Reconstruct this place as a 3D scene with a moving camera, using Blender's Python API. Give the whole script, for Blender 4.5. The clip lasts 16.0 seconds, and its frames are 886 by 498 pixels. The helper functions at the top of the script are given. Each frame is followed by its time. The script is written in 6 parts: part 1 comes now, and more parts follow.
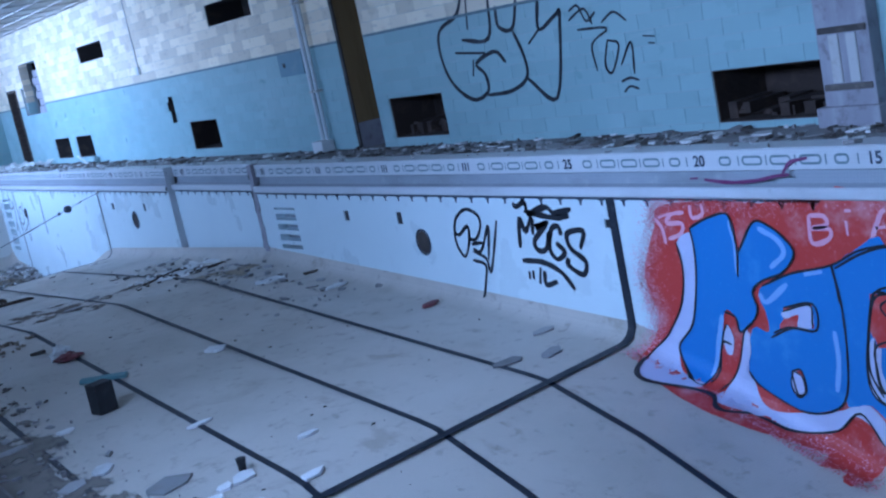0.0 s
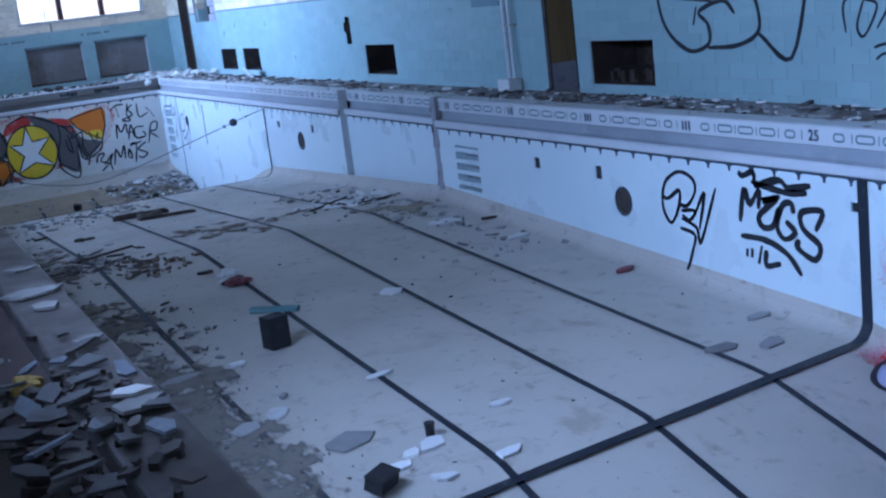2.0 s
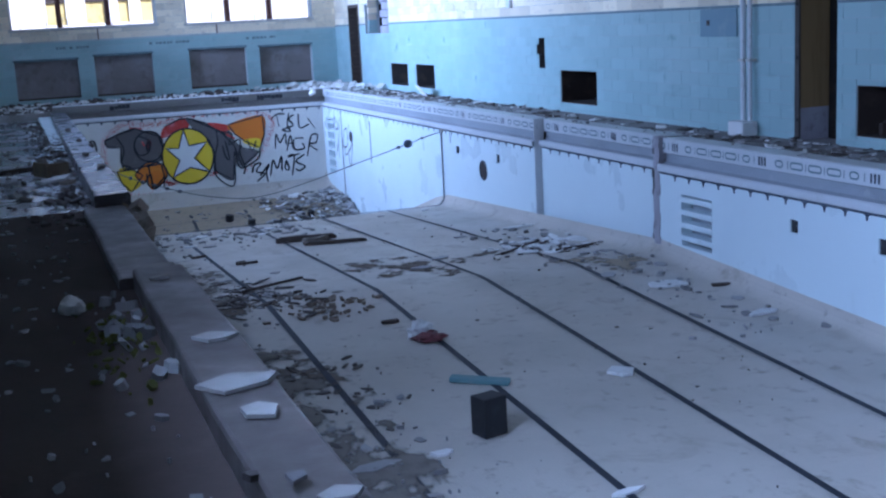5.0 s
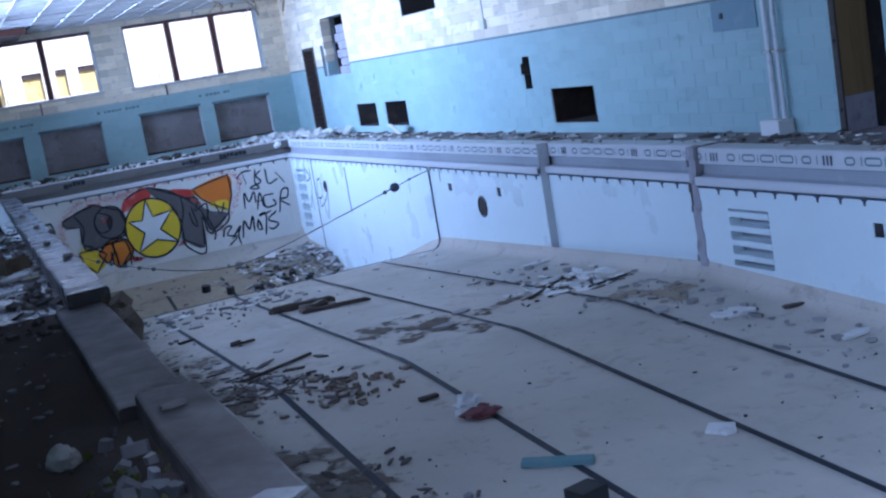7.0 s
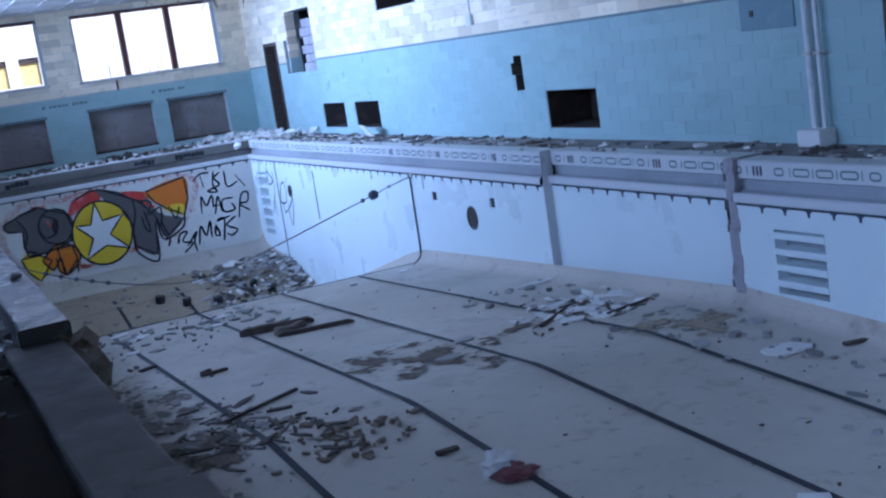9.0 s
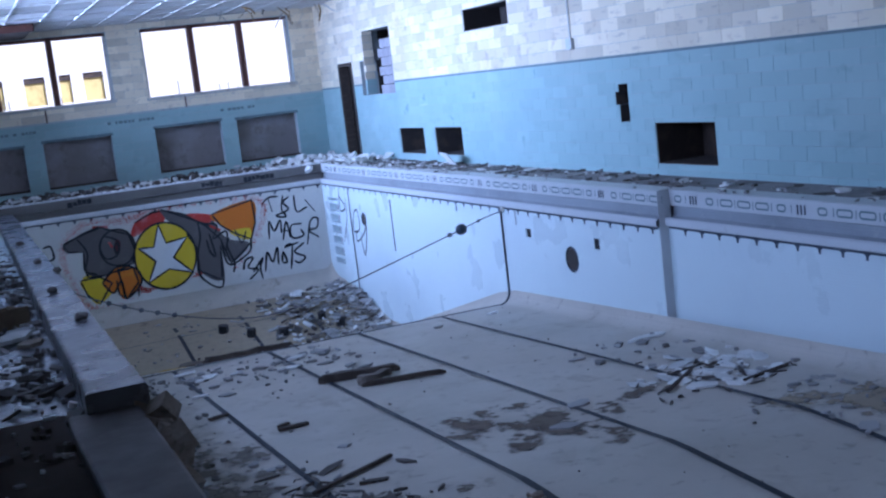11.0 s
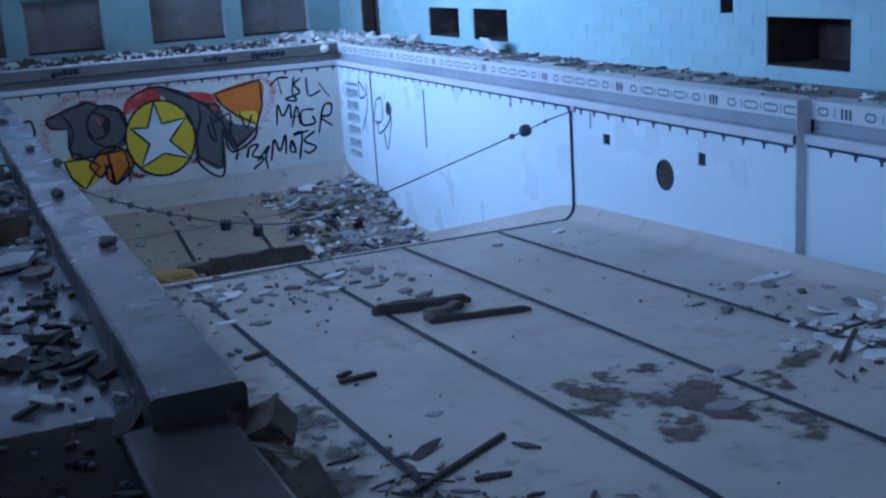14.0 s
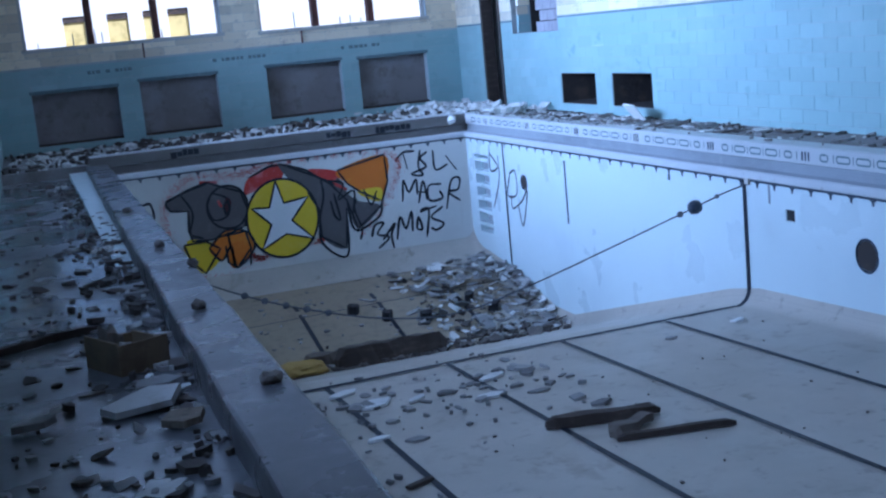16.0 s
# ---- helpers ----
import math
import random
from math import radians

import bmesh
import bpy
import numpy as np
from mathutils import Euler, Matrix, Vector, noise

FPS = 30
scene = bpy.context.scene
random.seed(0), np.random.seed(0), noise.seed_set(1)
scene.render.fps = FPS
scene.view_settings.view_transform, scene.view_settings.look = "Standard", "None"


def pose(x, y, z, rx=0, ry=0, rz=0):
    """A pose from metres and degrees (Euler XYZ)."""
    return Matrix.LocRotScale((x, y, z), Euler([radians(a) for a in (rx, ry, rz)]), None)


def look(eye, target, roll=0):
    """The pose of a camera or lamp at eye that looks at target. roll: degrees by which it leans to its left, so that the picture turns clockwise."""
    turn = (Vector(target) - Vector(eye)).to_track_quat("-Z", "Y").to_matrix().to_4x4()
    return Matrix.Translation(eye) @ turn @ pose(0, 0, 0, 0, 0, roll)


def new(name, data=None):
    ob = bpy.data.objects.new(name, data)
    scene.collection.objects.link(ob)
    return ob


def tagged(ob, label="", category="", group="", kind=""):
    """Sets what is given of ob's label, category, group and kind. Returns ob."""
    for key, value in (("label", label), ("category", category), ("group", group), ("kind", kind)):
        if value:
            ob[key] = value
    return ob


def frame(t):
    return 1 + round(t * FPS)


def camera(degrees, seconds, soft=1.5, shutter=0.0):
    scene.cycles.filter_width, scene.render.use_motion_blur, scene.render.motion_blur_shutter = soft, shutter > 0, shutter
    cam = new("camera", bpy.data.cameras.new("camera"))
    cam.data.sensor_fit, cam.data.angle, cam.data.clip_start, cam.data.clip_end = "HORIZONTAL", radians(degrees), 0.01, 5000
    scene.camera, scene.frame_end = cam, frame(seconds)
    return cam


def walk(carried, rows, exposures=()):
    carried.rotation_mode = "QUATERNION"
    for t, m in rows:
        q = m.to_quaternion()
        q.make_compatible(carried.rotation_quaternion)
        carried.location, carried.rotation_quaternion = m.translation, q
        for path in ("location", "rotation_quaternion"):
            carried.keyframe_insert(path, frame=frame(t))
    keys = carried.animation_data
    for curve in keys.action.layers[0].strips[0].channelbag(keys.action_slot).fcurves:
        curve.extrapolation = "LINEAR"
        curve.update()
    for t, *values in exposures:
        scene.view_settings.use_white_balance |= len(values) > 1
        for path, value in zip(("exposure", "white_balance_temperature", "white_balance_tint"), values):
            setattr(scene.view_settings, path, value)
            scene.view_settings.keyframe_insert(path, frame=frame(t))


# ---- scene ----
cam = camera(40.8, 16.0, soft=2.3)
PATH = [
    (0, (-0.784, -4.777, 1.485), (0.255, -3.108, 1.117), -11.8),
    (0.5, (-0.795, -4.564, 1.529), (0.255, -2.91, 1.126), -7.5),
    (1, (-0.884, -4.33, 1.512), (0.277, -2.751, 1.112), -7.7),
    (1.5, (-0.955, -4.047, 1.536), (-0.02, -2.337, 1.087), -7.5),
    (2, (-0.895, -3.688, 1.558), (-0.058, -1.925, 1.123), -6.9),
    (2.5, (-0.95, -3.441, 1.58), (-0.187, -1.629, 1.213), -5.8),
    (3, (-1.028, -3.233, 1.59), (-0.384, -1.369, 1.259), -6.5),
    (3.5, (-0.953, -2.79, 1.576), (-0.351, -0.929, 1.158), -4.2),
    (6, (-0.928, -0.791, 1.526), (-0.242, 1.053, 1.166), -3.2),
    (6.5, (-0.97, -0.356, 1.522), (-0.294, 1.486, 1.134), -8.2),
    (7, (-0.898, 0.037, 1.492), (-0.174, 1.872, 1.163), -9.6),
    (7.5, (-0.887, 0.421, 1.509), (-0.158, 2.252, 1.162), -6.0),
    (8, (-0.915, 0.786, 1.515), (-0.123, 2.598, 1.215), -7.5),
    (10.5, (-0.709, 2.529, 1.535), (0.091, 4.316, 1.129), -8.8),
    (11, (-0.782, 2.852, 1.548), (-0.038, 4.686, 1.258), -6.7),
    (11.5, (-0.841, 3.288, 1.546), (-0.075, 5.104, 1.207), -8.7),
    (12, (-0.826, 3.683, 1.527), (-0.103, 5.517, 1.187), -10.9),
    (12.5, (-0.851, 4.009, 1.55), (-0.073, 5.828, 1.256), -4.7),
    (13, (-0.88, 4.413, 1.535), (-0.077, 6.199, 1.128), -4.8),
    (13.5, (-0.855, 4.722, 1.49), (-0.056, 6.514, 1.105), -7.3),
    (14, (-0.843, 5.175, 1.488), (-0.077, 6.959, 1.007), -3.6),
    (14.5, (-0.857, 5.428, 1.525), (-0.095, 7.233, 1.124), -5.5),
    (15, (-0.85, 5.843, 1.504), (-0.055, 7.642, 1.141), -9.4),
    (15.5, (-0.83, 6.213, 1.482), (-0.126, 8.06, 1.177), -9.6),
    (16, (-0.858, 6.518, 1.501), (-0.231, 8.382, 1.138), -5.5),
]
walk(cam, [(t, look(eye, target, roll)) for t, eye, target, roll in PATH],
     exposures=[(0.0, 0.15, 4700, 22), (1.0, 0.1, 4700, 22), (2.5, 0.2, 4950, 26), (3.5, 0.36, 4950, 26), (6.5, 0.4, 5050, 28), (8.2, 0.3, 5050, 28), (10.5, 0.1, 4780, 25), (11.0, 0.1, 5050, 30), (12.5, 0.0, 5050, 30), (13.5, -0.05, 4750, 24), (14.5, 0.0, 4650, 20), (15.5, 0.0, 4950, 25), (16.0, 0.0, 4800, 22)])

# ---------------------------------------------------------------- world, light
world = bpy.data.worlds.new("sky")
scene.world = world
world.use_nodes = True
sky = world.node_tree.nodes.new("ShaderNodeTexSky")
sky.sky_type = "NISHITA"
sky.sun_disc = False
sky.sun_elevation, sky.sun_rotation = radians(40), radians(155)
back = world.node_tree.nodes["Background"]
world.node_tree.links.new(sky.outputs[0], back.inputs[0])
back.inputs[1].default_value = 0.15

sun = new("sun", bpy.data.lights.new("sun", "SUN"))
sun.data.energy, sun.data.angle, sun.data.color = 5.0, radians(0.5), (1.0, 0.95, 0.86)
# The sun stands over the blind side of the hall and lights the yard beyond the end windows.
sun.matrix_world = look((30, -10, 40), (5, 45, 0))


def window_light(name, centre, facing, width, height, watts, colour):
    """Area lamp that stands for the daylight through one window opening."""
    lamp = new(name, bpy.data.lights.new(name, "AREA"))
    lamp.data.shape, lamp.data.size, lamp.data.size_y = "RECTANGLE", width, height
    lamp.data.energy, lamp.data.color = watts, colour
    lamp.matrix_world = look(centre, facing)
    return lamp


# Main numbers of the place
XB, XL, YF, YN = 6.90, -1.28, 27.53, -8.5      # side walls, far wall, near wall
CEIL = 3.25
XP, XK, YP, YQ = 5.45, -0.09, 23.69, -6.0       # pool: wall, kerb side, far end, near end
DECKL = 0.08
BLUE_TOP = 1.49
# The first two windows are unseen, added to light the near end.
LEFT_WINDOWS = [(y, y + 3.1) for y in (-6.0, 0.6, 9.6, 14.0, 18.4, 22.8)]
# Power, aim and spread are set lamp by lamp to balance the hall.
LEFT_WATTS = (200, 440, 130, 100, 370, 190)
LEFT_AIM = (-1.2, -2.2, -0.4, 0.8, 2.4, 2.5)
LEFT_SPREAD = (150, 120, 140, 110, 95, 80)
for (ya, yb), watts, aim, spread in zip(LEFT_WINDOWS, LEFT_WATTS, LEFT_AIM, LEFT_SPREAD):
    window_light("window_daylight", (XL - 0.75, (ya + yb) / 2, 2.6), (XL + 4.0, (ya + yb) / 2, aim),
                 3.0, 1.7, watts, (0.585, 0.775, 1.0)).data.spread = radians(spread)


# ---------------------------------------------------------------- helpers
def mesh_of(name, bm, material, smooth=False):
    data = bpy.data.meshes.new(name)
    bm.normal_update()
    bm.to_mesh(data)
    bm.free()
    data.materials.append(material)
    if smooth:
        data.polygons.foreach_set("use_smooth", [True] * len(data.polygons))
    return data


def part(name, bm, material, parent=None, label="", smooth=False):
    ob = new(name, mesh_of(name, bm, material, smooth))
    if parent is not None:
        ob.parent = parent
    if label:
        tagged(ob, label)
    return ob


def thing(name, label, category, group="", kind="", at=None):
    ob = new(name)
    if at is not None:
        ob.matrix_basis = at
    return tagged(ob, label, category, group, kind)


def add_box(bm, x0, x1, y0, y1, z0, z1, bevel=0.0):
    m = Matrix.Translation(((x0 + x1) / 2, (y0 + y1) / 2, (z0 + z1) / 2)) @ Matrix.Diagonal((abs(x1 - x0), abs(y1 - y0), abs(z1 - z0), 1))
    made = bmesh.ops.create_cube(bm, size=1.0, matrix=m)
    if bevel:
        edges = list({e for v in made["verts"] for e in v.link_edges})
        bmesh.ops.bevel(bm, geom=edges, offset=bevel, segments=2, affect="EDGES", profile=0.6)
    return bm


def box(x0, x1, y0, y1, z0, z1, bevel=0.0):
    return add_box(bmesh.new(), x0, x1, y0, y1, z0, z1, bevel)


def boxes_mesh(name, rects, material):
    """Many boxes in one mesh, from (x0, x1, y0, y1, z0, z1)."""
    verts, faces = [], []
    for x0, x1, y0, y1, z0, z1 in rects:
        n = len(verts)
        verts += [(x, y, z) for x in (x0, x1) for y in (y0, y1) for z in (z0, z1)]
        faces += [tuple(n + i for i in f) for f in ((0, 1, 3, 2), (4, 6, 7, 5), (0, 4, 5, 1), (2, 3, 7, 6), (0, 2, 6, 4), (1, 5, 7, 3))]
    data = bpy.data.meshes.new(name)
    data.from_pydata(verts, [], faces)
    data.materials.append(material)
    return data


def cells(u0, u1, v0, v1, holes):
    """The rectangle u0..u1, v0..v1 less its holes, as rectangles (u0, u1, v0, v1)."""
    out = []
    us = sorted({u0, u1, *[min(max(u, u0), u1) for h in holes for u in h[:2]]})
    for a, b in zip(us, us[1:]):
        mid = (a + b) / 2
        spans = sorted((max(h[2], v0), min(h[3], v1)) for h in holes if h[0] < mid < h[1] and h[3] > v0 and h[2] < v1)
        low = v0
        for s, e in spans:
            if s > low + 1e-4:
                out.append((a, b, low, s))
            low = max(low, e)
        if low < v1 - 1e-4:
            out.append((a, b, low, v1))
    return out


def lathe(profile, steps=16):
    """A solid of revolution about z from (r, z) pairs."""
    bm = bmesh.new()
    rings = []
    for r, z in profile:
        rings.append([bm.verts.new((r * math.cos(2 * math.pi * k / steps), r * math.sin(2 * math.pi * k / steps), z)) for k in range(steps)])
    for a, b in zip(rings, rings[1:]):
        for k in range(steps):
            bm.faces.new((a[k], a[(k + 1) % steps], b[(k + 1) % steps], b[k]))
    for ring, flip in ((rings[0], True), (rings[-1], False)):
        bm.faces.new(ring[::-1] if flip else ring)
    return bm


def tube_along(points, radius, steps=8):
    bm = bmesh.new()
    pts = [Vector(p) for p in points]
    rings = []
    for i, p in enumerate(pts):
        d = (pts[min(i + 1, len(pts) - 1)] - pts[max(i - 1, 0)]).normalized()
        side = d.cross(Vector((0, 0, 1)))
        side = side.normalized() if side.length > 1e-3 else Vector((1, 0, 0))
        up = side.cross(d)
        rings.append([bm.verts.new(p + radius * (math.cos(2 * math.pi * k / steps) * side + math.sin(2 * math.pi * k / steps) * up)) for k in range(steps)])
    for a, b in zip(rings, rings[1:]):
        for k in range(steps):
            bm.faces.new((a[k], a[(k + 1) % steps], b[(k + 1) % steps], b[k]))
    bm.faces.new(rings[0][::-1])
    bm.faces.new(rings[-1])
    bmesh.ops.recalc_face_normals(bm, faces=bm.faces)
    return bm


# ---------------------------------------------------------------- materials
class Mat:
    """A node material with a few layers of noise on colour, roughness and relief."""

    def __init__(self, name, colour, rough=0.7, metal=0.0, spec=0.4):
        self.m = bpy.data.materials.new(name)
        self.m.use_nodes = True
        self.t = self.m.node_tree
        self.b = self.t.nodes["Principled BSDF"]
        self.b.inputs["Base Color"].default_value = (*colour, 1)
        self.b.inputs["Roughness"].default_value = rough
        self.b.inputs["Metallic"].default_value = metal
        self.b.inputs["Specular IOR Level"].default_value = spec
        rgb = self.t.nodes.new("ShaderNodeRGB")
        rgb.outputs[0].default_value = (*colour, 1)
        self.c = rgb.outputs[0]
        self.h = None
        geo = self.t.nodes.new("ShaderNodeNewGeometry")
        self.pos = geo.outputs["Position"]
        self.island = geo.outputs["Random Per Island"]

    def noise(self, scale, detail=6.0, rough=0.6, stretch=(1, 1, 1), warp=0.0):
        mp = self.t.nodes.new("ShaderNodeMapping")
        mp.inputs["Scale"].default_value = stretch
        self.t.links.new(self.pos, mp.inputs["Vector"])
        n = self.t.nodes.new("ShaderNodeTexNoise")
        n.inputs["Scale"].default_value, n.inputs["Detail"].default_value = scale, detail
        n.inputs["Roughness"].default_value, n.inputs["Distortion"].default_value = rough, warp
        self.t.links.new(mp.outputs[0], n.inputs["Vector"])
        return n.outputs["Fac"]

    def ramp(self, fac, low, high):
        r = self.t.nodes.new("ShaderNodeMapRange")
        r.inputs["From Min"].default_value, r.inputs["From Max"].default_value = low, high
        r.interpolation_type = "SMOOTHSTEP"
        self.t.links.new(fac, r.inputs["Value"])
        return r.outputs[0]

    def mix(self, fac, colour, amount=1.0):
        mx = self.t.nodes.new("ShaderNodeMix")
        mx.data_type = "RGBA"
        sc = self.t.nodes.new("ShaderNodeMath")
        sc.operation = "MULTIPLY"
        sc.inputs[1].default_value = amount
        self.t.links.new(fac, sc.inputs[0])
        self.t.links.new(sc.outputs[0], mx.inputs["Factor"])
        self.t.links.new(self.c, mx.inputs["A"])
        mx.inputs["B"].default_value = (*colour, 1)
        self.c = mx.outputs["Result"]
        return self

    def spots(self, scale, low, high, colour, amount=1.0, stretch=(1, 1, 1), detail=8.0, warp=0.0):
        return self.mix(self.ramp(self.noise(scale, detail, 0.62, stretch, warp), low, high), colour, amount)

    def axis(self, which):
        s = self.t.nodes.new("ShaderNodeSeparateXYZ")
        self.t.links.new(self.pos, s.inputs[0])
        return s.outputs["XYZ".index(which)]

    def tiles(self, size, colour, amount, axes="YZ", bump=0.0, ratio=1.0, offset=0.0, mortar=0.06):
        """Fine joints of small tiles, laid in the two axes given."""
        co = self.t.nodes.new("ShaderNodeCombineXYZ")
        for i, a in enumerate(axes):
            self.t.links.new(self.axis(a), co.inputs[i])
        br = self.t.nodes.new("ShaderNodeTexBrick")
        br.offset = offset
        for key, value in (("Scale", 1.0), ("Brick Width", size * ratio), ("Row Height", size), ("Mortar Size", size * mortar), ("Mortar Smooth", 0.2)):
            br.inputs[key].default_value = value
        br.inputs["Color1"].default_value = br.inputs["Color2"].default_value = (0, 0, 0, 1)
        br.inputs["Mortar"].default_value = (1, 1, 1, 1)
        self.t.links.new(co.outputs[0], br.inputs["Vector"])
        self.mix(br.outputs["Fac"], colour, amount)
        return self

    def each(self, spread):
        """Pieces differ a little in lightness."""
        info = self.t.nodes.new("ShaderNodeObjectInfo")
        add = self.t.nodes.new("ShaderNodeMath")
        add.operation = "ADD"
        self.t.links.new(info.outputs["Random"], add.inputs[0])
        self.t.links.new(self.island, add.inputs[1])
        fr = self.t.nodes.new("ShaderNodeMath")
        fr.operation = "FRACT"
        self.t.links.new(add.outputs[0], fr.inputs[0])
        mr = self.t.nodes.new("ShaderNodeMapRange")
        mr.inputs["To Min"].default_value, mr.inputs["To Max"].default_value = 1 - spread, 1 + spread
        self.t.links.new(fr.outputs[0], mr.inputs["Value"])
        hsv = self.t.nodes.new("ShaderNodeHueSaturation")
        self.t.links.new(self.c, hsv.inputs["Color"])
        self.t.links.new(mr.outputs[0], hsv.inputs["Value"])
        self.c = hsv.outputs["Color"]
        return self

    def relief(self, scale, strength, distance=0.01, detail=8.0, stretch=(1, 1, 1)):
        bp = self.t.nodes.new("ShaderNodeBump")
        bp.inputs["Strength"].default_value, bp.inputs["Distance"].default_value = strength, distance
        self.t.links.new(self.noise(scale, detail, 0.65, stretch), bp.inputs["Height"])
        if self.h is not None:
            self.t.links.new(self.h, bp.inputs["Normal"])
        self.h = bp.outputs[0]
        return self

    def gloss(self, scale, low, high):
        mr = self.t.nodes.new("ShaderNodeMapRange")
        mr.inputs["From Min"].default_value, mr.inputs["From Max"].default_value = 0.3, 0.7
        mr.inputs["To Min"].default_value, mr.inputs["To Max"].default_value = low, high
        self.t.links.new(self.noise(scale), mr.inputs["Value"])
        self.t.links.new(mr.outputs[0], self.b.inputs["Roughness"])
        return self

    def done(self):
        self.t.links.new(self.c, self.b.inputs["Base Color"])
        if self.h is not None:
            self.t.links.new(self.h, self.b.inputs["Normal"])
        return self.m


GREY, DIRT = (0.30, 0.30, 0.29), (0.14, 0.115, 0.09)
# Blue block: long pale flecks in the colour stand for glints on the glaze.
m_blue = Mat("blue_glazed_block", (0.34, 0.48, 0.475), 0.35).spots(0.7, 0.45, 0.75, (0.40, 0.53, 0.52), 0.8).spots(3.0, 0.56, 0.72, (0.25, 0.36, 0.36), 0.45, stretch=(1, 0.5, 1.5)).spots(5.0, 0.64, 0.74, (0.62, 0.68, 0.66), 0.5, stretch=(1, 0.25, 3.0)).spots(24.0, 0.6, 0.75, (0.42, 0.56, 0.58), 0.35).each(0.05).relief(30, 0.15, 0.004).gloss(2.0, 0.25, 0.55).done()
m_cream = Mat("cream_glazed_block", (0.80, 0.70, 0.53), 0.35).spots(0.8, 0.5, 0.75, (0.74, 0.60, 0.43), 0.7).spots(4.0, 0.58, 0.74, (0.48, 0.36, 0.25), 0.6).spots(9.0, 0.56, 0.68, (0.50, 0.44, 0.36), 0.6, stretch=(1, 0.35, 1.6)).each(0.2).relief(26, 0.15, 0.004).gloss(2.0, 0.25, 0.55).done()
m_mortar = Mat("mortar", (0.46, 0.50, 0.50), 0.9).spots(5, 0.5, 0.7, DIRT, 0.4).relief(60, 0.3, 0.004).done()
m_trimline = Mat("trim_band", (0.16, 0.22, 0.23), 0.6).spots(8, 0.5, 0.7, (0.3, 0.34, 0.34), 0.6).done()
m_tile = Mat("white_pool_tile", (0.70, 0.79, 0.80), 0.3).tiles(0.026, (0.5, 0.5, 0.49), 0.35).spots(0.9, 0.48, 0.75, (0.63, 0.71, 0.73), 0.8).spots(5.0, 0.64, 0.80, (0.50, 0.54, 0.53), 0.35).spots(1.4, 0.62, 0.80, (0.55, 0.59, 0.58), 0.4, stretch=(1, 3, 0.5)).relief(40, 0.08, 0.003).gloss(1.5, 0.2, 0.5).done()
m_tile_end = Mat("cream_pool_tile", (0.68, 0.665, 0.62), 0.35).tiles(0.026, (0.45, 0.44, 0.42), 0.35, axes="XZ").spots(0.9, 0.48, 0.75, (0.58, 0.56, 0.51), 0.8).spots(5.0, 0.60, 0.78, (0.44, 0.41, 0.36), 0.45).spots(1.4, 0.60, 0.72, (0.50, 0.46, 0.40), 0.5, stretch=(3, 1, 0.5)).relief(40, 0.08, 0.003).done()
m_gutter = Mat("grey_gutter_tile", (0.34, 0.36, 0.38), 0.45).tiles(0.026, (0.22, 0.23, 0.24), 0.4).spots(1.2, 0.45, 0.7, (0.22, 0.23, 0.24), 0.8, stretch=(1, 0.4, 1)).spots(6, 0.55, 0.75, (0.5, 0.5, 0.49), 0.4).relief(30, 0.15, 0.004).done()
# Far end only: a darker, browner copy of the gutter tile.
m_gutter_end = Mat("dark_end_gutter", (0.17, 0.16, 0.15), 0.6).spots(1.2, 0.45, 0.7, (0.10, 0.085, 0.075), 0.8, stretch=(0.4, 1, 1)).spots(6, 0.55, 0.75, (0.28, 0.27, 0.26), 0.4).relief(30, 0.15, 0.004).done()
m_lip = Mat("gutter_lip", (0.60, 0.61, 0.62), 0.35).spots(1.5, 0.5, 0.72, (0.45, 0.45, 0.45), 0.7, stretch=(1, 0.5, 1)).spots(10, 0.6, 0.75, (0.3, 0.29, 0.28), 0.5).relief(40, 0.1, 0.003).done()
m_band = Mat("marker_tile", (0.60, 0.61, 0.61), 0.35).tiles(0.026, (0.45, 0.45, 0.45), 0.4).spots(1.5, 0.55, 0.75, (0.48, 0.47, 0.45), 0.7).relief(40, 0.1, 0.003).done()
m_navy = Mat("dark_blue_tile", (0.035, 0.05, 0.075), 0.35).spots(6, 0.5, 0.7, (0.10, 0.12, 0.15), 0.6).tiles(0.026, (0.2, 0.2, 0.2), 0.25).done()
m_line = Mat("black_lane_tile", (0.016, 0.020, 0.030), 0.55).spots(1.1, 0.5, 0.75, (0.07, 0.07, 0.072), 0.35).spots(14, 0.58, 0.72, (0.2, 0.19, 0.18), 0.3).done()
m_floor = (Mat("pool_floor_tile", (0.54, 0.49, 0.42), 0.5).tiles(0.026, (0.34, 0.32, 0.28), 0.3, axes="XY")
           .spots(0.45, 0.42, 0.72, (0.42, 0.39, 0.33), 0.9).spots(1.6, 0.55, 0.72, (0.34, 0.30, 0.24), 0.55, warp=1.0)
           .spots(7.0, 0.56, 0.72, (0.24, 0.20, 0.16), 0.6).spots(2.8, 0.60, 0.70, (0.30, 0.25, 0.19), 0.55, stretch=(1, 0.6, 1)).spots(45, 0.62, 0.75, (0.25, 0.22, 0.18), 0.5).relief(25, 0.15, 0.004).gloss(1.2, 0.35, 0.75).done())
# Near deck: brown dirt tone, darkened further to carry the shade there.
m_deck = Mat("deck_dirt_shade", (0.088, 0.066, 0.055), 0.95, spec=0.2).spots(0.6, 0.4, 0.7, (0.055, 0.041, 0.034), 0.9).spots(2.5, 0.55, 0.72, (0.12, 0.098, 0.083), 0.5).spots(16, 0.55, 0.72, (0.065, 0.053, 0.045), 0.7).relief(12, 0.25, 0.012).relief(60, 0.2, 0.004).done()
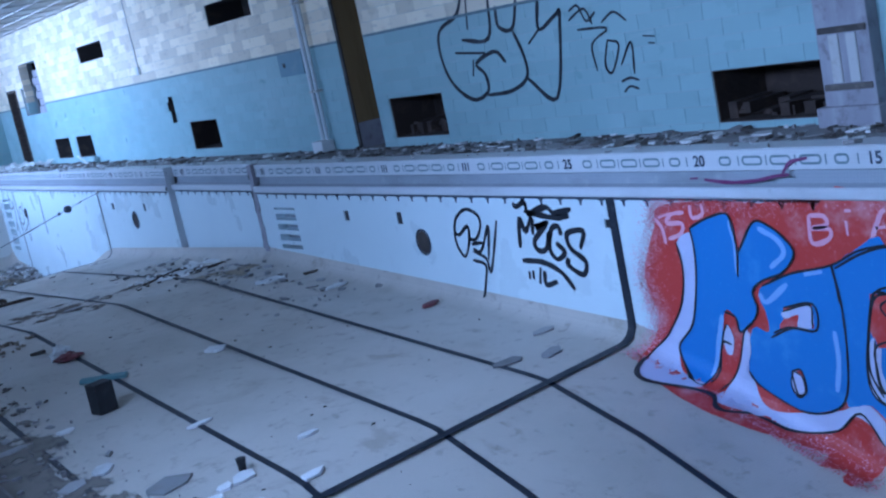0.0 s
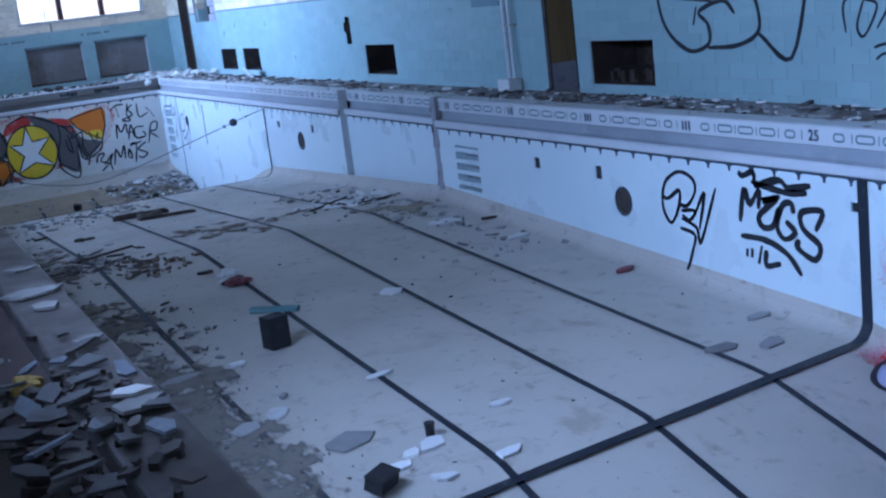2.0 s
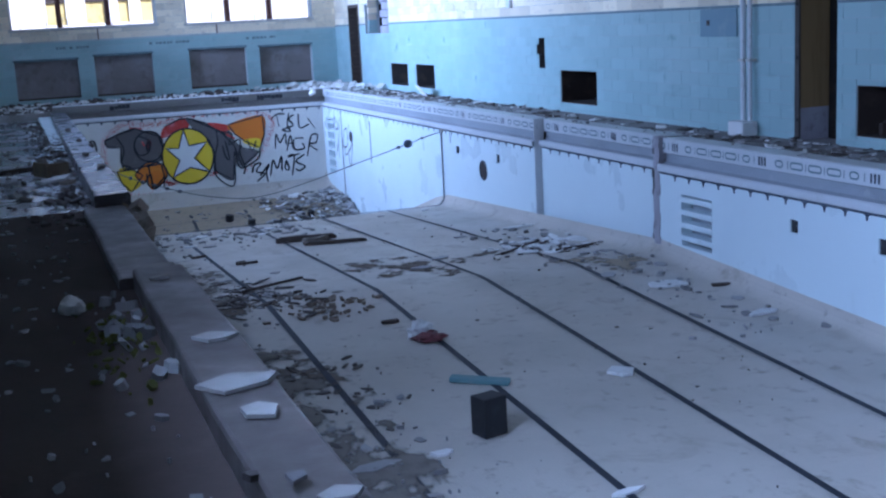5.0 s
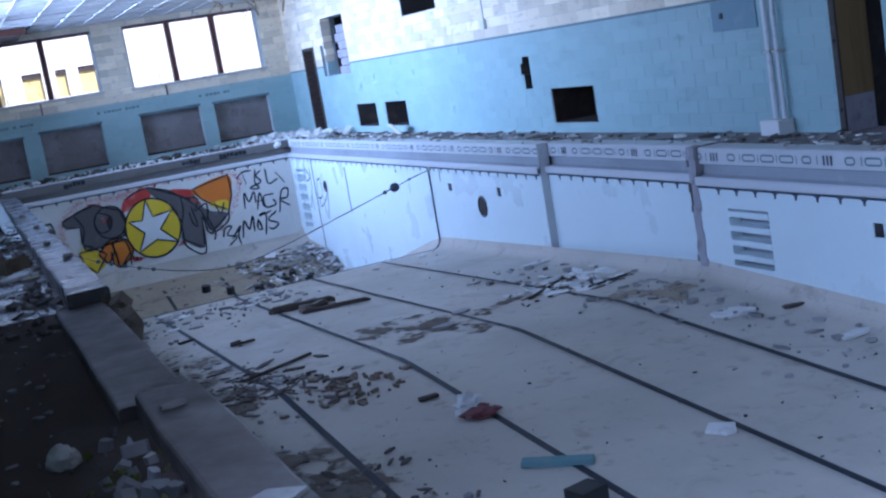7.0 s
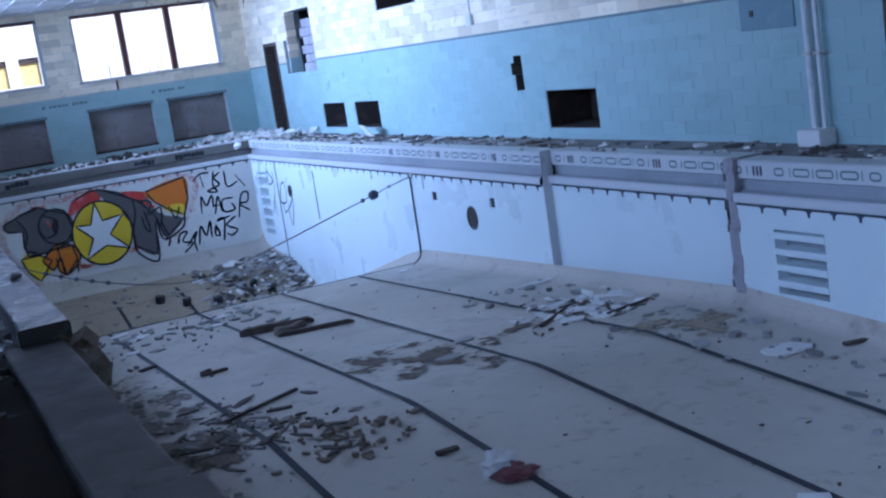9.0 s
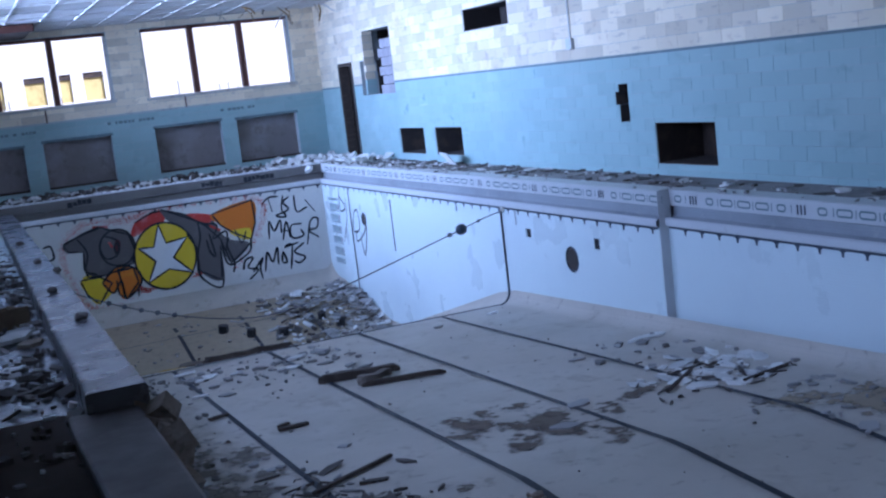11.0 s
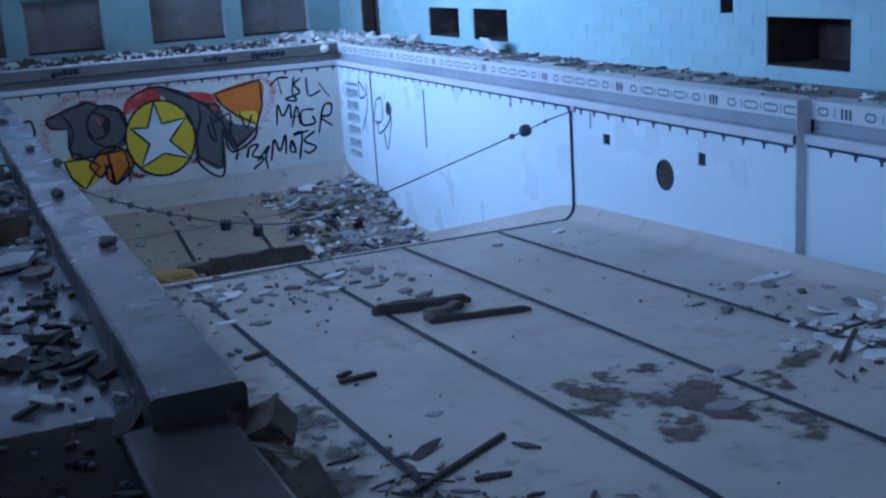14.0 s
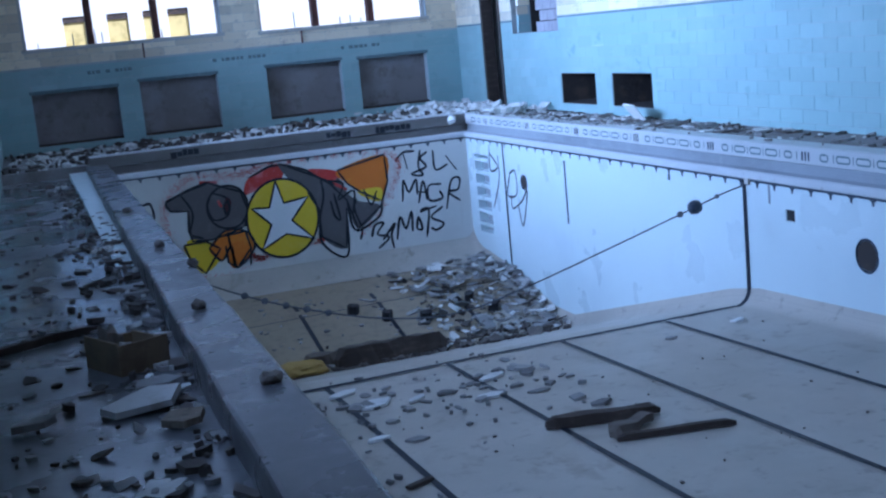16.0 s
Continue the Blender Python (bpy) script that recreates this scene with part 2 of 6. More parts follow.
# Far deck: wet screed, its grey lifted to carry the window sheen.
m_deck_wet = Mat("deck_wet_sheen", (0.15, 0.15, 0.155), 0.3).spots(0.8, 0.42, 0.68, (0.06, 0.056, 0.055), 0.8).spots(4, 0.55, 0.72, (0.17, 0.17, 0.175), 0.5).spots(18, 0.56, 0.72, (0.05, 0.046, 0.042), 0.5).relief(9, 0.2, 0.01).gloss(1.1, 0.08, 0.42).done()
m_deck_r = Mat("deck_tile_dusty", (0.30, 0.28, 0.27), 0.85).spots(1.5, 0.42, 0.68, (0.17, 0.15, 0.14), 0.9).spots(9, 0.55, 0.7, (0.45, 0.43, 0.41), 0.6).relief(14, 0.5, 0.02).done()
m_kerb = Mat("kerb_stone", (0.115, 0.11, 0.112), 0.4).spots(1.1, 0.42, 0.7, (0.085, 0.08, 0.078), 0.85).spots(7, 0.55, 0.72, (0.24, 0.235, 0.23), 0.5).spots(40, 0.58, 0.72, (0.10, 0.095, 0.09), 0.5).relief(35, 0.2, 0.003).gloss(3, 0.16, 0.42).done()
m_kerb_dusty = Mat("kerb_brown_dust", (0.092, 0.077, 0.066), 0.55, spec=0.4).spots(0.9, 0.42, 0.7, (0.066, 0.053, 0.047), 0.8).spots(5, 0.56, 0.72, (0.16, 0.145, 0.135), 0.45).spots(2.2, 0.62, 0.70, (0.10, 0.055, 0.05), 0.3).spots(40, 0.58, 0.72, (0.08, 0.07, 0.064), 0.5).relief(35, 0.25, 0.003).gloss(3, 0.32, 0.65).done()
m_brickcore = Mat("broken_masonry", (0.235, 0.185, 0.14), 0.9).spots(5, 0.45, 0.65, (0.34, 0.29, 0.23), 0.7).spots(18, 0.5, 0.7, (0.10, 0.07, 0.05), 0.7).relief(14, 0.8, 0.03).done()
# Near-black and dark brown for opening insides: shade is put into the colour.
m_niche = Mat("shade_niche", (0.055, 0.045, 0.04), 0.9).spots(4, 0.5, 0.7, (0.12, 0.085, 0.06), 0.7).relief(15, 0.5, 0.02).done()
m_brownshade = Mat("brown_shade_ledge", (0.05, 0.034, 0.026), 0.9).spots(5, 0.45, 0.65, (0.085, 0.055, 0.04), 0.7).relief(15, 0.5, 0.02).done()
m_panel = Mat("recess_panel", (0.23, 0.20, 0.19), 0.7).spots(1.2, 0.4, 0.7, (0.33, 0.30, 0.30), 0.8).spots(5, 0.5, 0.7, (0.15, 0.12, 0.10), 0.6).relief(20, 0.3, 0.006).done()
m_wood = Mat("old_board", (0.30, 0.19, 0.08), 0.75).spots(3, 0.45, 0.7, (0.20, 0.12, 0.05), 0.8, stretch=(4, 4, 0.3)).relief(20, 0.3, 0.005, stretch=(4, 4, 0.4)).done()
m_darkwood = Mat("dark_timber", (0.062, 0.046, 0.037), 0.8).spots(4, 0.45, 0.7, (0.12, 0.09, 0.068), 0.7, stretch=(1, 5, 5)).relief(25, 0.5, 0.006).done()
m_driftwood = Mat("grey_brown_timber", (0.17, 0.14, 0.115), 0.85).spots(5, 0.45, 0.7, (0.10, 0.08, 0.065), 0.8, stretch=(1, 4, 4)).relief(30, 0.6, 0.008).done()
m_mullion = Mat("rusty_mullion", (0.13, 0.05, 0.035), 0.7).spots(5, 0.45, 0.7, (0.07, 0.04, 0.03), 0.8).done()
m_sash = Mat("steel_sash", (0.55, 0.53, 0.48), 0.6).spots(8, 0.5, 0.7, (0.3, 0.22, 0.15), 0.6).done()
m_ceiling = Mat("stained_ceiling", (0.62, 0.60, 0.57), 0.85).spots(0.7, 0.45, 0.7, (0.50, 0.46, 0.40), 0.8).spots(3, 0.55, 0.72, (0.38, 0.31, 0.23), 0.6).relief(8, 0.3, 0.02).done()
m_pipe = Mat("white_pipe_paint", (0.66, 0.68, 0.68), 0.4).spots(6, 0.55, 0.72, (0.40, 0.38, 0.35), 0.6).done()
m_pillar = Mat("grey_pilaster", (0.32, 0.30, 0.32), 0.8).spots(2.5, 0.4, 0.68, (0.44, 0.42, 0.44), 0.8, stretch=(1, 2, 0.4)).spots(8, 0.52, 0.7, (0.16, 0.14, 0.14), 0.6).relief(12, 0.5, 0.015).done()
m_chalk = Mat("white_tile_shard", (0.74, 0.73, 0.70), 0.6).spots(8, 0.5, 0.7, (0.52, 0.50, 0.46), 0.6).relief(30, 0.3, 0.005).each(0.18).done()
m_greyshard = Mat("grey_shard", (0.30, 0.29, 0.28), 0.8).spots(6, 0.45, 0.7, (0.24, 0.22, 0.20), 0.7).relief(25, 0.4, 0.006).each(0.35).done()
m_darkshard = Mat("dark_shard", (0.10, 0.085, 0.075), 0.85).spots(8, 0.5, 0.7, (0.2, 0.17, 0.14), 0.6).relief(25, 0.4, 0.006).each(0.4).done()
m_black = Mat("black_plastic_and_holes", (0.018, 0.018, 0.02), 0.55).spots(6, 0.5, 0.7, (0.05, 0.05, 0.052), 0.6).done()
m_damp_black = Mat("scuffed_black_plastic", (0.03, 0.03, 0.032), 0.4).spots(9, 0.5, 0.7, (0.09, 0.09, 0.09), 0.5).done()
m_teal = Mat("faded_teal_paint", (0.14, 0.26, 0.27), 0.7).spots(6, 0.5, 0.7, (0.25, 0.27, 0.25), 0.6).relief(30, 0.3, 0.004).done()
m_redcloth = Mat("dull_red_plastic", (0.20, 0.06, 0.065), 0.6).spots(9, 0.45, 0.65, (0.12, 0.06, 0.06), 0.8).done()
m_yellowfoam = Mat("yellow_foam", (0.42, 0.28, 0.08), 0.9).spots(9, 0.45, 0.7, (0.35, 0.21, 0.06), 0.7).relief(20, 0.7, 0.02).done()
m_moss = Mat("yellow_green_moss", (0.11, 0.115, 0.02), 0.95).spots(12, 0.45, 0.7, (0.09, 0.10, 0.02), 0.7).relief(40, 0.8, 0.02).done()
m_paper = Mat("weathered_paper", (0.55, 0.53, 0.50), 0.85).spots(7, 0.5, 0.7, (0.33, 0.28, 0.22), 0.6).done()
m_rope = Mat("grey_rope", (0.12, 0.125, 0.14), 0.9).relief(120, 0.6, 0.004).done()


def paint(name, colour, fade=(0.7, 0.7, 0.7), amount=0.35):
    return Mat(name, colour, 0.5).spots(3.0, 0.52, 0.75, fade, amount).spots(30, 0.58, 0.72, fade, amount * 0.6).done()


p_black = paint("black_spray", (0.014, 0.016, 0.022), (0.2, 0.22, 0.25), 0.15)
p_grey = paint("grey_spray", (0.115, 0.105, 0.105), (0.20, 0.185, 0.185), 0.6)
p_blue = paint("blue_spray", (0.055, 0.20, 0.53), (0.10, 0.29, 0.60), 0.8)
p_sky = paint("pale_blue_spray", (0.26, 0.42, 0.72), (0.12, 0.30, 0.62), 0.6)
p_red = paint("red_spray", (0.50, 0.045, 0.035), (0.66, 0.33, 0.35), 0.75)
p_pink = paint("pink_spray", (0.75, 0.36, 0.45), (0.8, 0.6, 0.65), 0.5)
p_lilac = paint("lilac_spray", (0.52, 0.54, 0.72), (0.7, 0.7, 0.8), 0.6)
p_yellow = paint("yellow_spray", (0.72, 0.52, 0.015), (0.75, 0.6, 0.15), 0.3)
p_darkred = paint("dark_red_spray", (0.07, 0.02, 0.025), (0.12, 0.05, 0.05), 0.4)
p_plum = paint("plum_spray", (0.16, 0.035, 0.11), (0.3, 0.15, 0.25), 0.5)
p_orange = paint("orange_spray", (0.62, 0.17, 0.01), (0.7, 0.35, 0.03), 0.6)
p_white = paint("white_spray", (0.72, 0.73, 0.74), (0.62, 0.62, 0.62), 0.4)

# ---------------------------------------------------------------- building walls
# Openings as (y0, y1, z0, z1) in the long wall by the pool, and how deep each goes.
OPEN = {
    "op1": (22.03, 23.18, 0.21, 0.665), "op2": (20.40, 21.52, 0.21, 0.67), "op3": (13.61, 14.78, 0.215, 0.695),
    "op4": (6.90, 8.10, 0.19, 0.69), "op5": (1.48, 2.65, 0.14, 0.60), "door": (25.42, 26.28, 0.0, 1.97),
    "breach": (23.15, 24.70, 1.30, 2.50), "breach_low": (24.70, 24.92, 1.30, 1.95),
    "high1": (18.33, 19.88, 2.14, 2.47), "high2": (11.42, 13.05, 2.14, 2.47),
    "hole_a": (15.31, 15.52, 0.71, 1.17), "hole_b": (15.45, 15.60, 0.92, 1.08), "chase": (8.40, 9.02, 0.0, CEIL),
}
holes_r = list(OPEN.values())
WT = 0.34
wall_e = tagged(new("wall_east", boxes_mesh("wall_east", [(XB, XB + WT, a, b, c, d) for a, b, c, d in cells(YN, YF + 0.3, -0.3, CEIL + 0.4, holes_r)], m_mortar)), "long masonry wall faced in blue and cream glazed block", "wall", kind="structure")

# Closed voids behind the openings, coloured dark to carry the shade inside
void_of = {"op1": m_niche, "op2": m_niche, "op3": m_brownshade, "op4": m_brownshade, "op5": m_brownshade, "door": m_niche, "breach": m_niche, "high1": m_niche, "high2": m_niche, "hole_a": m_niche, "chase": m_niche}
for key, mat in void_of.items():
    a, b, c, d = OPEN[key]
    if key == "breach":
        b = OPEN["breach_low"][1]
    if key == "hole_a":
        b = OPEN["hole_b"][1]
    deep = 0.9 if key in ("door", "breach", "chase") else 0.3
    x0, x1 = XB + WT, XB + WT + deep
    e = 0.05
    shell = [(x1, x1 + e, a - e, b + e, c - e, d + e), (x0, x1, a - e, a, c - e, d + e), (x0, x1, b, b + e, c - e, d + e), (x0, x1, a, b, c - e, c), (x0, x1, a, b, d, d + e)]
    # Thin plates cover the pale jambs, coloured dark for shade.
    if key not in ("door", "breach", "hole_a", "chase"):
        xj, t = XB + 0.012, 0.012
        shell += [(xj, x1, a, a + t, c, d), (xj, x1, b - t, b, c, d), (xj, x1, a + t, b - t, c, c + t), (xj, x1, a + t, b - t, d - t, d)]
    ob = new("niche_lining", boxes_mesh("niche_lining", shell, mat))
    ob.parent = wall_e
# Added plates on the hole's jambs, their dark colour stands for shade.
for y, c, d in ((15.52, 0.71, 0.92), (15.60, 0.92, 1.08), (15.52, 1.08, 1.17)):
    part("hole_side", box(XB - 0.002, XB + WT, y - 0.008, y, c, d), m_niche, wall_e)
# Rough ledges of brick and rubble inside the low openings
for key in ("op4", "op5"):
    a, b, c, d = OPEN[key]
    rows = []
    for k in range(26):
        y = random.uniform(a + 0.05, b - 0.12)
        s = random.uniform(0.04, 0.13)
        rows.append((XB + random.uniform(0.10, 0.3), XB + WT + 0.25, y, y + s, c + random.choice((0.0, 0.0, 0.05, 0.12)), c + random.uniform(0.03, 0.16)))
    ob = new("rubble_ledge", boxes_mesh("rubble_ledge", rows, m_brownshade))
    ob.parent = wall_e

FAR_REC = [(-0.69, 0.70, 0.18, 1.05), (1.07, 2.39, 0.17, 1.09), (3.26, 4.62, 0.20, 1.11), (4.95, 6.25, 0.19, 1.09)]
FAR_WIN = [(-0.70, 2.57, 1.78, 3.12), (3.24, 6.32, 1.74, 3.12)]
wall_n = tagged(new("wall_north", boxes_mesh("wall_north", [(a, b, YF, YF + 0.3, c, d) for a, b, c, d in cells(XL - 0.3, XB, -0.3, CEIL + 0.4, FAR_REC + FAR_WIN)], m_mortar)), "end wall in blue and cream glazed block below tall windows", "wall", kind="structure")
for a, b, c, d in FAR_REC:
    bm = box(a, b, YF + 0.17, YF + 0.3, c, d)
    part("recess_panel", bm, m_panel, wall_n)
    # No lintel stands here; an added strip gives the recess its dark top edge.
    part("recess_lintel", box(a - 0.03, b + 0.03, YF - 0.012, YF + 0.1, d, d + 0.055), m_trimline, wall_n)
    part("recess_sill", box(a, b, YF + 0.06, YF + 0.17, c, c + 0.04), m_darkwood, wall_n)
# Higher sills of the two added windows keep light off the near deck.
LEFT_SILL = (2.05, 2.05, 1.75, 1.75, 1.75, 1.75)
LEFT_HOLES = [(a, b, c, 3.1) for (a, b), c in zip(LEFT_WINDOWS, LEFT_SILL)]
wall_w = tagged(new("wall_west", boxes_mesh("wall_west", [(XL - 0.3, XL, a, b, c, d) for a, b, c, d in cells(YN, YF, -0.6, CEIL + 0.4, LEFT_HOLES)], m_mortar)), "long wall in blue and cream block with a row of windows", "wall", kind="structure")
wall_s = tagged(new("wall_south", boxes_mesh("wall_south", [(XL - 0.3, XB + WT, YN - 0.3, YN, -0.4, CEIL + 0.4)], m_cream)), "plain cream end wall of the pool hall", "wall", kind="structure")

# Glazed blocks: each stands a few millimetres proud of its joints
BH, BL, GAP, PROUD = 0.149, 0.405, 0.004, 0.005


def block_rects(u0, u1, z0, z1, holes):
    out, row, z = [], 0, z0
    while z < z1 - 0.02:
        u = u0 - (BL / 2 if row % 2 else 0)
        while u < u1:
            a, b, c, d = max(u, u0), min(u + BL, u1), z, min(z + BH, z1)
            near = [h for h in holes if h[0] < b and h[1] > a and h[2] < d and h[3] > c]
            for r in (cells(a, b, c, d, near) if near else [(a, b, c, d)]):
                if r[1] - r[0] > 0.02 and r[3] - r[2] > 0.02:
                    out.append((r[0] + GAP / 2, r[1] - GAP / 2, r[2] + GAP / 2, r[3] - GAP / 2))
            u += BL
        z += BH
        row += 1
    return out


def face_blocks(parent, rects, to_box, mat, label):
    ob = new("glazed_blocks", boxes_mesh("glazed_blocks", [to_box(*r) for r in rects], mat))
    ob.parent = parent
    tagged(ob, label, kind="stuff")


def is_single(r):
    return 3.0 < r[0] and r[1] < 11.5 and 0.3 < r[2] and r[3] < 1.9


east = lambda a, b, c, d: (XB - PROUD, XB + 0.001, a, b, c, d)
north = lambda a, b, c, d: (a, b, YF - PROUD, YF + 0.001, c, d)
west = lambda a, b, c, d: (XL - 0.001, XL + PROUD, a, b, c, d)
blue_e = block_rects(YN, YF, 0.0, BLUE_TOP, holes_r)
cream_e = block_rects(YN, YF, BLUE_TOP + 0.03, CEIL, holes_r)
SINGLE = []
for rects, mat, word in ((blue_e, m_blue, "pale blue glazed blocks, dulled"), (cream_e, m_cream, "cream glazed blocks with uneven shades")):
    SINGLE.append((mat, [r for r in rects if is_single(r)]))
    face_blocks(wall_e, [r for r in rects if not is_single(r)], east, mat, word)
face_blocks(wall_n, block_rects(XL, XB, 0.0, BLUE_TOP - 0.03, FAR_REC + FAR_WIN), north, m_blue, "pale blue glazed blocks")
face_blocks(wall_n, block_rects(XL, XB, BLUE_TOP, CEIL, FAR_REC + FAR_WIN), north, m_cream, "cream glazed blocks")
face_blocks(wall_w, block_rects(YN, YF, -0.06, BLUE_TOP, LEFT_HOLES), west, m_blue, "pale blue glazed blocks")
face_blocks(wall_w, block_rects(YN, YF, BLUE_TOP + 0.03, CEIL, LEFT_HOLES), west, m_cream, "cream glazed blocks")
# Dark string course between the two colours
for a, b, c, d in cells(YN, YF, BLUE_TOP, BLUE_TOP + 0.03, holes_r):
    part("trim", box(XB - 0.012, XB, a, b, c, d), m_trimline, wall_e)

# Windows of the end wall: three lights each, rusty mullions, no glass left
for n, (a, b, c, d) in enumerate(FAR_WIN):
    win = thing("window_%d" % (n + 1), "broken window of three lights with rusty mullions", "window", kind="structure")
    part("window_sill", box(a - 0.04, b + 0.04, YF - 0.04, YF + 0.28, c - 0.05, c + 0.012, 0.008), m_sash, win)
    part("window_frame", box(a, a + 0.05, YF + 0.1, YF + 0.2, c, d), m_sash, win)
    part("window_frame", box(b - 0.05, b, YF + 0.1, YF + 0.2, c, d), m_sash, win)
    part("window_frame", box(a, b, YF + 0.1, YF + 0.2, d - 0.06, d), m_mullion, win)
    for k in (1, 2):
        x = a + (b - a) * k / 3
        part("mullion", box(x - 0.055, x + 0.055, YF + 0.06, YF + 0.24, c, d, 0.008), m_mullion, win)
    # stubs of broken glazing bars on the sill
    for k in range(5):
        x = random.uniform(a + 0.2, b - 0.2)
        part("glazing_stub", box(x, x + 0.02, YF + 0.12, YF + 0.14, c, c + random.uniform(0.08, 0.3)), m_sash, win)
for n, (a, b) in enumerate(LEFT_WINDOWS):
    win = thing("window_%d" % (n + 3), "side window of three lights with rusty mullions, place assumed", "window", kind="structure")
    part("window_sill", box(XL - 0.28, XL + 0.03, a, b, LEFT_SILL[n] - 0.05, LEFT_SILL[n] + 0.01, 0.008), m_sash, win)
    for k in (1, 2):
        y = a + (b - a) * k / 3
        part("mullion", box(XL - 0.12, XL - 0.02, y - 0.05, y + 0.05, LEFT_SILL[n] + 0.01, 3.1), m_mullion, win)
    part("window_frame", box(XL - 0.12, XL - 0.02, a, b, 3.04, 3.1), m_mullion, win)

# Ceiling: stained boards on shallow ribs
rows = [(XL - 0.3, XB + WT, YN - 0.3, YF + 0.3, CEIL, CEIL + 0.12)]
rows += [(XL, XB, y, y + 0.05, CEIL - 0.02, CEIL) for y in np.arange(YN + 1, YF, 1.22)]
rows += [(x, x + 0.04, YN, YF, CEIL - 0.018, CEIL) for x in np.arange(XL + 0.6, XB, 0.61)]
tagged(new("ceiling", boxes_mesh("ceiling", [tuple(float(v) for v in r) for r in rows], m_ceiling)), "stained suspended ceiling boards between thin ribs", "ceiling", kind="structure")

# ---------------------------------------------------------------- pool basin
PROFILE = [(-6.0, -2.75), (-1.6, -2.70), (0.7, -1.96), (1.45, -1.68), (2.55, -1.385), (6.0, -1.215), (9.4, -1.05), (16.0, -1.36), (16.5, -1.45), (20.2, -2.45), (20.8, -2.44), (22.2, -2.13), (23.1, -2.02)]


def floor_z(y):
    return float(np.interp(y, [p[0] for p in PROFILE], [p[1] for p in PROFILE]))


COVE = 0.16
REC = (9.52, 12.62, 0.10)          # stretch in which the side wall stands back


def basin_floor():
    """Floor with coved edges at the long wall and the far end."""
    ys = sorted({*[float(v) for v in np.arange(-6.0, 23.1, 0.35)], *[p[0] for p in PROFILE]})
    xs = [XK, 0.3, *[float(v) for v in np.arange(0.8, 5.2, 0.4)], XP - COVE]
    arc = [(XP - COVE + COVE * math.sin(a), COVE - COVE * math.cos(a)) for a in np.linspace(0, math.pi / 2, 7)[1:]]
    verts, faces = [], []
    for y in ys:
        z = floor_z(y)
        for x in xs:
            verts.append((x, y, z + 0.008 * noise.noise((x * 0.8, y * 0.8, 0))))
        verts += [(x, y, z + dz) for x, dz in arc]
    w = len(xs) + len(arc)
    # the floor sweeps up into the far end wall
    for a in np.linspace(0, math.pi / 2, 8)[1:]:
        y, z = 23.1 + 0.585 * math.sin(a), floor_z(23.1) + 0.30 * (1 - math.cos(a))
        verts += [(x, y, z) for x in xs] + [(x, y, z + dz) for x, dz in arc]
    for r in range(len(verts) // w - 1):
        for k in range(w - 1):
            a = r * w + k
            faces.append((a, a + 1, a + w + 1, a + w))
    data = bpy.data.meshes.new("pool_floor")
    data.from_pydata(verts, [], faces)
    data.materials.append(m_floor)
    data.polygons.foreach_set("use_smooth", [True] * len(data.polygons))
    return data


pool_floor = tagged(new("pool_floor", basin_floor()), "drained pool floor of small pale tiles, dirty and stained", "floor", kind="structure")
part("ground_slab", box(XL - 0.3, XB + WT, YN - 0.3, YF + 0.3, -3.2, -3.0), m_deck_r, pool_floor)


def strip(points, width, across, lift=0.004):
    """A flat band along a line of places, as wide as given in the direction across."""
    bm = bmesh.new()
    old = None
    for p in points:
        c = Vector(p) + Vector((0, 0, lift))
        pair = [bm.verts.new(c - Vector(across) * width / 2), bm.verts.new(c + Vector(across) * width / 2)]
        if old:
            bm.faces.new((old[0], old[1], pair[1], pair[0]))
        old = pair
    bmesh.ops.recalc_face_normals(bm, faces=bm.faces)
    if sum(f.normal.z for f in bm.faces) < 0:
        bmesh.ops.reverse_faces(bm, faces=bm.faces)
    return bm


LANES = (1.17, 2.265, 3.37, 4.44)
for x in LANES:
    part("lane_line", strip([(x, y, floor_z(y) + 0.008) for y in np.arange(-5.5, 9.55, 0.25)], 0.058, (1, 0, 0)), m_line, pool_floor, "black tiled lane line")
    part("lane_line", strip([(x, y, floor_z(y) + 0.007) for y in np.arange(9.5, 16.1, 0.25)], 0.05, (1, 0, 0)), m_line, pool_floor, "worn black lane line")
    part("lane_line", strip([(x, y, floor_z(y) + 0.008) for y in np.arange(20.9, 22.6, 0.2)], 0.06, (1, 0, 0)), m_line, pool_floor)
for y, w in ((2.57, 0.10), (16.17, 0.06), (22.2, 0.05)):
    skew = 0.08 if y < 3 else 0.05
    pts = [(x, y + skew * (x - XP), floor_z(y + skew * (x - XP)) + 0.008) for x in np.linspace(XK, XP - COVE, 26)]
    part("cross_line", strip(pts, w, (0, 1, 0), 0.005), m_line, pool_floor, "black tiled cross line")
    # carries on round the cove and up the wall
    z0 = floor_z(y)
    r = COVE - 0.006
    run = [(XP - COVE + r * math.sin(a), y, z0 + COVE - r * math.cos(a)) for a in np.linspace(0, math.pi / 2, 8)] + [(XP - 0.006, y, -0.17)]
    bm = bmesh.new()
    old = None
    for p in run:
        pair = [bm.verts.new((p[0], p[1] - w / 2, p[2])), bm.verts.new((p[0], p[1] + w / 2, p[2]))]
        if old:
            bm.faces.new((old[0], pair[0], pair[1], old[1]))
        old = pair
    part("cross_line", bm, m_line, pool_floor, "black tiled line up the pool wall")

# Long wall with its niches; it stands back between two returns
TOPW = -0.15
NICHES = [(15.40, 15.53, -0.49, -0.385), (13.81, 13.92, -0.49, -0.375), (7.06, 7.17, -0.475, -0.36), (5.91, 6.02, -0.485, -0.355), (2.625, 2.69, -0.425, -0.35), (8.43, 9.0, -0.885, -0.355), (22.82, 23.36, -1.58, -0.40), (17.55, 17.60, -0.30, -0.24)]
